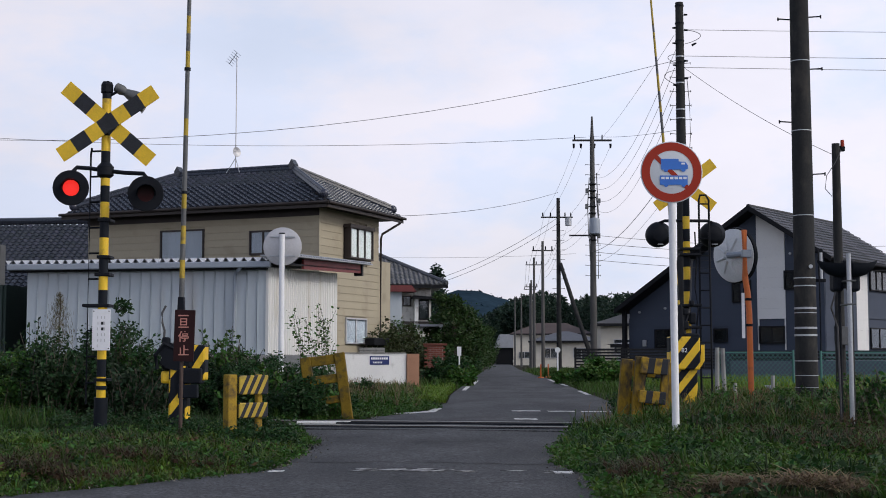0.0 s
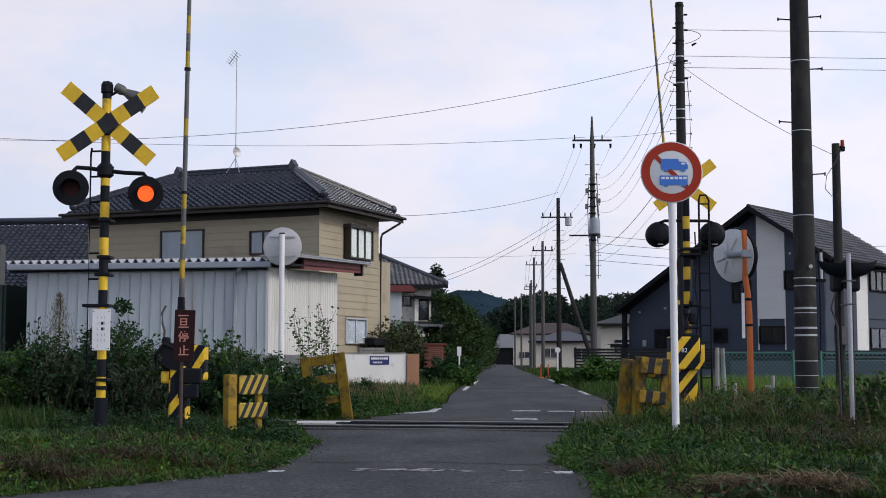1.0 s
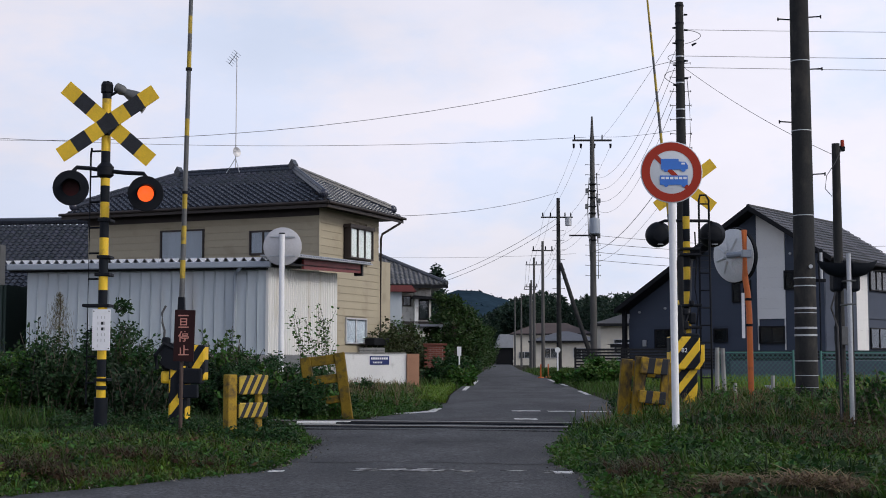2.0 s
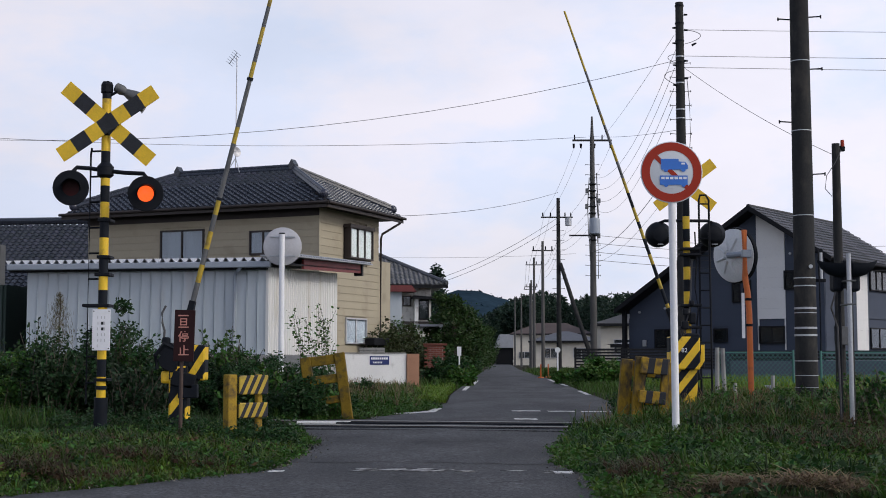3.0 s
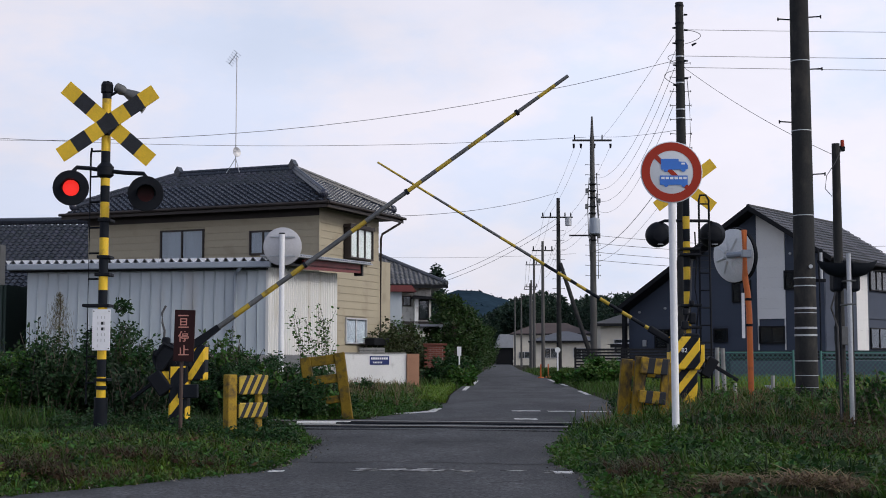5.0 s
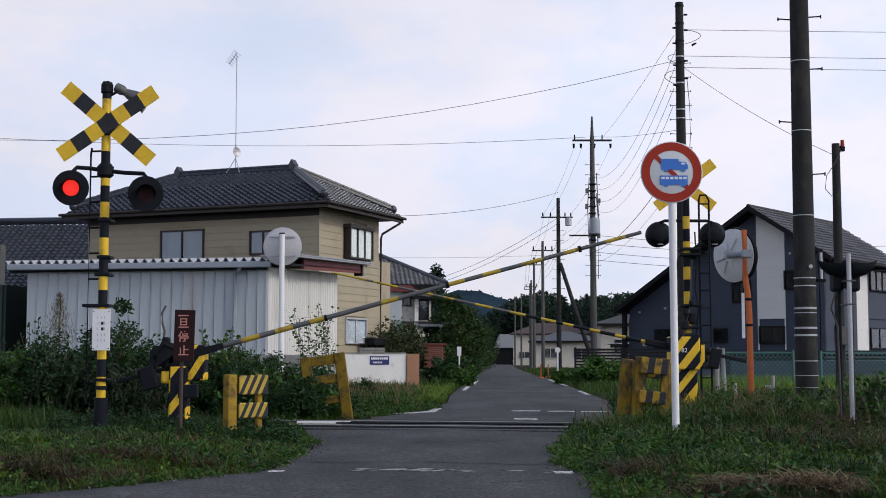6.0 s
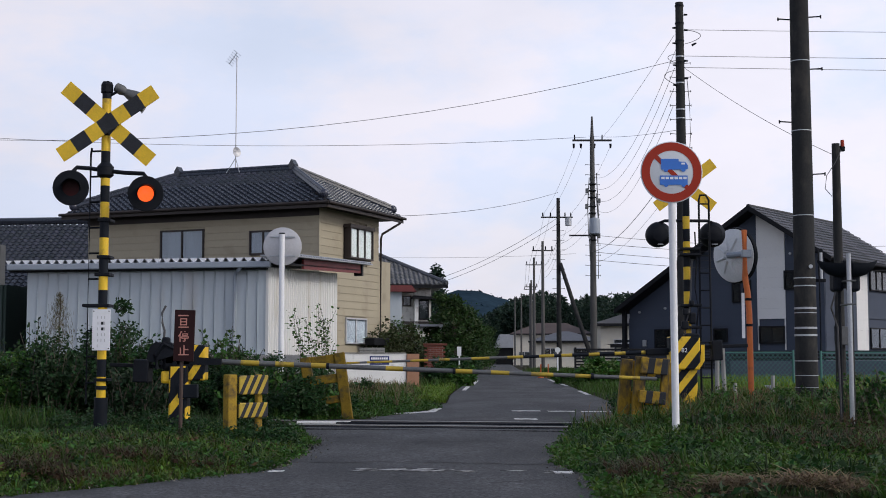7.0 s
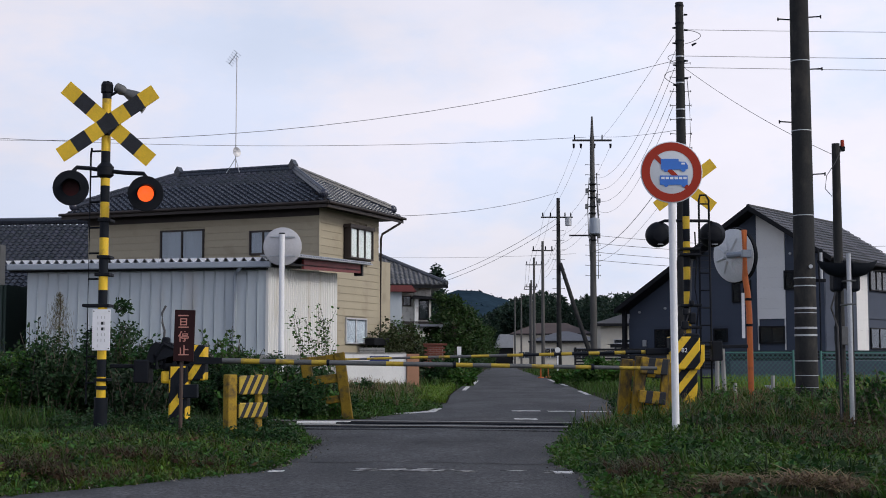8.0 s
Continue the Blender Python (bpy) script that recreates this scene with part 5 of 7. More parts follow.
def make_house():
    t = thing("house", pose(-4.41, 48, 0.9, 0, 0, -23), "two-storey cream house with a grey tiled hip roof", "house")
    W, D, HT, ov = 10.0, 4.85, 5.35, 0.72
    part("wall", B(-W + 0.03, -0.03, 0.03, D - 0.03, -0.9, HT), SIDING, t)
    front, side = Matrix(), pose(0, 0, 0, 0, 0, 90)
    courses(t, front, -W, 0, 2.2, HT, 0.27, SIDING, holes=[(-6.68, -4.76, 3.33, 4.73), (-2.80, -1.68, 3.72, 4.58)])
    courses(t, side, 0, D, -0.1, HT, 0.27, SIDING, holes=[(1.85, 3.80, 3.64, 4.85), (2.0, 3.72, 0.55, 1.45)])
    part("corner_trim", B(-0.06, 0.035, -0.035, 0.06, -0.2, HT), SIDING, t)
    window(t, pose(-6.62, 0.0, 3.38), 1.80, 1.30, CURTAIN)
    window(t, pose(-2.76, 0.0, 3.77), 1.02, 0.76, CURTAIN)
    window(t, pose(0, 2.06, 0.57, 0, 0, 90), 1.62, 0.85, CURTAIN, ALU)
    window(t, pose(0.22, 1.95, 3.72, 0, 0, 90), 1.80, 1.05, CURTAIN_W, split=3)
    ob = part("bay_roof", prism(bmesh.new(), [(1.80, 4.80), (3.90, 4.80), (3.84, 4.92), (1.86, 4.92)], -0.34, 0.05), DARKWOOD, t)
    ob.matrix_basis = pose(0, 0, 0, 0, 0, 90)
    part("bay_box", B(0.0, 0.21, 1.92, 3.80, 3.64, 4.82), DARKWOOD, t)
    part("upper_band", B(-W, 0.03, -0.045, 0.0, HT - 0.30, HT - 0.02), DARKWOOD, t)
    # hip roof
    hw = D / 2 + ov
    rise = 1.68
    ex0, ex1, ey0, ey1 = -W - ov, ov, -ov, D + ov
    ez = HT + 0.10
    ridge = (ex0 + hw, ex1 - hw)
    bm = bmesh.new()
    c = [bm.verts.new(p) for p in ((ex0, ey0, ez), (ex1, ey0, ez), (ex1, ey1, ez), (ex0, ey1, ez), (ridge[0], D / 2, ez + rise), (ridge[1], D / 2, ez + rise))]
    for q in ((0, 1, 5, 4), (1, 2, 5), (2, 3, 4, 5), (3, 0, 4), (3, 2, 1, 0)):
        bm.faces.new([c[i] for i in q])
    part("roof_deck", bm, DARKWOOD, t)
    part("eave_board", B(ex0, ex1, ey0 - 0.03, ey0 + 0.03, ez - 0.20, ez + 0.02), DARKWOOD, t)
    part("eave_board", B(ex1 - 0.03, ex1 + 0.03, ey0, ey1, ez - 0.20, ez + 0.02), DARKWOOD, t)
    part("soffit", B(ex0, ex1, ey0, ey1, ez - 0.10, ez - 0.06), DARKWOOD, t)
    part("gutter", C((ex0 - 0.05, ey0 - 0.10, ez - 0.03), (ex1 + 0.1, ey0 - 0.10, ez - 0.03), 0.055, seg=8), DARKWOOD, t)
    part("gutter", C((ex1 + 0.10, ey0 - 0.1, ez - 0.03), (ex1 + 0.10, ey1 + 0.05, ez - 0.03), 0.055, seg=8), DARKWOOD, t)
    sl = math.hypot(hw, rise)
    tw, tl = 0.275, 0.245
    me = tile_mesh("roof_tile", tw, tl, TILE)
    L = ex1 - ex0
    up = (0, hw, rise)
    lay_tiles(t, slope_m((ex0, ey0, ez + 0.02), (1, 0, 0), up), tw, tl, int(sl / tl), lambda s: (hw * s / sl, L - hw * s / sl), me, 300, TILE_R)
    L2 = ey1 - ey0
    lay_tiles(t, slope_m((ex1, ey0, ez + 0.02), (0, 1, 0), (-hw, 0, rise)), tw, tl, int(sl / tl), lambda s: (hw * s / sl, L2 - hw * s / sl), me, 0, TILE_R)
    # ridge and hips, stacked in courses with end ornaments
    def ridge_line(p, q, n):
        p, q = Vector(p), Vector(q)
        bm = bmesh.new()
        tube(bm, [p + Vector((0, 0, 0.02)), q + Vector((0, 0, 0.02))], 0.13, 8)
        for k in range(n):
            a, b = p.lerp(q, k / n), p.lerp(q, (k + 0.96) / n)
            cyl(bm, a + Vector((0, 0, 0.15)), b + Vector((0, 0, 0.15)), 0.085, 0.075, 8)
        return bm
    top = ez + rise
    part("ridge", ridge_line((ridge[0] - 0.1, D / 2, top), (ridge[1] + 0.1, D / 2, top), 16), TILE_R, t)
    for (x, y), rx in (((ex1, ey0), ridge[1]), ((ex0, ey0), ridge[0]), ((ex1, ey1), ridge[1])):
        part("hip", ridge_line((rx, D / 2, top - 0.02), (x + (0.35 if x < rx else -0.35), y + (0.35 if y < D / 2 else -0.35), ez + 0.30), 12), TILE_R, t)
        bm = bmesh.new()
        bmesh.ops.create_icosphere(bm, subdivisions=2, radius=0.17, matrix=Matrix.Translation((x + (0.3 if x < rx else -0.3), y + (0.3 if y < D / 2 else -0.3), ez + 0.33)))
        part("hip_end_tile", bm, TILE_R, t, smooth=True)
    for x in ridge:
        part("ridge_end_tile", prism(bmesh.new(), [(x - 0.10, top), (x + 0.10, top), (x + 0.13, top + 0.2), (x, top + 0.40), (x - 0.13, top + 0.2)], D / 2 - 0.16, D / 2 + 0.16), TILE_R, t)
    # rear extension and downpipe on the side
    part("extension", B(-1.2, -0.02, D, D + 1.15, 1.0 + 0.0, 3.75), SIDING, t)
    part("downpipe", tube(bmesh.new(), [(0.75, D + 0.55, HT + 0.05), (0.70, D + 0.5, HT - 0.12), (0.12, D + 0.12, HT - 0.55), (0.09, D + 0.05, HT - 0.75), (0.09, D + 0.05, -0.5)], 0.045, 8), DARKWOOD, t, "brown downpipe", smooth=True)
    part("air_conditioner", B(0.35, 0.75, 3.0, 4.3, 0.46, 0.74, bevel=0.03), BLACKM, t, "dark rounded unit under the window")
    # aerial on the ridge
    ant = part("aerial_mast", tube(bmesh.new(), [(-4.98, D / 2, top), (-4.98, D / 2, top + 4.6)], 0.022), ALU, t, "tall thin aerial mast")
    for dx in (-0.3, 0.3):
        part("stay", tube(bmesh.new(), [(-4.98, D / 2, top + 0.6), (-4.98 + dx, D / 2 - 0.2, top)], 0.016), GALV, ant)
    bm = tube(bmesh.new(), [(-5.32, D / 2, top + 4.35), (-4.85, D / 2 - 0.2, top + 4.7)], 0.014)
    for k in range(6):
        p = Vector((-5.32, D / 2, top + 4.35)).lerp(Vector((-4.85, D / 2 - 0.2, top + 4.7)), k / 5)
        tube(bm, [p + Vector((-0.08, -0.12, 0.10)), p + Vector((0.08, 0.12, -0.10))], 0.009, 4)
    part("aerial", bm, GALV, ant)
    bm = bmesh.new()
    turned(bm, [(0.02, 0.0), (0.14, 0.03), (0.2, 0.08), (0.19, 0.085), (0.02, 0.02)], 16, pose(-4.9, D / 2 - 0.15, top + 0.8, 84, 0, 72))
    part("satellite_dish", bm, ALU, ant, smooth=True)


make_house()


def make_navy_house():
    G = pose(13.9, 60, 0.3, 0, 0, -38)
    t = thing("house", G, "modern navy house with pale panels and a long grey gable roof", "house")
    xl, xr, D = -6.5, 3.1, 8.7
    apex, ke, ks = 7.05, 0.645, 0.645
    zl, zr = apex + xl * ke, apex - xr * ks
    part("gable_wall", prism(bmesh.new(), [(xl, -0.3), (xr, -0.3), (xr, zr), (0, apex), (xl, zl)], 0.04, 0.24), NAVY, t)
    part("side_wall", B(xr - 0.2, xr - 0.04, 0.2, D, -0.3, zr + 0.1), NAVY, t)
    part("back_wall", B(xl, xr, D, D + 0.2, -0.3, zl), NAVY, t)
    # cladding courses follow the gable
    wins = [(1.30, 2.15, 3.58, 4.42), (0.0, 1.36, 0.0, 9.0), (-5.12, -4.0, 1.05, 1.95), (-2.12, -1.42, 1.32, 1.94), (-1.17, -0.80, 3.1, 4.08), (-0.62, -0.28, 3.3, 4.06)]
    z = 0.2
    while z < apex - 0.5:
        zz = z + 0.455
        a = max(xl, -(apex - zz) / ke) if zz < apex else 0
        b = min(xr, (apex - zz) / ks)
        if b - a > 0.3:
            courses(t, Matrix(), a, b, z, zz, 0.455, NAVY, holes=wins, lap=0.006)
        z = zz
    z = 0.95
    while z < 5.3:
        zz = z + 0.455
        courses(t, pose(0, -0.01, 0), 0.02, 1.34, z, zz, 0.455, PALE, holes=[(0.1, 1.28, 1.25, 2.0)], lap=0.005)
        z = zz
    part("gable_panel", prism(bmesh.new(), [(0.02, z + 0.004), (1.34, z + 0.004), (1.34, apex - 1.34 * ks - 0.05), (0.02, apex - 0.06)], -0.027, 0.03), PALE, t, "pale panel cut to the gable's slope")
    side = pose(xr, 0, 0, 0, 0, 90)
    courses(t, side, 0.1, D, 0.2, zr, 0.455, NAVY, holes=[(3.6, 5.0, 0.0, 9.0), (5.2, 7.7, 3.7, 4.7), (5.15, 7.5, 1.0, 2.0), (1.0, 1.6, 1.2, 2.0)], lap=0.006)
    courses(t, side @ pose(0, -0.01, 0), 3.62, 4.98, 0.95, zr, 0.455, PALE, lap=0.005)
    window(t, pose(0.14, 0.0, 1.30), 1.10, 0.65, UNLIT_BACK, BLACKM, 2, glass=GLASS_DIM)
    window(t, pose(1.36, 0.0, 3.64), 0.70, 0.72, UNLIT_BACK, BLACKM, 2, glass=GLASS_DIM)
    window(t, pose(-5.06, 0.0, 1.12), 1.0, 0.76, UNLIT_BACK, BLACKM, 2, glass=GLASS_DIM)
    window(t, pose(-2.06, 0.0, 1.38), 0.58, 0.5, UNLIT_BACK, BLACKM, 1, glass=GLASS_DIM)
    window(t, pose(-1.12, 0.0, 3.15), 0.28, 0.88, UNLIT_BACK, BLACKM, 1, glass=GLASS_DIM)
    window(t, pose(-0.57, 0.0, 3.36), 0.25, 0.66, UNLIT_BACK, BLACKM, 1, glass=GLASS_DIM)
    window(t, side @ pose(5.28, 0.0, 3.76), 2.3, 0.85, UNLIT_BACK, BLACKM, 3, glass=GLASS_DIM)
    window(t, side @ pose(5.22, 0.0, 1.08), 2.2, 0.86, UNLIT_BACK, BLACKM, 2, glass=GLASS_DIM)
    window(t, side @ pose(1.05, 0.0, 1.25), 0.5, 0.7, UNLIT_BACK, BLACKM, 1, glass=GLASS_DIM)
    for x, zz in ((-4.55, 2.9), (-3.55, 2.95), (-5.9, 2.75), (1.62, 5.15), (1.95, 5.18)):
        part("vent_cap", C((x, -0.03, zz), (x, -0.12, zz), 0.06, 0.05, 10), GALV, t)
    part("gas_meter", B(-5.72, -5.55, -0.15, -0.03, 1.15, 1.45, bevel=0.01), GALV, t)
    # roof slopes with verge boards
    ov, up = 0.75, 0.22
    for s, x_e, k, mt in ((-1, xl - 0.35, ke, DTILE), (1, xr + 0.65, ks, DTILE)):
        ze = apex - abs(x_e) * k
        L = math.hypot(x_e, apex - ze)
        m = slope_m((x_e, -ov, ze + up), (0, s * 1.0, 0) if s > 0 else (0, -1, 0), (-x_e, 0, apex - ze))
        if s < 0:
            m = slope_m((x_e, D + 0.3, ze + up), (0, -1, 0), (-x_e, 0, apex - ze))
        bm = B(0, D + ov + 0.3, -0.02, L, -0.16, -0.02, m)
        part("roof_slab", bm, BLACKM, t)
        rows = int(L / 0.30)
        if s > 0:
            for r in range(rows):
                V, Q = [], []
                n = int((D + ov + 0.3) / 0.30)
                for j in range(n):
                    xa, ya, yb = j * 0.30 + 0.15 * (r % 2), r * L / rows, (r + 0.97) * L / rows
                    i = len(V)
                    for xx, yy, zz in ((0.0, ya, 0.0), (0.0, ya, 0.06), (0.10, ya, 0.085), (0.26, ya, 0.03), (0.26, ya, 0.0), (0.0, yb, 0.01), (0.10, yb, 0.035), (0.26, yb, 0.0)):
                        V.append(m @ Vector((xa + xx, yy, zz)))
                    Q += [(i, i + 1, i + 2), (i, i + 2, i + 3), (i, i + 3, i + 4), (i + 1, i + 5, i + 6), (i + 1, i + 6, i + 2), (i + 2, i + 6, i + 7), (i + 2, i + 7, i + 3)]
                me = bpy.data.meshes.new("roof_course")
                me.from_pydata([tuple(v) for v in V], [], Q)
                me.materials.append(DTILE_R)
                o = new("roof_course", me)
                o.parent = t
        else:
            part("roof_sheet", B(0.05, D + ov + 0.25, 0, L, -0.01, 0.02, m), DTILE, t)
        a, b = (x_e, ze + up), (0, apex + up)
        part("verge_board", prism(bmesh.new(), [(a[0], a[1] - 0.18), (b[0], b[1] - 0.18), (b[0], b[1] + 0.05), (a[0], a[1] + 0.05)], -ov - 0.05, -ov + 0.01), BLACKM, t)
    part("gutter", C((xr + 0.72, -ov, apex - (xr + 0.65) * ks + 0.15), (xr + 0.72, D, apex - (xr + 0.65) * ks + 0.15), 0.06, seg=8), BLACKM, t)
    part("ridge", C((0, -ov, apex + up + 0.02), (0, D + 0.2, apex + up + 0.02), 0.09, seg=8), DTILE, t)
    part("porch_post", B(xl - 0.22, xl - 0.04, -0.3, -0.1, -0.3, zl), BLACKM, t)
    # plinth and slatted screen at the road side
    s = thing("slatted_fence", pose(5.5, 57.0, 0.0), "low black slatted fence beside the lane", "fence")
    part("fence_base", B(0, 6.2, -0.1, 0.1, -0.1, 0.42), NAVY, s)
    for k in range(7):
        part("slat", B(0, 6.2, -0.02, 0.02, 0.46 + 0.125 * k, 0.55 + 0.125 * k), BLACKM, s)
    for x in (0.05, 2.0, 4.0, 6.1):
        part("fence_post", B(x - 0.04, x + 0.04, 0.02, 0.10, 0.4, 1.35), BLACKM, s)
    w = thing("garden_wall", pose(12.0, 52.0, 0.0, 0, 0, -4), "low dark slatted wall in front of the navy house", "wall")
    part("wall_base", B(-1.0, 12, 0, 0.15, -0.1, 0.78), NAVY, w)
    for k in range(3):
        part("slat", B(-1.0, 12, 0.03, 0.09, 0.82 + 0.13 * k, 0.91 + 0.13 * k), BLACKM, w)


make_navy_house()


def make_back_house():
    t = thing("house", pose(-3.3, 70, 0.5, 0, 0, 6), "older cream house with a grey tiled roof and red porch", "house")
    part("wall", B(-3.5, 2.7, 0, 7, -0.4, 4.15), mat("cream_render", (0.72, 0.71, 0.67), 0.85, var=0.1, stain=(0.4, 0.38, 0.33), amount=0.3), t)
    ez, rx = 4.15, 1.9
    bm = bmesh.new()
    c = [bm.verts.new(p) for p in ((-4.2, -0.7, ez), (3.5, -0.7, ez), (3.5, 7.7, ez), (-4.2, 7.7, ez), (-1.4, 3.4, ez + rx), (-0.2, 3.4, ez + rx))]
    for q in ((0, 1, 5, 4), (1, 2, 5), (2, 3, 4, 5), (3, 0, 4), (3, 2, 1, 0)):
        bm.faces.new([c[i] for i in q])
    part("roof_deck", bm, OLDTILE, t)
    up = Vector((0, 4.1, rx))
    sl = up.length
    old_tile = tile_mesh("old_roof_tile", 0.24, 0.20, OLDTILE)
    lay_tiles(t, slope_m((-4.2, -0.7, ez + 0.04), (1, 0, 0), up), 0.24, 0.20, int(sl / 0.20), lambda q: (2.8 * q / sl, 7.7 - 3.7 * q / sl), old_tile, 0, OLDTILE_R)
    side_up = Vector((-3.7, 0, rx))
    lay_tiles(t, slope_m((3.5, -0.7, ez + 0.04), (0, 1, 0), side_up), 0.24, 0.20, int(side_up.length / 0.20), lambda q: (4.1 * q / side_up.length, 8.4 - 4.3 * q / side_up.length), old_tile, 0, OLDTILE_R)
    part("hip", tube(bmesh.new(), [(-0.2, 3.4, ez + rx + 0.12), (3.45, -0.65, ez + 0.14)], 0.11, 8), OLDTILE, t)
    part("ridge", tube(bmesh.new(), [(-1.5, 3.4, ez + rx + 0.14), (-0.1, 3.4, ez + rx + 0.14)], 0.14, 8), OLDTILE, t)
    part("eave_board", B(-4.2, 3.5, -0.74, -0.68, ez - 0.14, ez + 0.04), BLACKM, t)
    part("porch_roof", prism(bmesh.new(), [(0.45, 3.80), (1.85, 3.80), (1.60, 4.12), (0.55, 4.12)], -1.1, 0.0), RED_T, t, "red metal porch roof")
    # the wall's shade is put in as grey instead of white paint
    part("porch_wall", B(0.45, 1.12, -0.8, 0.0, 0.5, 3.80), SHED_F, t, "white porch wall greyed for its shade")
    window(t, pose(1.27, 0.0, 3.15), 0.34, 0.42, UNLIT_BACK, DARKWOOD, 1)
    part("pillar", B(1.80, 2.00, -0.5, -0.01, 0.5, 3.46), WHITE_OLD, t, "white pillar")
    part("canopy", prism(bmesh.new(), [(1.66, 3.46), (2.95, 3.44), (2.95, 3.54), (1.72, 3.62)], -0.9, 0.0), BLACKM, t)
    window(t, pose(2.10, 0.0, 2.45), 0.42, 0.92, UNLIT_BACK, BLACKM, 1)
    part("balcony", B(0.6, 3.0, -0.5, -0.01, 2.18, 2.30), DARKWOOD, t, "dark balcony edge")
    for k in range(9):
        part("baluster", B(1.2 + 0.2 * k, 1.23 + 0.2 * k, -0.48, -0.45, 1.75, 2.18), ALU, t)
    g = thing("carport", pose(-2.4, 62, 0.4), "low grey carport roof beside the older house", "carport")
    part("carport_roof", B(-1.0, 2.4, 0, 3, 1.95, 2.05), SHED_T, g)
    for x in (-0.9, 0.7, 2.3):
        part("carport_post", B(x - 0.05, x + 0.05, 0, 0.1, -0.5, 1.95), GALV, g)
    # neighbouring tiled roof at the far edge of the yard
    t = thing("house", pose(-21.5, 58, 0.5, 0, 0, -8), "house with a broad grey tiled roof behind the shed", "house")
    part("wall", B(0, 8.0, 0.6, 6, -0.6, 3.1), SIDING, t)
    me = tile_mesh("roof_tile_large", 0.30, 0.27, TILE)
    up = Vector((0, 5.0, 3.5))
    part("roof_deck", sheet_box((-0.5, 0, 3.05), 9.0, up), DARKWOOD, t)
    lay_tiles(t, slope_m((-0.5, 0, 3.15), (1, 0, 0), up), 0.30, 0.27, int(up.length / 0.27), lambda s: (0, 9.0), me, 300, TILE_R)
    part("ridge", C((-0.5, 5.0, 6.75), (8.5, 5.0, 6.75), 0.17, seg=8), TILE_R, t)
    part("lower_roof", B(-0.5, 9.2, -1.0, 0.3, 2.55, 2.7, pose(0, 0, 0, 12, 0, 0)), TILE_R, t)
    g = thing("green_shed", pose(-13.2, 35.2, 0.0, 0, 0, -8), "dark green corrugated steel shed wall", "shed")
    part("core", B(-2.0, 1.95, 0.03, 2.5, -0.1, 2.75), GREENW, g)
    for k in range(22):
        x = -2.0 + 0.18 * k
        part("panel_rib", B(x, x + 0.09, -0.015, 0.03, -0.1, 2.75), GREENW, g)
    u = thing("annex", pose(-14.75, 42, 0.3), "plain grey annex wall beside the tiled house", "shed")
    part("wall", B(-3, 1.0, 0, 0.5, -0.3, 4.1), ARM_GREY, u)
    part("window_frame", B(0.1, 0.3, 0.0, 0.1, 4.12, 4.75), DARKWOOD, u)


def sheet_box(p, w, up):
    return B(0, w, 0, Vector(up).length, -0.1, 0.0, slope_m(p, (1, 0, 0), up))


make_back_house()


def make_far_houses():
    cream = mat("far_cream_wall", (0.58, 0.55, 0.48), 0.85, var=0.1)
    rust = mat("brown_tile_roof", (0.085, 0.062, 0.056), 0.7, var=0.2, scale=0.5, fine=4)
    def far(x, y, w, d, h, rise, wall, roof, label, z=0.3, rz=-4):
        t = thing("house", pose(x, y, z, 0, 0, rz), label, "house", "far houses along the lane")
        part("wall", B(0, w, 0, d, -0.5, h), wall, t)
        bm = bmesh.new()
        o = 0.6
        i = min(w, d) / 2
        c = [bm.verts.new(p) for p in ((-o, -o, h), (w + o, -o, h), (w + o, d + o, h), (-o, d + o, h), (i, d / 2, h + rise), (max(w - i, i + 0.1), d / 2, h + rise))]
        for q in ((0, 1, 5, 4), (1, 2, 5), (2, 3, 4, 5), (3, 0, 4), (3, 2, 1, 0)):
            bm.faces.new([c[k] for k in q])
        part("roof", bm, roof, t)
        part("eave_board", B(-o, w + o, -o - 0.05, -o, h - 0.2, h), BLACKM, t)
        for k in range(max(1, int(w / 3.5))):
            window(t, pose(1.0 + 3.4 * k, 0, 0.9), 1.7, 1.0, UNLIT_BACK, ALU, 2)
        return t
    far(11.9, 230, 13.0, 8, 5.0, 1.9, cream, rust, "far house with a brown hipped roof", 0.3)
    far(10.0, 150, 7.0, 6, 2.75, 1.1, cream, OLDTILE, "far low cream house with a blue-grey roof", 0.2)
    far(11.6, 100, 5.0, 6, 3.1, 1.0, cream, DTILE, "far pale house with a grey roof", 0.4)
    far(9.8, 75, 3.2, 4, 1.7, 0.25, WHITE_OLD, OLDTILE, "low white outbuilding with a flat grey roof", 0.0)
    t = thing("garage", pose(10.0, 262, 0.2), "dark open garage with a grey roof across the lane's end", "garage")
    part("roof", prism(bmesh.new(), [(0.0, 3.0), (5.5, 3.0), (4.6, 5.6), (1.0, 5.6)], 0, 6), SHED_T, t)
    part("wall", B(0.3, 5.2, 0.5, 6, -0.3, 3.0), BLACKM, t)
    part("side_wall", B(5.3, 9.0, 0, 6, -0.3, 4.6), cream, t)
    t = thing("car", pose(13.0, 250, 0.05), "small white car parked far down the lane", "car")
    part("body", B(0, 1.5, 0, 3.4, 0.25, 0.9, bevel=0.15), WHITE, t)
    part("cabin", B(0.1, 1.4, 0.6, 2.8, 0.88, 1.5, bevel=0.2), BLACKM, t)
    for x in (0.12, 1.38):
        part("wheel", C((x - 0.1, 0.6, 0.27), (x + 0.1, 0.6, 0.27), 0.28, seg=12), BLK, t)


make_far_houses()


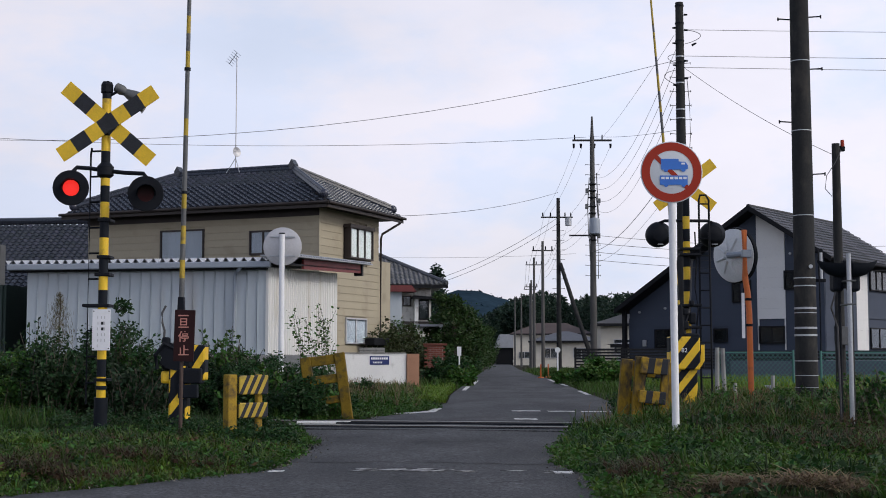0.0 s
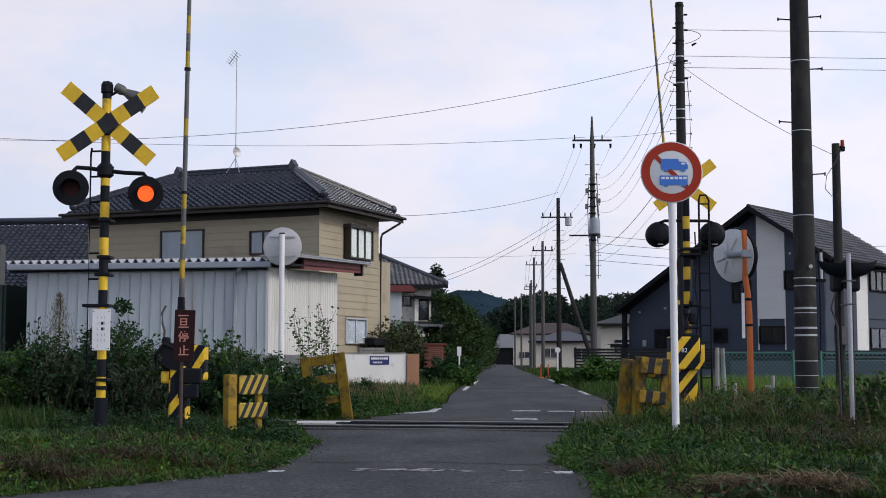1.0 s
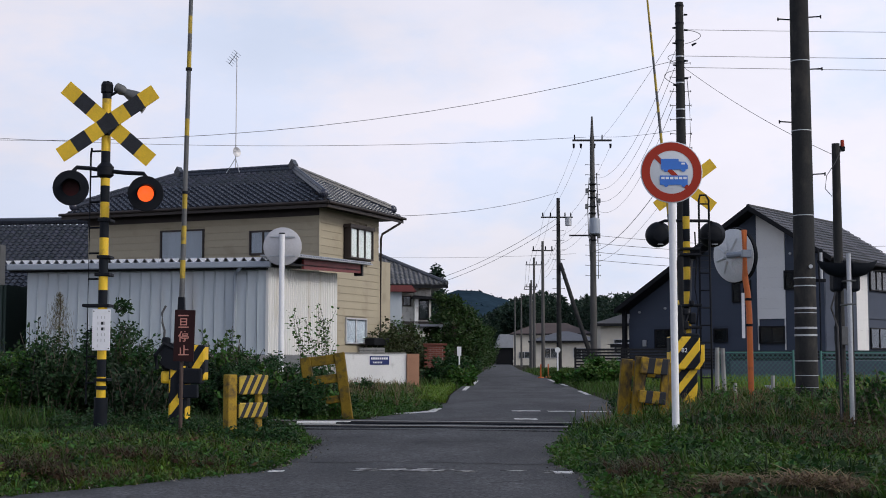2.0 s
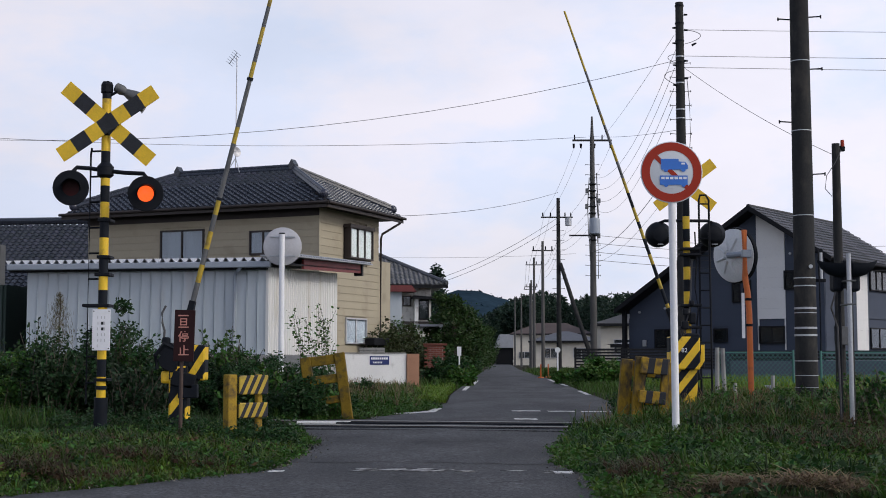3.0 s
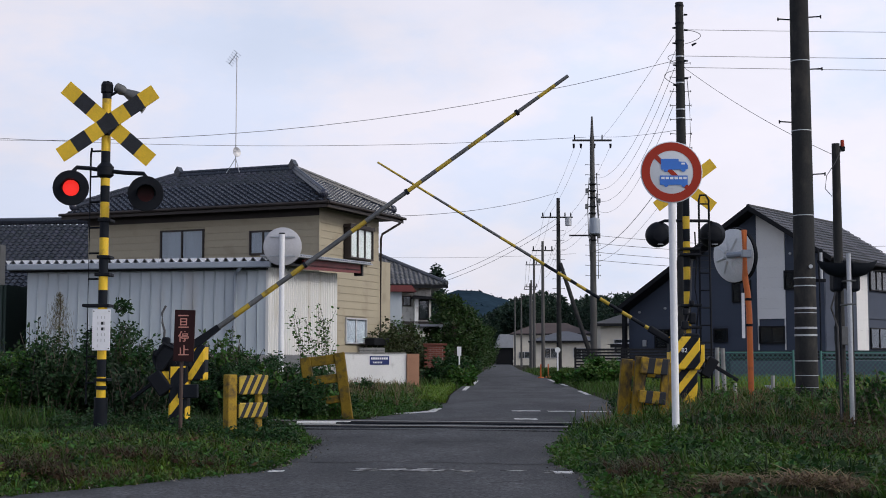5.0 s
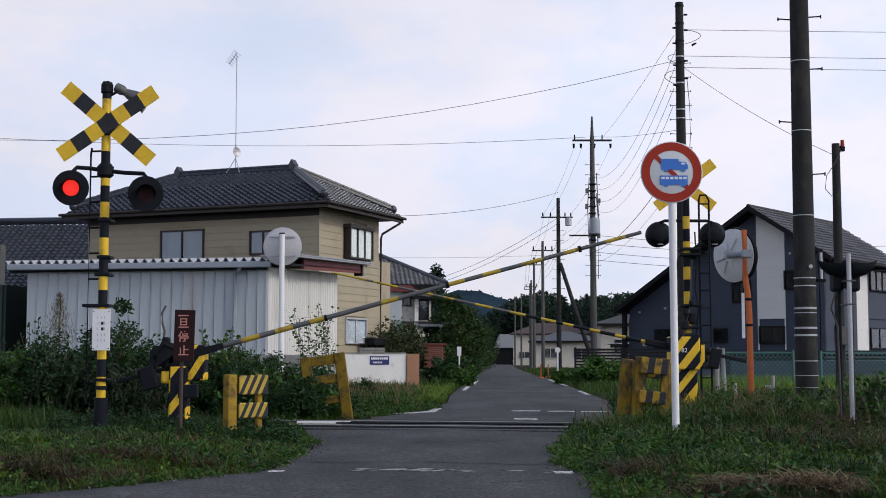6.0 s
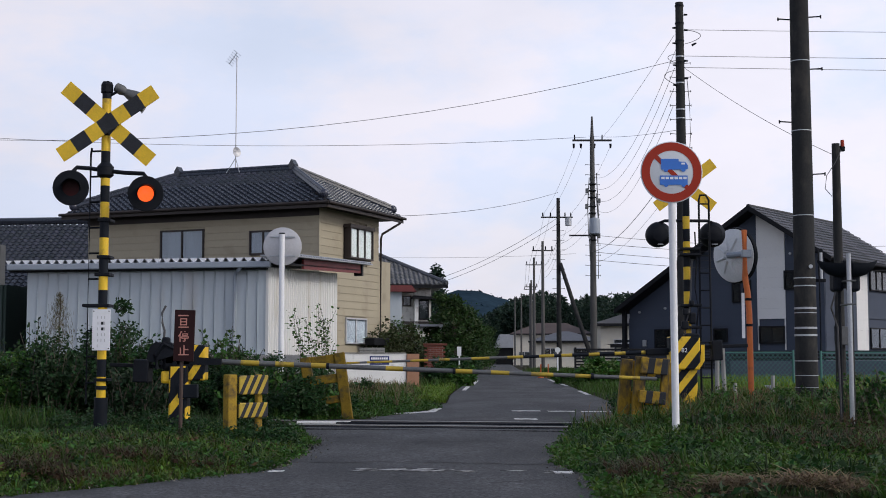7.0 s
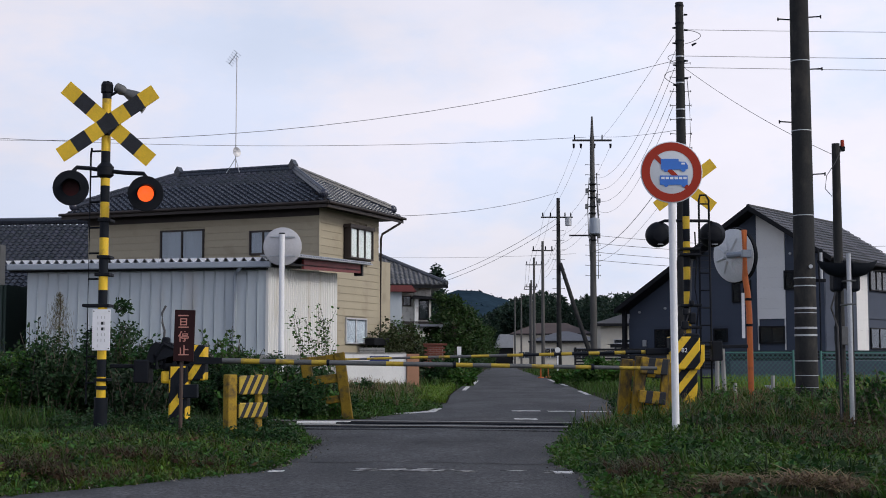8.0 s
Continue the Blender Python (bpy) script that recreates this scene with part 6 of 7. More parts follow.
def make_road_side():
    w = thing("boundary_wall", pose(-2.62, 36.0, 0.0, 0, 0, 12), "white rendered block wall with a small blue plate", "wall")
    part("wall_block", B(0, 1.68, 0, 0.15, -0.1, 0.99, bevel=0.01), WHITE_OLD, w)
    part("return_wall", B(1.685, 2.02, -0.05, 0.2, -0.1, 0.98, bevel=0.01), TERRA, w, "brown rendered end pier")
    part("coping", B(-0.05, 1.66, -0.02, 0.17, 0.985, 1.015), CONC, w)
    pl = part("name_plate", B(0.69, 1.21, -0.012, 0.002, 0.69, 0.92, bevel=0.003), mat("blue_plate", (0.02, 0.035, 0.16), 0.4, var=0.1, bump=0), w, "blue plate with white lettering bars")
    for k in range(8):
        part("text_bar", B(0.72 + 0.058 * k, 0.765 + 0.058 * k, -0.016, -0.012, 0.83, 0.885), SIGN_WHITE, pl)
    for k in range(6):
        part("text_bar", B(0.78 + 0.042 * k, 0.81 + 0.042 * k, -0.016, -0.012, 0.73, 0.775), SIGN_WHITE, pl)
    s = thing("block_stack", pose(-2.55, 41.5, 0.0), "stack of pale concrete blocks behind the wall", "blocks")
    for k in range(5):
        part("block", B(0.0, 0.75, 0, 0.4, 0.7 + 0.1 * k, 0.79 + 0.1 * k, bevel=0.01), CONC, s)
    part("pallet", B(-0.05, 0.8, -0.05, 0.45, -0.1, 0.7), CONC, s)
    b = thing("gate_pier", pose(-0.52, 48, 0.0), "red brick gate pier", "gate pier")
    part("core", B(0.01, 0.52, 0.01, 0.5, -0.1, 1.30), CONC, b)
    me = bpy.data.meshes.new("brick")
    bm = B(0, 0.205, 0, 0.1, 0, 0.06, bevel=0.004)
    bm.to_mesh(me)
    bm.free()
    me.materials.append(BRICK)
    for r in range(20):
        for k in range(3):
            o = new("brick", me)
            o.parent = b
            o.matrix_basis = pose(-0.04 + 0.215 * k - (0.1 if r % 2 else 0.0), -0.01, -0.06 + 0.07 * r)
        for k in range(2):
            o = new("brick", me)
            o.parent = b
            o.matrix_basis = pose(0.535, 0.03 + 0.215 * k + (0.1 if r % 2 else 0.0), -0.06 + 0.07 * r, 0, 0, 90)
    part("pier_cap", B(-0.18, 0.66, -0.04, 0.54, 1.33, 1.40, bevel=0.01), BRICK, b)
    for x, yy, h, lab in ((0.62, 52, 1.35, "thin white marker post in the verge"), (4.45, 62, 0.65, "orange marker post by the lane"), (4.95, 64, 0.65, "orange marker post by the lane"), (4.72, 56, 1.25, "small white post with a round head")):
        p = thing("marker_post", pose(x, yy, -0.02), lab, "marker post")
        mm = ORANGE if "orange" in lab else WHITE
        part("post", C((0, 0, 0), (0, 0, h), 0.032, seg=10), mm, p)
        if "head" in lab:
            part("head", C((0, -0.05, h), (0, -0.01, h), 0.115, seg=20), MIRROR_BACK, p)
        elif "orange" in lab:
            part("base", C((0, 0, 0), (0, 0, 0.08), 0.16, 0.12, 12), ORANGE, p)
        else:
            part("head", B(-0.08, 0.08, -0.04, 0.04, h - 0.35, h), WHITE, p)


make_road_side()


def make_mirror():
    t = thing("traffic_mirror", pose(4.73, 21.0, 0.0), "round traffic mirror on an orange pole, seen from behind", "traffic mirror")
    part("pole", tube(bmesh.new(), [(0.02, 0, 0.0), (0.01, 0, 1.55), (-0.01, 0, 1.85), (-0.045, 0, 2.1), (-0.045, 0, 2.83)], 0.046, 14), ORANGE, t, "bent orange steel pole", smooth=True)
    bm = bmesh.new()
    m = pose(-0.15, 0.42, 2.46, 90, 0, -56) @ pose(0, 0, 0, 4, 0, 0)
    turned(bm, [(0.03, 0.07), (0.22, 0.05), (0.38, 0.0), (0.425, -0.02), (0.425, -0.04), (0.40, -0.045), (0.02, -0.03)], 40, m)
    disc = part("mirror_back", bm, MIRROR_BACK, t, "pale grey dished back", smooth=True)
    bm = bmesh.new()
    turned(bm, [(0.40, -0.046), (0.445, -0.05), (0.45, -0.10), (0.43, -0.10), (0.42, -0.06)], 40, m, open_start=True)
    part("visor", bm, IRON, disc, "black rim and visor", smooth=True)
    for k in range(8):
        a = 2 * math.pi * k / 8 + 0.25
        p0 = m @ Vector((0.09 * math.cos(a), 0.09 * math.sin(a), 0.08))
        p1 = m @ Vector((0.31 * math.cos(a), 0.31 * math.sin(a), 0.05))
        part("stiffener", C(p0, p1, 0.022, 0.014, 8), MIRROR_BACK, disc)
    bm = B(-0.09, 0.05, -0.06, 0.06, 2.40, 2.52, bevel=0.012)
    cyl(bm, (-0.05, 0.03, 2.46), (-0.22, 0.36, 2.46), 0.035, 0.05, 10)
    part("bracket", bm, FASC, t)
    part("plate", B(-0.105, -0.06, -0.01, 0.01, 1.15, 1.85), WHITE, t, "narrow white plate")
    for z in (1.35, 1.75):
        part("clamp", C((0.005, 0, z - 0.02), (0.005, 0, z + 0.02), 0.056, seg=14), IRON, t)


make_mirror()


def make_side_signal():
    t = thing("hooded_signal", pose(4.18, 14.0, 0.0), "pair of black hooded lamps on a galvanised post", "signal")
    part("post", C((-0.03, -0.16, 0), (-0.03, -0.16, 1.90), 0.024, seg=14), GALV, t, "galvanised post", smooth=True)
    part("post", C((0.055, 0.08, 0), (0.05, 0.08, 1.6), 0.028, seg=12), POLE_M, t)
    part("post", C((-0.06, 0.1, 0.1), (-0.055, 0.1, 1.75), 0.018, seg=10), IRON, t)
    for s in (1, -1):
        bm = bmesh.new()
        n = 10
        rows = []
        for j, (x, r, zc) in enumerate(((0.03, 0.125, 1.735), (0.12, 0.12, 1.735), (0.20, 0.10, 1.74), (0.27, 0.06, 1.755), (0.31, 0.02, 1.775))):
            rows.append([bm.verts.new((s * x, r * math.cos(math.pi * i / n) * 0.9, zc + 0.07 - r * (1 - 0.0) * math.sin(math.pi * i / n) * 1.15)) for i in range(n + 1)])
        for a, b in zip(rows, rows[1:]):
            for i in range(n):
                bm.faces.new((a[i], a[i + 1], b[i + 1], b[i]))
            bm.faces.new((a[0], b[0], b[-1], a[-1]))
        bm.faces.new(rows[0]), bm.faces.new(rows[-1][::-1])
        bmesh.ops.recalc_face_normals(bm, faces=bm.faces)
        part("hood", bm, BLK, t, smooth=True)
        part("lamp_body", B(min(0.03 * s, 0.14 * s), max(0.03 * s, 0.14 * s), 0.0, 0.18, 1.52, 1.72, bevel=0.03), BLK, t)
    part("bracket", B(-0.05, 0.05, -0.03, 0.05, 1.55, 1.84, bevel=0.01), IRON, t)
    for z in (1.38, 1.62):
        part("clamp", B(-0.06, 0.03, -0.19, 0.1, z - 0.008, z + 0.008, bevel=0.004), ARM_GREY, t)
    part("cable", tube(bmesh.new(), [(-0.1, 0.05, 1.55), (-0.16, 0.05, 1.35), (-0.09, 0.07, 1.15), (-0.07, 0.08, 0.2)], 0.010), WIRE, t)


make_side_signal()


def fence_run(x, y, L, n):
    """A run of chain-link: posts, rails and crossed wires."""
    t = thing("mesh_fence", pose(x, y, 0.0, 0, 0, -3), "green chain-link fence along the field", "fence", "fence runs")
    for k in range(n):
        part("fence_post", C((L * k / (n - 1), 0, -0.1), (L * k / (n - 1), 0, 1.06), 0.03, seg=8), NET, t)
    part("top_rail", C((0, 0, 1.0), (L, 0, 1.0), 0.018, seg=8), NET, t)
    bm = bmesh.new()
    step, hh = 0.11, 0.95
    for k in range(-9, int(L / step) + 1):
        for s in (1, -1):
            lo, hi = max(0.0, -k * step / 0.9), min(hh, (L - k * step) / 0.9)
            if hi - lo > 0.03:
                xa, xb = k * step + 0.9 * lo, k * step + 0.9 * hi
                za, zb = (lo, hi) if s > 0 else (hh - lo, hh - hi)
                cyl(bm, (xa, 0.005 * s, 0.03 + za), (xb, 0.005 * s, 0.03 + zb), 0.006, seg=3, caps=False)
    part("wire_mesh", bm, NET, t)


def make_fence():
    fence_run(6.75, 33.5, 1.85, 2)
    fence_run(9.25, 33.3, 12.6, 8)
    for x, y, h in ((4.45, 21.5, 1.0), (4.68, 21.8, 0.45), (4.10, 20.4, 1.0), (5.62, 23.2, 0.55)):
        p = thing("stake", pose(x, y, 0.0, 0, random.Random(x).uniform(-2, 2), 0), "weathered grey stake in the grass", "stake", "stakes by the fence")
        part("stake_bar", C((0, 0, -0.05), (0, 0, h), 0.035, 0.033, 8), CONC, p)


make_fence()


def make_valve():
    t = thing("field_valve", pose(6.35, 26.5, 0.0), "dark blue-grey irrigation valve head in the grass", "valve")
    bm = bmesh.new()
    turned(bm, [(0.13, 0.0), (0.14, 0.12), (0.09, 0.20), (0.06, 0.30), (0.04, 0.32)], 14)
    part("valve_body", bm, FASC, t, smooth=True)
    part("valve_bar", C((-0.1, 0, 0.31), (0.1, 0, 0.31), 0.015, seg=8), GALV, t)


make_valve()

# ---- overhead wires ----


def wire(p, q, sag, r=0.0055, label="thin black overhead cable"):
    p, q = Vector(p), Vector(q)
    n = 24
    pts = [p.lerp(q, i / n) - Vector((0, 0, 4 * sag * (i / n) * (1 - i / n))) for i in range(n + 1)]
    tagged(part("overhead_wire", tube(bmesh.new(), pts, r, 4), WIRE), label, "cable", "overhead wires")


def make_wires():
    wire((5.22, 30, 7.52), (-22, 27, 7.0), 1.8)
    wire((6.4, 60, 10.75), (-45, 58, 13.2), 1.45, 0.009)
    wire((6.5, 60, 10.8), (5.3, 30, 5.95), 0.1)
    wire((7.15, 60, 10.75), (5.2, 30, 8.1), 0.1)
    wire((5.98, 70, 9.5), (-1.75, 52, 6.35), 0.25, 0.010)
    wire((-8, 118, 9.8), (12, 122, 10.4), 0.2, 0.011)
    for z, zz in ((8.22, 8.15), (7.62, 7.55), (7.36, 7.25)):
        wire((5.40, 30, z), (26, 30, zz), 0.06)
    wire((5.42, 30, 7.35), (7.6, 26, 4.75), 0.12)
    for k, (a, b) in enumerate(((7.75, 9.0), (7.35, 8.55), (6.9, 8.1), (6.5, 7.7))):
        wire((5.22 - 0.02 * k, 30, a), (6.62, 60, b), 1.0 + 0.05 * k)
    wire((5.3, 30, 5.35), (6.6, 60, 5.6), 0.45, 0.011)
    wire((5.3, 30, 4.9), (6.6, 60, 5.1), 0.45)
    for x, z in ((-0.8, 10.3), (-0.45, 10.3), (0.8, 10.3)):
        wire((6.66 + x, 60, z), (5.98 + x * 0.9, 70, 8.45), 0.25)
        wire((5.98 + x * 0.9, 70, 8.45), (7.0 + x * 0.85, 95, 8.6), 0.5)
        wire((7.0 + x * 0.85, 95, 8.6), (8.07 + x * 0.85, 120, 9.35), 0.5, 0.010)
        wire((8.07 + x * 0.85, 120, 9.35), (9.64 + x * 0.8, 150, 8.8), 0.5, 0.011)
    for z in (7.4, 7.0, 6.6):
        wire((6.66, 60, z + 0.3), (5.98, 70, z - 0.2), 0.25)
        wire((5.98, 70, z - 0.2), (7.0, 95, z), 0.4)
    wire((5.98, 70, 8.2), (-1.0, 72, 4.9), 0.35, 0.010)
    wire((5.98, 70, 7.9), (-0.6, 69, 4.6), 0.3, 0.010)
    for z in (6.35, 6.0, 5.6, 5.25):
        wire((6.7, 60, z), (24, 62, z - 0.15), 0.35, 0.010)


make_wires()

# ---- plants ----


def scatter(n, x0, x1, y0, y1, gap=0.05):
    """Random ground points in a rectangle, off the road."""
    x, y = rng.uniform(x0, x1, n), rng.uniform(y0, y1, n)
    k = road_off(x, y) > gap * rng.uniform(-1.0, 3.0, n)
    x, y = x[k], y[k]
    return np.stack([x, y, ground_z(x, y) - 0.01], 1)


def patchy(P, scale, seed, cut):
    """Keep points where a slow wave pattern is above cut."""
    s = np.sin(P[:, 0] * scale + seed) * np.sin(P[:, 1] * scale * 1.3 + seed * 2) + 0.5 * np.sin(P[:, 0] * scale * 2.7 + seed * 3) * np.sin(P[:, 1] * scale * 2.1)
    return P[s + rng.normal(0, 0.25, len(P)) > cut]


def clumpy(P, scale):
    """Thin the points into ragged clumps."""
    s = np.sin(P[:, 0] * scale * 2.1 + 1.0 + 1.3 * np.sin(P[:, 1] * scale)) * np.sin(P[:, 1] * scale * 2.4 + 1.1 * np.sin(P[:, 0] * scale * 1.7))
    return P[s + rng.normal(0, 0.3, len(P)) > -0.1]


def clump_leaves(spots, radius, per, squash=0.8):
    """Points in soft clumps about the spots."""
    spots = np.asarray(spots, float)
    d = rng.normal(size=(len(spots), per, 3)) * [1, 1, squash]
    d /= np.linalg.norm(d, axis=2)[:, :, None] + 1e-9
    rr = np.broadcast_to(radius, (len(spots),))[:, None, None] * rng.uniform(0.25, 1.0, (len(spots), per, 1)) ** 0.5
    return (spots[:, None, :] + d * rr).reshape(-1, 3)


def tufts(name, C0, per, length, width, material, spread=0.9, lift=1.0):
    """Tufts of long blades that rise from one foot, arch over and droop."""
    n = len(C0) * per
    foot = np.repeat(C0, per, 0) + rng.normal(0, 0.014, (n, 3)) * [1, 1, 0]
    size = np.repeat(rng.uniform(0.55, 1.35, len(C0)), per) * rng.uniform(0.6, 1.2, n) * length
    a = rng.uniform(0, 2 * math.pi, n)
    out = np.stack([np.cos(a), np.sin(a), np.zeros(n)], 1)
    side = np.stack([-np.sin(a), np.cos(a), np.zeros(n)], 1) * (width * rng.uniform(0.6, 1.3, n) * 0.5)[:, None]
    reach = spread * rng.uniform(0.3, 1.5, n)
    rows = []
    for s, rise, w in ((0.0, 0.0, 1.0), (0.35, 0.42, 1.0), (0.7, 0.66, 0.75), (1.0, 0.60, 0.12)):
        p = foot + out * (size * reach * s ** 1.5)[:, None] + np.array([0, 0, 1]) * (lift * size * (rise * (1.25 - 0.4 * np.minimum(reach, 1.4)) + 0.12 * s))[:, None]
        rows += [p - side * w, p + side * w]
    V = np.stack(rows, 1).reshape(-1, 3)
    i = np.arange(n)[:, None] * 8
    Q = np.concatenate([i + [0, 1, 3, 2], i + [2, 3, 5, 4], i + [4, 5, 7, 6]], 1).reshape(-1, 4)
    return quick_mesh(name, V, Q, material)


def domes(name, C0, per, radius, size, material):
    """Low leafy domes: leaves in a cap about each centre, higher in its middle."""
    n = len(C0) * per
    r = np.repeat(rng.uniform(0.5, 1.5, len(C0)), per) * radius
    a, q = rng.uniform(0, 2 * math.pi, n), rng.uniform(0, 1, n) ** 0.5
    P = np.repeat(C0, per, 0)
    P = P + np.stack([np.cos(a) * q * r, np.sin(a) * q * r, r * (1.1 - 0.9 * q * q) * rng.uniform(0.35, 1.0, n)], 1)
    return leaves(name, P, size, material)


def stalks(x, y, w, d, h, n, size, m, label, name="wild_weed", lean=0.18):
    """Upright wild weeds: leaning stems with narrow leaves all the way up."""
    t = thing(name, pose(x, y, 0), label, "weeds", "wild weeds")
    bm = bmesh.new()
    P = []
    for k in range(n):
        bx, by = rng.normal(0, w * 0.28), rng.normal(0, d * 0.28)
        hh = h * rng.uniform(0.55, 1.0) * (1 - 0.35 * min(1.0, abs(bx) / w))
        lx, ly = rng.normal(0, lean), rng.normal(0, lean)
        tube(bm, [(bx + lx * hh * s * s, by + ly * hh * s * s, hh * s) for s in (0, 0.35, 0.7, 1.0)], 0.005, 3)
        for s in rng.uniform(0.12, 1.0, int(10 + 22 * hh)):
            P.append((bx + lx * hh * s * s + rng.normal(0, 0.022), by + ly * hh * s * s + rng.normal(0, 0.022), hh * s))
    tagged(part("stem", bm, BARK, t), kind="stuff")
    tagged(leaves("foliage", np.array(P), size, m, t, 0.8), kind="stuff")


def make_grass():
    def tuft(name, P, h, w, m, label, lean=0.5):
        tagged(blades(name, P, h, w, m, None, lean), label, "grass", kind="stuff")
    def heads(n, x0, x1, y0, y1, scale, seed, cut, gap=0.05):
        return patchy(scatter(n, x0, x1, y0, y1, gap), scale, seed, cut)

    def off_heap(P, k=1.0):
        return P[np.hypot((P[:, 0] - 1.88) / 0.62, (P[:, 1] - 7.62) / 0.30) > k]

    LEFT, RIGHT = (-6.0, 0.0, 7.2, 14.3), (0.8, 6.2, 7.2, 15.2)
    # low turf under everything
    for bank, mats in ((LEFT, (GRASS, GRASS_Y)), (RIGHT, (GRASS_D, GRASS))):
        P = off_heap(scatter(70000, *bank), 0.9)
        tuft("short_grass", patchy(P, 1.3, 0.4, -0.25), 0.05, 0.008, mats[0], "short green verge grass", 0.8)
        tuft("short_grass", patchy(P[::3] + [0.01, 0.01, 0], 2.1, 2.0, 0.2), 0.07, 0.009, mats[1], "short brighter verge grass", 0.9)
    # arching tufts of long grass
    for bank, n, h, m, seed, cut, lab in ((LEFT, 1500, 0.13, GRASS, 1.1, 0.15, "arching tufts of green grass"), (LEFT, 1300, 0.12, GRASS_Y, 3.7, 0.2, "arching tufts of light green grass"), (LEFT, 400, 0.13, GRASS_D, 5.2, 0.2, "arching tufts of dark grass"),
                                          (RIGHT, 600, 0.17, GRASS_D, 0.6, 0.0, "long arching tufts of dark grass"), (RIGHT, 1500, 0.16, GRASS, 2.9, 0.05, "long arching tufts of green grass"), (RIGHT, 800, 0.16, GRASS_Y, 4.4, 0.25, "long arching tufts of light grass")):
        C0 = off_heap(heads(n, *bank, 1.5, seed, cut), 1.3)
        tagged(tufts("grass_tufts", C0, 16, h, 0.010, m), lab, "grass", kind="stuff")
    # low domes of broad leaves in loose clumps
    for bank, n, m, seed, cut, r, size, lab in ((LEFT, 1500, LEAF_L, 0.3, -0.05, 0.085, 0.042, "clumps of bright leafy weeds on the bank"), (LEFT, 500, LEAF, 2.2, 0.1, 0.09, 0.045, "clumps of dark leafy weeds on the bank"), (LEFT, 700, LEAF_Y, 4.1, 0.2, 0.07, 0.036, "clumps of yellow-green clover"),
                                                (RIGHT, 2600, LEAF_L, 1.4, -0.15, 0.11, 0.046, "clumps of bright leafy weeds on the bank"), (RIGHT, 800, LEAF, 3.1, 0.1, 0.12, 0.055, "clumps of dark leafy weeds on the bank"), (RIGHT, 600, LEAF_Y, 5.5, 0.25, 0.09, 0.042, "clumps of yellow-green weeds")):
        C0 = off_heap(heads(n, *bank, 1.9, seed, cut), 1.1)
        tagged(domes("leafy_weeds", C0, 34, r, size, m), lab, "weeds", kind="stuff")
    # weeds spilling over the road's edge
    x, y = rng.uniform(-3.0, 3.0, 5200), rng.uniform(7.6, 17.0, 5200)
    P = np.stack([x, y, np.maximum(ground_z(x, y), -0.01)], 1)
    o = road_off(x, y)
    P = clumpy(P[(o > -0.06) & (o < 0.16)], 2.7)
    tagged(domes("creeping_weeds", P, 20, 0.06, 0.034, LEAF_L), "ragged weeds spilling over the road edge", "weeds", kind="stuff")
    tagged(tufts("edge_grass", P[::2] + [0.03, 0.02, 0], 12, 0.09, 0.007, GRASS), "grass creeping over the road edge", "grass", kind="stuff")
    # sand, grit and dead scraps along the edge
    x, y = rng.uniform(-5.5, 3.5, 90000), rng.uniform(7.0, 22.0, 90000)
    o = road_off(x, y)
    P = np.stack([x, y, np.zeros(len(x)) + 0.008], 1)[np.abs(o + 0.04) < 0.20 * rng.uniform(0, 1, len(x)) ** 3]
    tagged(leaves("edge_grit", P, 0.020, GRIT), "pale grit and scraps along the road edge", "grit", kind="stuff")
    # brown dead stems and bare strips on the banks
    for cx, cy, w, d, n in ((-2.75, 9.05, 0.75, 0.22, 1000), (-2.3, 10.0, 0.8, 0.22, 700), (-2.6, 11.6, 0.9, 0.25, 300), (2.9, 11.4, 0.8, 0.5, 380), (3.9, 12.0, 0.8, 0.5, 420), (4.4, 13.4, 1.0, 0.7, 420), (3.3, 10.2, 0.7, 0.4, 320), (1.25, 8.9, 0.25, 0.35, 400), (4.9, 14.2, 1.2, 0.8, 700)):
        x, y = rng.normal(cx, w * 0.5, n), rng.normal(cy, d * 0.5, n)
        P = np.stack([x, y, ground_z(x, y) + rng.uniform(0.03, 0.10, n) + (0.06 if cx > 0 else 0.0)], 1)[road_off(x, y) > 0.05]
        tuft("dead_stems", P, 0.05, 0.006, DEAD, "brown dead stems lying on the bank", 3.0)
        P2 = P[::3] - [0, 0, 0.02]
        tagged(leaves("leaf_litter", P2, 0.05, LITTER), "brown dead leaves on the bank", "litter", kind="stuff")
    for bank in (LEFT, RIGHT):
        P = heads(9000, *bank, 1.6, 4.0, 0.2)
        tuft("dry_stalks", P, 0.08, 0.005, STRAW, "scattered dry stalks in the turf", 1.6)
    # heap of pale cut straw in long bent strands
    x, y = np.concatenate([rng.normal(1.60, 0.15, 260), rng.normal(2.05, 0.24, 420)]), np.concatenate([rng.normal(7.80, 0.14, 260), rng.normal(7.62, 0.16, 420)])
    near = np.maximum(np.exp(-((x - 1.60) / 0.2) ** 2 - ((y - 7.80) / 0.15) ** 2), np.exp(-((x - 2.05) / 0.3) ** 2 - ((y - 7.62) / 0.2) ** 2))
    P = np.stack([x, y, ground_z(x, y) + 0.01 + 0.07 * near * rng.uniform(0.3, 1.0, len(x))], 1)[road_off(x, y) > 0.25]
    tagged(tufts("dry_straw", P[::2], 4, 0.20, 0.007, STRAW_L, 1.2, 0.26), "heap of pale dry cut grass", "straw", kind="stuff")
    # taller growth round the posts and beyond the track
    P = scatter(14000, -9, -1.0, 13.4, 19.5, 0.1)
    P = P[np.abs(P[:, 1] - 16.65 + 0.185 * P[:, 0]) > 0.8]
    tuft("tall_weeds", P, 0.11, 0.010, GRASS_D, "rank weeds beside the track", 0.6)
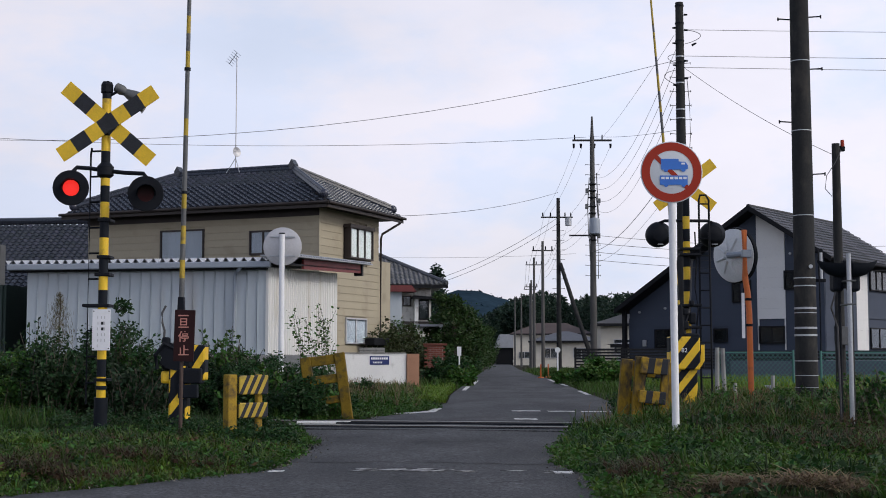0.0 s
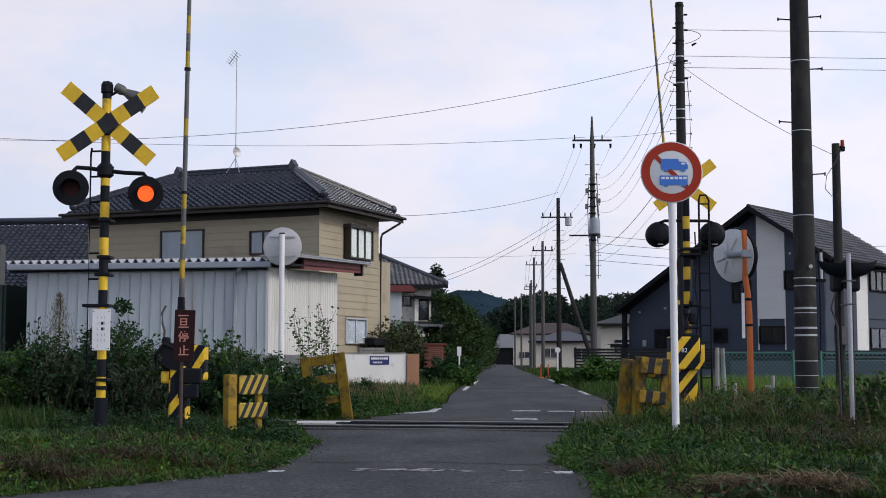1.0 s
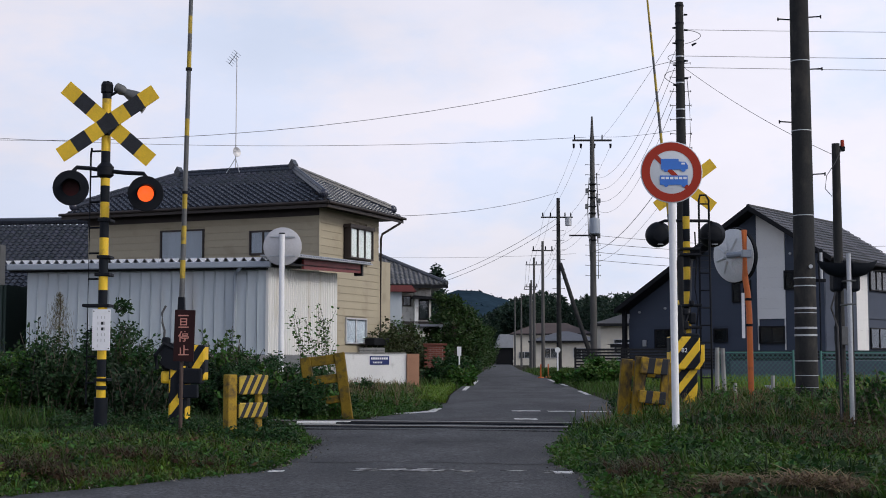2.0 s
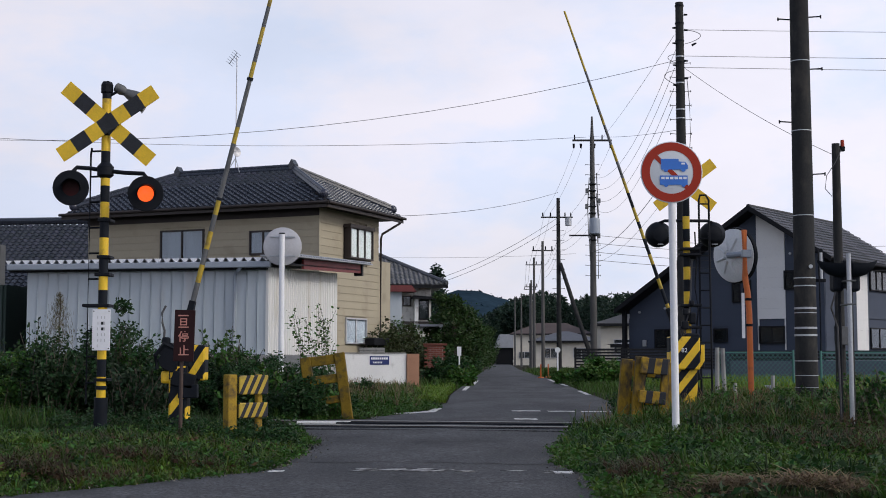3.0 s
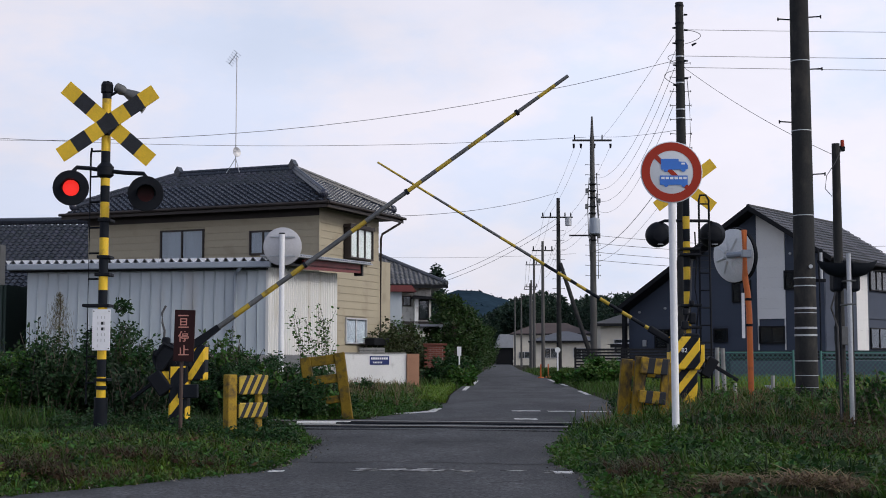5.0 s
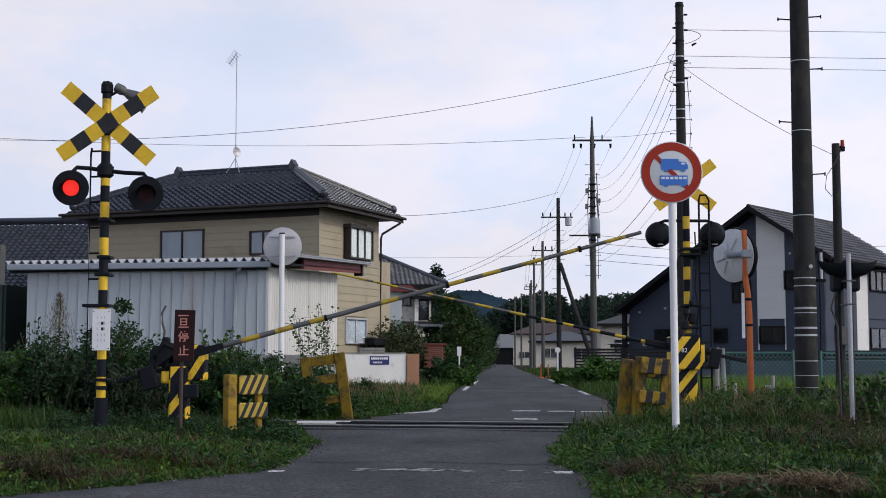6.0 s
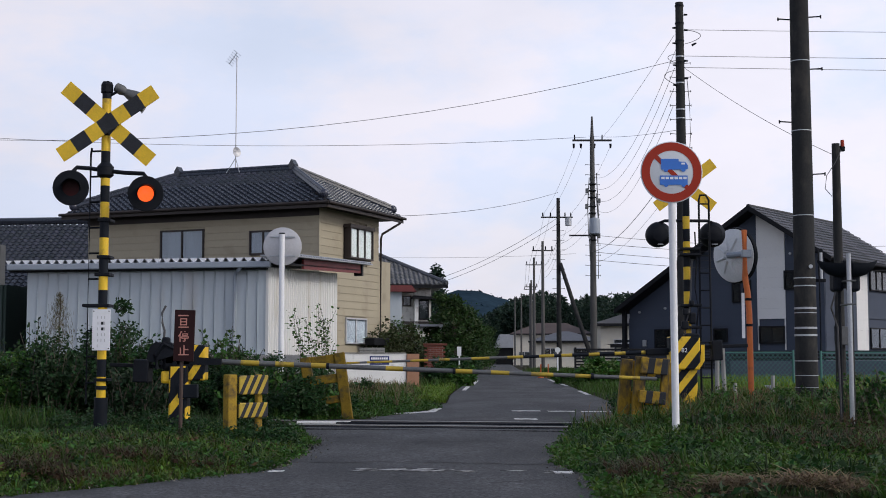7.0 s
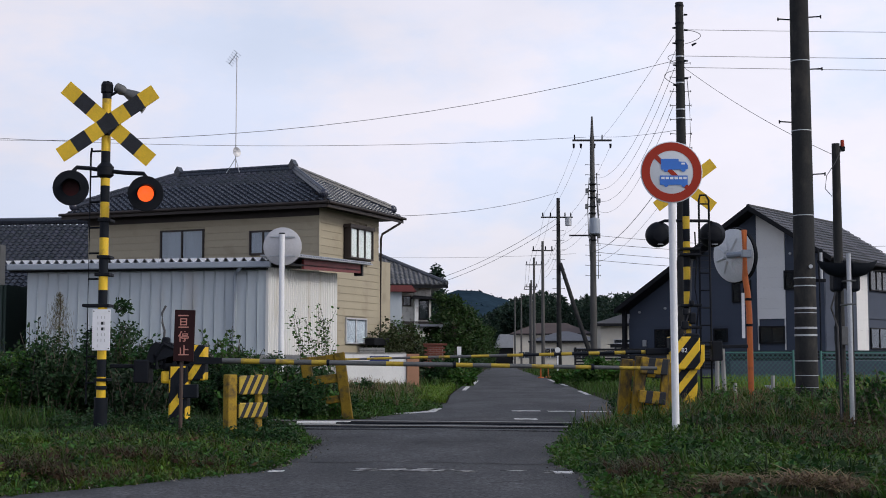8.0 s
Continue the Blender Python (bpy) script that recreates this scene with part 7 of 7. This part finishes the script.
    P = patchy(scatter(1800, -7, -4.2, 14.2, 15.6), 1.5, 2.2, 0.2)
    tuft("tall_grass", P, 0.26, 0.010, GRASS, "tall thin grass by the signal post", 0.35)
    P = scatter(42000, 1.4, 9, 14.0, 24, 0.1)
    P = P[np.abs(P[:, 1] - 16.65 + 0.185 * P[:, 0]) > 0.6]
    P = P[np.hypot(P[:, 0] - 5.35, (P[:, 1] - 19.9) * 0.6) > 0.5]
    tuft("tall_weeds", P, 0.15, 0.010, GRASS_D, "rank grass round the poles", 0.6)
    tagged(tufts("grass_tufts", P[::28], 16, 0.30, 0.010, GRASS), "arching grass tufts round the poles", "grass", kind="stuff")
    tagged(tufts("grass_tufts", P[7::50], 14, 0.34, 0.007, STRAW), "dry arching grass tufts round the poles", "grass", kind="stuff")
    tagged(domes("leafy_weeds", P[11::40], 34, 0.16, 0.06, LEAF_L), "leafy weeds round the poles", "weeds", kind="stuff")
    tuft("pale_weeds", patchy(P[::3] + [0.02, 0.02, 0], 1.4, 3.0, 0.15), 0.22, 0.005, STRAW, "seeding grass stems", 0.5)
    tuft("pale_grass", patchy(P[1::3] + [0.03, 0.01, 0], 1.1, 6.0, 0.15), 0.22, 0.009, GRASS_Y, "lighter grass round the poles", 0.7)
    P = scatter(5200, -4.5, 0.6, 21.5, 35.5, 0.1)
    P = P[P[:, 0] / P[:, 1] < -0.022 + rng.normal(0, 0.004, len(P))]
    tagged(tufts("verge_grass", P[::5], 14, 0.24, 0.012, GRASS), "tall arching grass along the white wall", "grass", kind="stuff")
    tagged(tufts("pale_grass", patchy(P[1::3], 0.9, 1.0, 0.2), 10, 0.36, 0.007, STRAW_L, 0.6), "pale seeding grass before the white wall", "grass", kind="stuff")
    tagged(tufts("verge_grass", patchy(P[1::3], 0.9, 2.5, -0.3), 14, 0.23, 0.012, GRASS_Y), "light grass before the white wall", "grass", kind="stuff")
    tagged(domes("leafy_weeds", patchy(P[2::3], 1.1, 0.6, 0.1), 40, 0.16, 0.065, LEAF_L), "leafy weeds along the white wall", "weeds", kind="stuff")
    Q = scatter(1500, -2.2, 0.2, 17.7, 24.0, 0.05)
    tagged(tufts("verge_grass", Q[::2], 16, 0.14, 0.010, GRASS), "green grass beside the crossing's far edge", "grass", kind="stuff")
    tagged(domes("leafy_weeds", Q[1::2], 26, 0.11, 0.05, LEAF_L), "leafy weeds beside the crossing's far edge", "weeds", kind="stuff")
    P = np.stack([rng.uniform(-1.1, 0.3, 1800), rng.uniform(26, 41, 1800), np.zeros(1800)], 1)
    P = P[road_off(P[:, 0], P[:, 1]) > 0.05]
    tagged(tufts("bright_grass", P, 14, 0.14, 0.012, FIELD), "bright short grass at the lane's edge", "grass", kind="stuff")
    P = scatter(14000, 3.0, 8, 22, 60, 0.1)
    tuft("verge_grass", P, 0.22, 0.014, GRASS, "grass verge of the lane", 0.6)
    P = scatter(9000, -2, 3, 36, 110, 0.1)
    tuft("verge_grass", P[P[:, 0] < 3], 0.25, 0.03, GRASS, "grass verge of the lane", 0.6)
    P = scatter(26000, 5.5, 26, 24, 51, 0.3)
    tuft("rice_field", P, 0.30, 0.022, FIELD, "yellow-green rice in the field", 0.4)
    P = scatter(7000, 4.5, 9, 62, 100, 0.3)
    tuft("verge_grass", P, 0.35, 0.04, GRASS, "grass verge of the lane", 0.6)


make_grass()


def bush(name, x, y, w, d, h, n, size, m, label, group="shrubs", z=0.0, shape=1.0, clumps=40, stems=8):
    """A loose shrub: forked stems and clumps of leaves with gaps."""
    t = thing(name, pose(x, y, z), label, "shrub", group)
    bm = bmesh.new()
    spots = []
    for k in range(clumps):
        a, r = rng.uniform(0, 2 * math.pi), rng.uniform(0, 1) ** 0.5
        px, py = r * math.cos(a) * w / 2, r * math.sin(a) * d / 2
        top = h * (1 - 0.45 * r * r) * rng.uniform(0.55, 1.05)
        spots.append((px, py, max(0.06, top * rng.uniform(0.12, 1.0) ** (0.7 * shape))))
    spots = np.array(spots)
    for k in range(min(stems, len(spots))):
        s = spots[int(rng.integers(len(spots)))]
        b = Vector((s[0] * 0.5, s[1] * 0.5, -0.05))
        tube(bm, [b, b.lerp(Vector(s), 0.5) + Vector((0, 0, 0.05)), Vector(s)], 0.008, 4)
    tagged(part("stem", bm, BARK, t), kind="stuff")
    P = clump_leaves(spots, rng.uniform(0.10, 0.26, len(spots)) * max(0.6, min(w, h)), n // clumps)
    P[:, 2] = np.maximum(P[:, 2], 0.01)
    ob = leaves("foliage", P, size, m, t)
    tagged(ob, kind="stuff")
    return t


def sprigs(x, y, z, w, n, h, label):
    """Upright wiry shoots with sparse leaves."""
    t = thing("climber", pose(x, y, z), label, "plant")
    bm = bmesh.new()
    P = []
    for k in range(n):
        bx, by = rng.uniform(-w / 2, w / 2), rng.uniform(-0.2, 0.2)
        hh = h * rng.uniform(0.45, 1.0)
        lean = rng.uniform(-0.25, 0.22)
        pts = [(bx + lean * hh * s * s + rng.normal(0, 0.015), by, hh * s) for s in np.linspace(0, 1, 7)]
        tube(bm, pts, 0.004, 4)
        for s in np.linspace(0.1, 1, 16):
            for e in range(3):
                P.append((bx + lean * hh * s * s + rng.normal(0, 0.07), by + rng.normal(0, 0.06), hh * s + rng.normal(0, 0.03)))
    tagged(part("stem", bm, BARK, t), kind="stuff")
    tagged(leaves("foliage", np.array(P), 0.085, LEAF_L, t), kind="stuff")


def make_shrubs():
    for x, y, w, d, h, n, m in ((-6.9, 19.8, 1.8, 1.4, 1.10, 3200, LEAF), (-5.9, 20.3, 1.6, 1.4, 1.15, 3000, LEAF), (-6.3, 18.9, 1.6, 1.0, 0.85, 2600, LEAF_L), (-4.75, 19.6, 1.1, 1.0, 1.55, 3000, LEAF), (-5.3, 18.8, 1.4, 1.0, 0.95, 2600, LEAF_SHADE),
                                (-4.2, 18.9, 1.3, 0.9, 0.9, 2600, LEAF_SHADE), (-3.5, 19.4, 1.2, 1.0, 0.85, 2800, LEAF_SHADE), (-2.9, 19.0, 1.1, 0.9, 0.75, 2300, LEAF), (-7.9, 19.0, 1.6, 1.4, 0.95, 2800, LEAF), (-8.6, 20.5, 1.8, 1.4, 1.15, 2400, LEAF)):
        bush("shrub", x, y, w * 1.15, d, h * 1.15, n * 3, 0.060, m, "dense dark green wild shrub beside the track")
    for x, y, w, h, m in ((-3.25, 21.0, 0.75, 1.30, LEAF_L), (-2.75, 20.6, 0.9, 0.95, LEAF), (-2.1, 20.3, 1.0, 0.85, LEAF), (-1.75, 20.0, 0.8, 0.5, LEAF), (-2.5, 19.4, 1.2, 0.7, LEAF), (-1.7, 19.2, 0.9, 0.55, LEAF), (-1.85, 18.0, 0.5, 0.75, LEAF), (-2.1, 18.3, 0.7, 0.6, LEAF), (-2.2, 22.5, 1.2, 0.6, LEAF)):
        bush("shrub", x, y, w, w, h, 4600, 0.052, m, "leafy vine-covered shrub behind the guard frames")
    for x, y, w, h in ((-4.1, 15.0, 1.3, 0.30), (-3.0, 14.9, 1.0, 0.30), (-1.95, 14.2, 0.8, 0.24), (-2.6, 13.3, 0.9, 0.22), (-3.2, 12.8, 0.9, 0.16), (-1.75, 13.0, 0.7, 0.16)):
        bush("weed_clump", x, y, w, w * 0.7, h, 2200, 0.042, LEAF, "low creeping weeds on the bank", "weeds")
    for x, y, w, h in ((3.4, 15.4, 1.0, 0.34), (4.3, 15.9, 1.1, 0.40), (5.2, 15.2, 1.0, 0.36), (3.9, 18.6, 0.9, 0.42), (4.9, 19.0, 1.2, 0.46), (6.0, 18.4, 1.2, 0.48), (5.6, 21.4, 1.2, 0.45), (3.0, 20.6, 0.8, 0.35), (6.8, 17.2, 1.2, 0.5), (2.75, 17.9, 0.7, 0.30), (3.2, 22.5, 0.9, 0.35)):
        bush("weed_clump", x, y, w, w * 0.8, h, 2200, 0.05, LEAF if x * 10 % 2 < 1 else LEAF_L, "rank leafy weeds round the poles", "weeds")
    sprigs(-2.66, 29.0, 0.15, 0.95, 15, 2.0, "wiry climbing shoots against the shed wall")
    for x, y, w, h, n, m, lab in ((-4.62, 19.3, 0.6, 1.42, 40, LEAF, "tall dark wild weeds standing above the shrubs"), (-4.25, 19.2, 0.5, 1.15, 28, LEAF_L, "tall wild weeds standing above the shrubs"), (-3.3, 20.4, 0.42, 1.35, 40, LEAF_L, "upright bright leafy weed column"),
                                  (-3.05, 20.6, 0.5, 1.1, 26, LEAF, "upright leafy weeds behind the machine"), (-6.35, 21.2, 0.35, 1.55, 16, LEAF, "tall thin weed against the shed wall"), (-5.4, 18.6, 0.8, 1.05, 34, LEAF, "wild weeds beside the track"),
                                  (-6.3, 18.5, 0.9, 1.05, 36, LEAF, "wild weeds beside the track"), (-7.0, 18.8, 0.9, 1.0, 30, LEAF_L, "wild weeds beside the track"), (-4.0, 17.9, 0.8, 0.8, 34, LEAF_SHADE, "wild weeds beside the track"), (-2.45, 18.8, 0.7, 0.75, 30, LEAF_L, "wild weeds behind the guard frames"),
                                  (-2.0, 19.4, 0.7, 0.8, 30, LEAF, "wild weeds behind the guard frames"), (-1.65, 18.6, 0.5, 0.6, 24, LEAF_L, "wild weeds behind the guard frames")):
        stalks(x, y, w, w * 0.8, h, n, 0.085, m, lab)
    for x, y, w, h, n, m in ((3.1, 14.6, 0.6, 0.38, 16, LEAF_L), (3.7, 14.9, 0.7, 0.45, 20, LEAF), (4.6, 15.0, 0.8, 0.5, 22, LEAF_L), (5.1, 17.8, 0.9, 0.6, 24, LEAF), (3.6, 17.6, 0.7, 0.5, 18, LEAF_L), (5.9, 19.6, 0.9, 0.65, 22, LEAF_L), (2.55, 13.6, 0.5, 0.35, 14, LEAF), (4.62, 14.5, 0.5, 0.72, 26, LEAF), (4.85, 14.9, 0.6, 0.78, 26, LEAF_L), (4.45, 13.5, 0.5, 0.5, 20, LEAF_L)):
        stalks(x, y, w, w * 0.8, h, n, 0.07, m, "rank leafy weeds round the poles", "rank_weed")
    for x, y, h in ((-3.0, 27.5, 0.9), (-2.3, 28, 0.6), (-3.6, 28, 0.8), (-4.6, 30, 1.0), (-5.8, 30, 1.1), (-7.2, 30, 1.1), (-8.6, 30, 1.1), (-10.2, 30, 1.2), (-11.6, 30, 1.3)):
        bush("shrub", x, y, 1.8, 1.2, h, 3200, 0.085, LEAF, "overgrown shrub below the shed wall")
    # bare seed spire
    sp = thing("dry_plant", pose(-5.83, 20.6, 0.35), "dry brown seed spire above the shrubs", "plant")
    part("stem", tube(bmesh.new(), [(0, 0, 0), (0.02, 0, 1.4)], 0.008, 4), BARK, sp)
    P = np.stack([rng.normal(0, 0.17, 1500), rng.normal(0, 0.12, 1500), rng.uniform(0.3, 1.45, 1500)], 1)
    P[:, :2] *= (1.5 - P[:, 2:]) ** 0.8
    tagged(blades("seed_head", P, 0.06, 0.006, leaf_mat("seed_spire", (0.13, 0.115, 0.065)), sp, 0.6), kind="stuff")
    for x, y, w, h, n, m in ((-1.15, 50, 2.0, 2.25, 4200, LEAF_B), (-2.1, 52, 2.2, 2.3, 4200, LEAF_B), (-1.6, 54, 1.8, 2.7, 3600, LEAF_T), (0.2, 55, 1.6, 1.3, 1800, LEAF), (-0.1, 46, 1.4, 0.9, 1500, LEAF), (0.9, 60, 1.0, 0.8, 900, LEAF_L), (0.55, 43, 0.8, 0.6, 900, LEAF_L), (1.4, 75, 1.4, 1.6, 1400, LEAF),
                             (4.9, 43, 1.5, 0.95, 2600, LEAF_L), (5.7, 44, 1.6, 0.85, 2400, LEAF_Y), (4.5, 47, 1.4, 0.55, 1400, LEAF_L), (6.4, 40, 1.6, 0.45, 1400, LEAF)):
        bush("shrub", x, y, w, w, h, n, 0.16, m, "garden shrub beside the lane")


make_shrubs()


def tree(name, x, y, h, w, n, size, m, label, trunk=0.16, low=0.25, group="trees", clumps=70, cone=False):
    t = thing(name, pose(x, y, 0), label, "tree", group)
    bm = bmesh.new()
    cyl(bm, (0, 0, -0.1), (0.05 * h * 0.3, 0, h * 0.5), trunk, trunk * 0.6, 8)
    cyl(bm, (0.05 * h * 0.3, 0, h * 0.5), (0, 0, h * 0.9), trunk * 0.6, trunk * 0.15, 8)
    spots = []
    for k in range(clumps):
        a, r = rng.uniform(0, 2 * math.pi), rng.uniform(0.15, 1) ** 0.6
        s = rng.uniform(low, 1.0)
        prof = (1.05 - s) / (1.05 - low) if cone else math.sqrt(max(0.05, 1 - ((s - 0.5 - low / 2) / (0.55 - low / 2 + 0.05)) ** 2))
        wob = 1 + 0.25 * math.sin(3 * a + x) * math.sin(5 * s + y)
        spots.append((r * math.cos(a) * w / 2 * prof * wob, r * math.sin(a) * w / 2 * prof * wob, s * h))
    for k in range(10):
        s = spots[k]
        tube(bm, [(0, 0, s[2] * 0.7), (s[0] * 0.5, s[1] * 0.5, s[2] * 0.9), s], trunk * 0.18, 4)
    part("trunk", bm, BARK, t)
    P = clump_leaves(spots, rng.uniform(0.10, 0.19, len(spots)) * w, n // clumps, 0.75)
    P[:, 2] = np.maximum(P[:, 2], 0.05)
    tagged(leaves("crown", P, size, m, t), kind="stuff")
    return t


def make_trees():
    for x, y, h, w, n in ((0.45, 62, 3.7, 2.2, 6500), (0.95, 68, 3.4, 2.0, 5500), (-0.2, 64, 2.4, 1.8, 2600), (1.1, 80, 3.6, 2.4, 4200), (1.8, 92, 3.6, 2.5, 4000), (2.4, 104, 3.7, 2.7, 3800), (3.1, 118, 3.8, 2.9, 3400), (4.0, 135, 4.0, 3.2, 3200), (0.8, 98, 4.6, 4.0, 2800), (2.0, 120, 4.6, 4.0, 2600)):
        tree("tree", x, y, h, w, n, 0.17, LEAF_T, "round leafy tree lining the lane", low=0.08)
    tree("conifer", -0.65, 130, 9.7, 3.3, 2600, 0.36, LEAF_F, "tall dark conifer behind the older house", 0.25, 0.3, cone=True)
    # woods across the end of the valley
    V = []
    for k in range(700):
        x = rng.uniform(-20, 80)
        y = rng.uniform(275 if 5 < x < 27 else 225, 330)
        h = rng.uniform(11.5, 14.0) * (1 + 0.10 * math.sin(x * 0.11 + 1)) * (y / 280) ** 0.7 * (0.60 + 0.52 * min(1.0, max(0.0, (x - 8) / 12)))
        w = rng.uniform(4.0, 7.0)
        c = rng.uniform() < 0.6
        s = rng.uniform(0.05, 1, 520)
        prof = (1.05 - s) if c else np.sqrt(np.clip(1 - (2 * s - 1) ** 2, 0.05, 1))
        a, r = rng.uniform(0, 2 * math.pi, 520), rng.uniform(0.2, 1, 520) ** 0.5
        V.append(np.stack([x + r * np.cos(a) * prof * w / 2, y + r * np.sin(a) * prof * w / 2, s * h], 1))
    tagged(leaves("far_woods", np.concatenate(V), 0.66, LEAF_F), "dark mixed woods closing the valley", "woods", kind="stuff")
    xs = np.linspace(-420, 420, 160)
    ys = np.array([600, 640, 690, 740, 800, 900])
    X, Y = np.meshgrid(xs, ys)
    crest = 33.5 * np.exp(-((X + 8) / 72) ** 4) + 1.6 * np.sin(X * 0.13) + 8 * np.exp(-((X - 110) / 60) ** 2) + 22 * np.exp(-((X + 170) / 120) ** 2) + 17 * np.exp(-((X - 200) / 150) ** 2)
    Z = crest * np.clip((Y - 600) / 150, 0, 1) ** 0.6 + 1.0 * np.sin(X * 0.9) * np.sin(X * 0.37 + Y) * (Y > 640) - 1
    nx, ny = len(xs), len(ys)
    i = (np.arange(ny - 1)[:, None] * nx + np.arange(nx - 1)[None]).reshape(-1, 1)
    ob = quick_mesh("far_hill", np.stack([X, Y, Z], -1).reshape(-1, 3), i + np.array([[0, 1, nx + 1, nx]]), HILL_HAZE)
    tagged(ob, "distant wooded hill tinted blue for haze", "hill", kind="structure")
    P = []
    for k in range(16000):
        j, q = int(rng.integers(1, ny - 2)), int(rng.integers(20, nx - 20))
        P.append((X[j, q] + rng.uniform(-3, 3), Y[j, q] + rng.uniform(-4, 18), Z[j, q] + rng.uniform(-2.2, -0.4)))
    tagged(leaves("hill_woods", np.array(P), 2.0, HILL_HAZE), "haze-tinted tree crowns on the distant hill", "woods", kind="stuff")


make_trees()


def motions():
    # arm angles above the horizontal
    near = [(0.0, 89.4), (1.7, 89.4), (2.25, 87.6), (2.8, 79.6), (3.0, 76.4), (3.5, 66.9), (4.0, 57.3), (4.5, 46.7), (4.7, 42.4), (5.3, 29.6), (5.8, 19.3), (6.0, 15.2), (6.2, 10.9), (6.5, 5.2), (6.7, 1.7), (6.9, -1.6), (7.05, -2.3), (7.35, -0.7), (7.6, -1.1), (8.0, -1.0)]
    far = [(0.0, 85.7), (1.7, 85.7), (2.25, 83.2), (2.8, 75.0), (3.0, 71.4), (3.5, 61.4), (4.0, 51.6), (4.5, 41.4), (4.7, 37.5), (5.3, 25.8), (5.8, 16.2), (6.0, 12.5), (6.2, 8.8), (6.5, 3.8), (6.7, 0.8), (6.9, -1.6), (7.05, -2.1), (7.35, -1.0), (7.6, -1.4), (8.0, -1.4)]
    walk(BOOM_N, [(t, pose(*PIV_N, 0, -a, 0)) for t, a in near])
    walk(BOOM_F, [(t, pose(*PIV_F, 0, a, 0)) for t, a in far])
    # lamps flash in turn: the added blades uncover the constant glow for 0.61 s at a time
    swaps = [0.486 + 0.61 * k for k in range(13)]
    for shutters, lit in ((SHUT_L, True), (SHUT_R, False)):
        for s, blade in shutters:
            wide, shut = pose(0, 0, s * 0.086), pose(0, 0, 0)
            on, rows = lit, [(0.0, wide if lit else shut)]
            for t in swaps:
                rows.append((t - 0.034, wide if on else shut))
                on = not on
                rows.append((t, wide if on else shut))
            rows.append((8.0, wide if on else shut))
            walk(blade, rows)


motions()
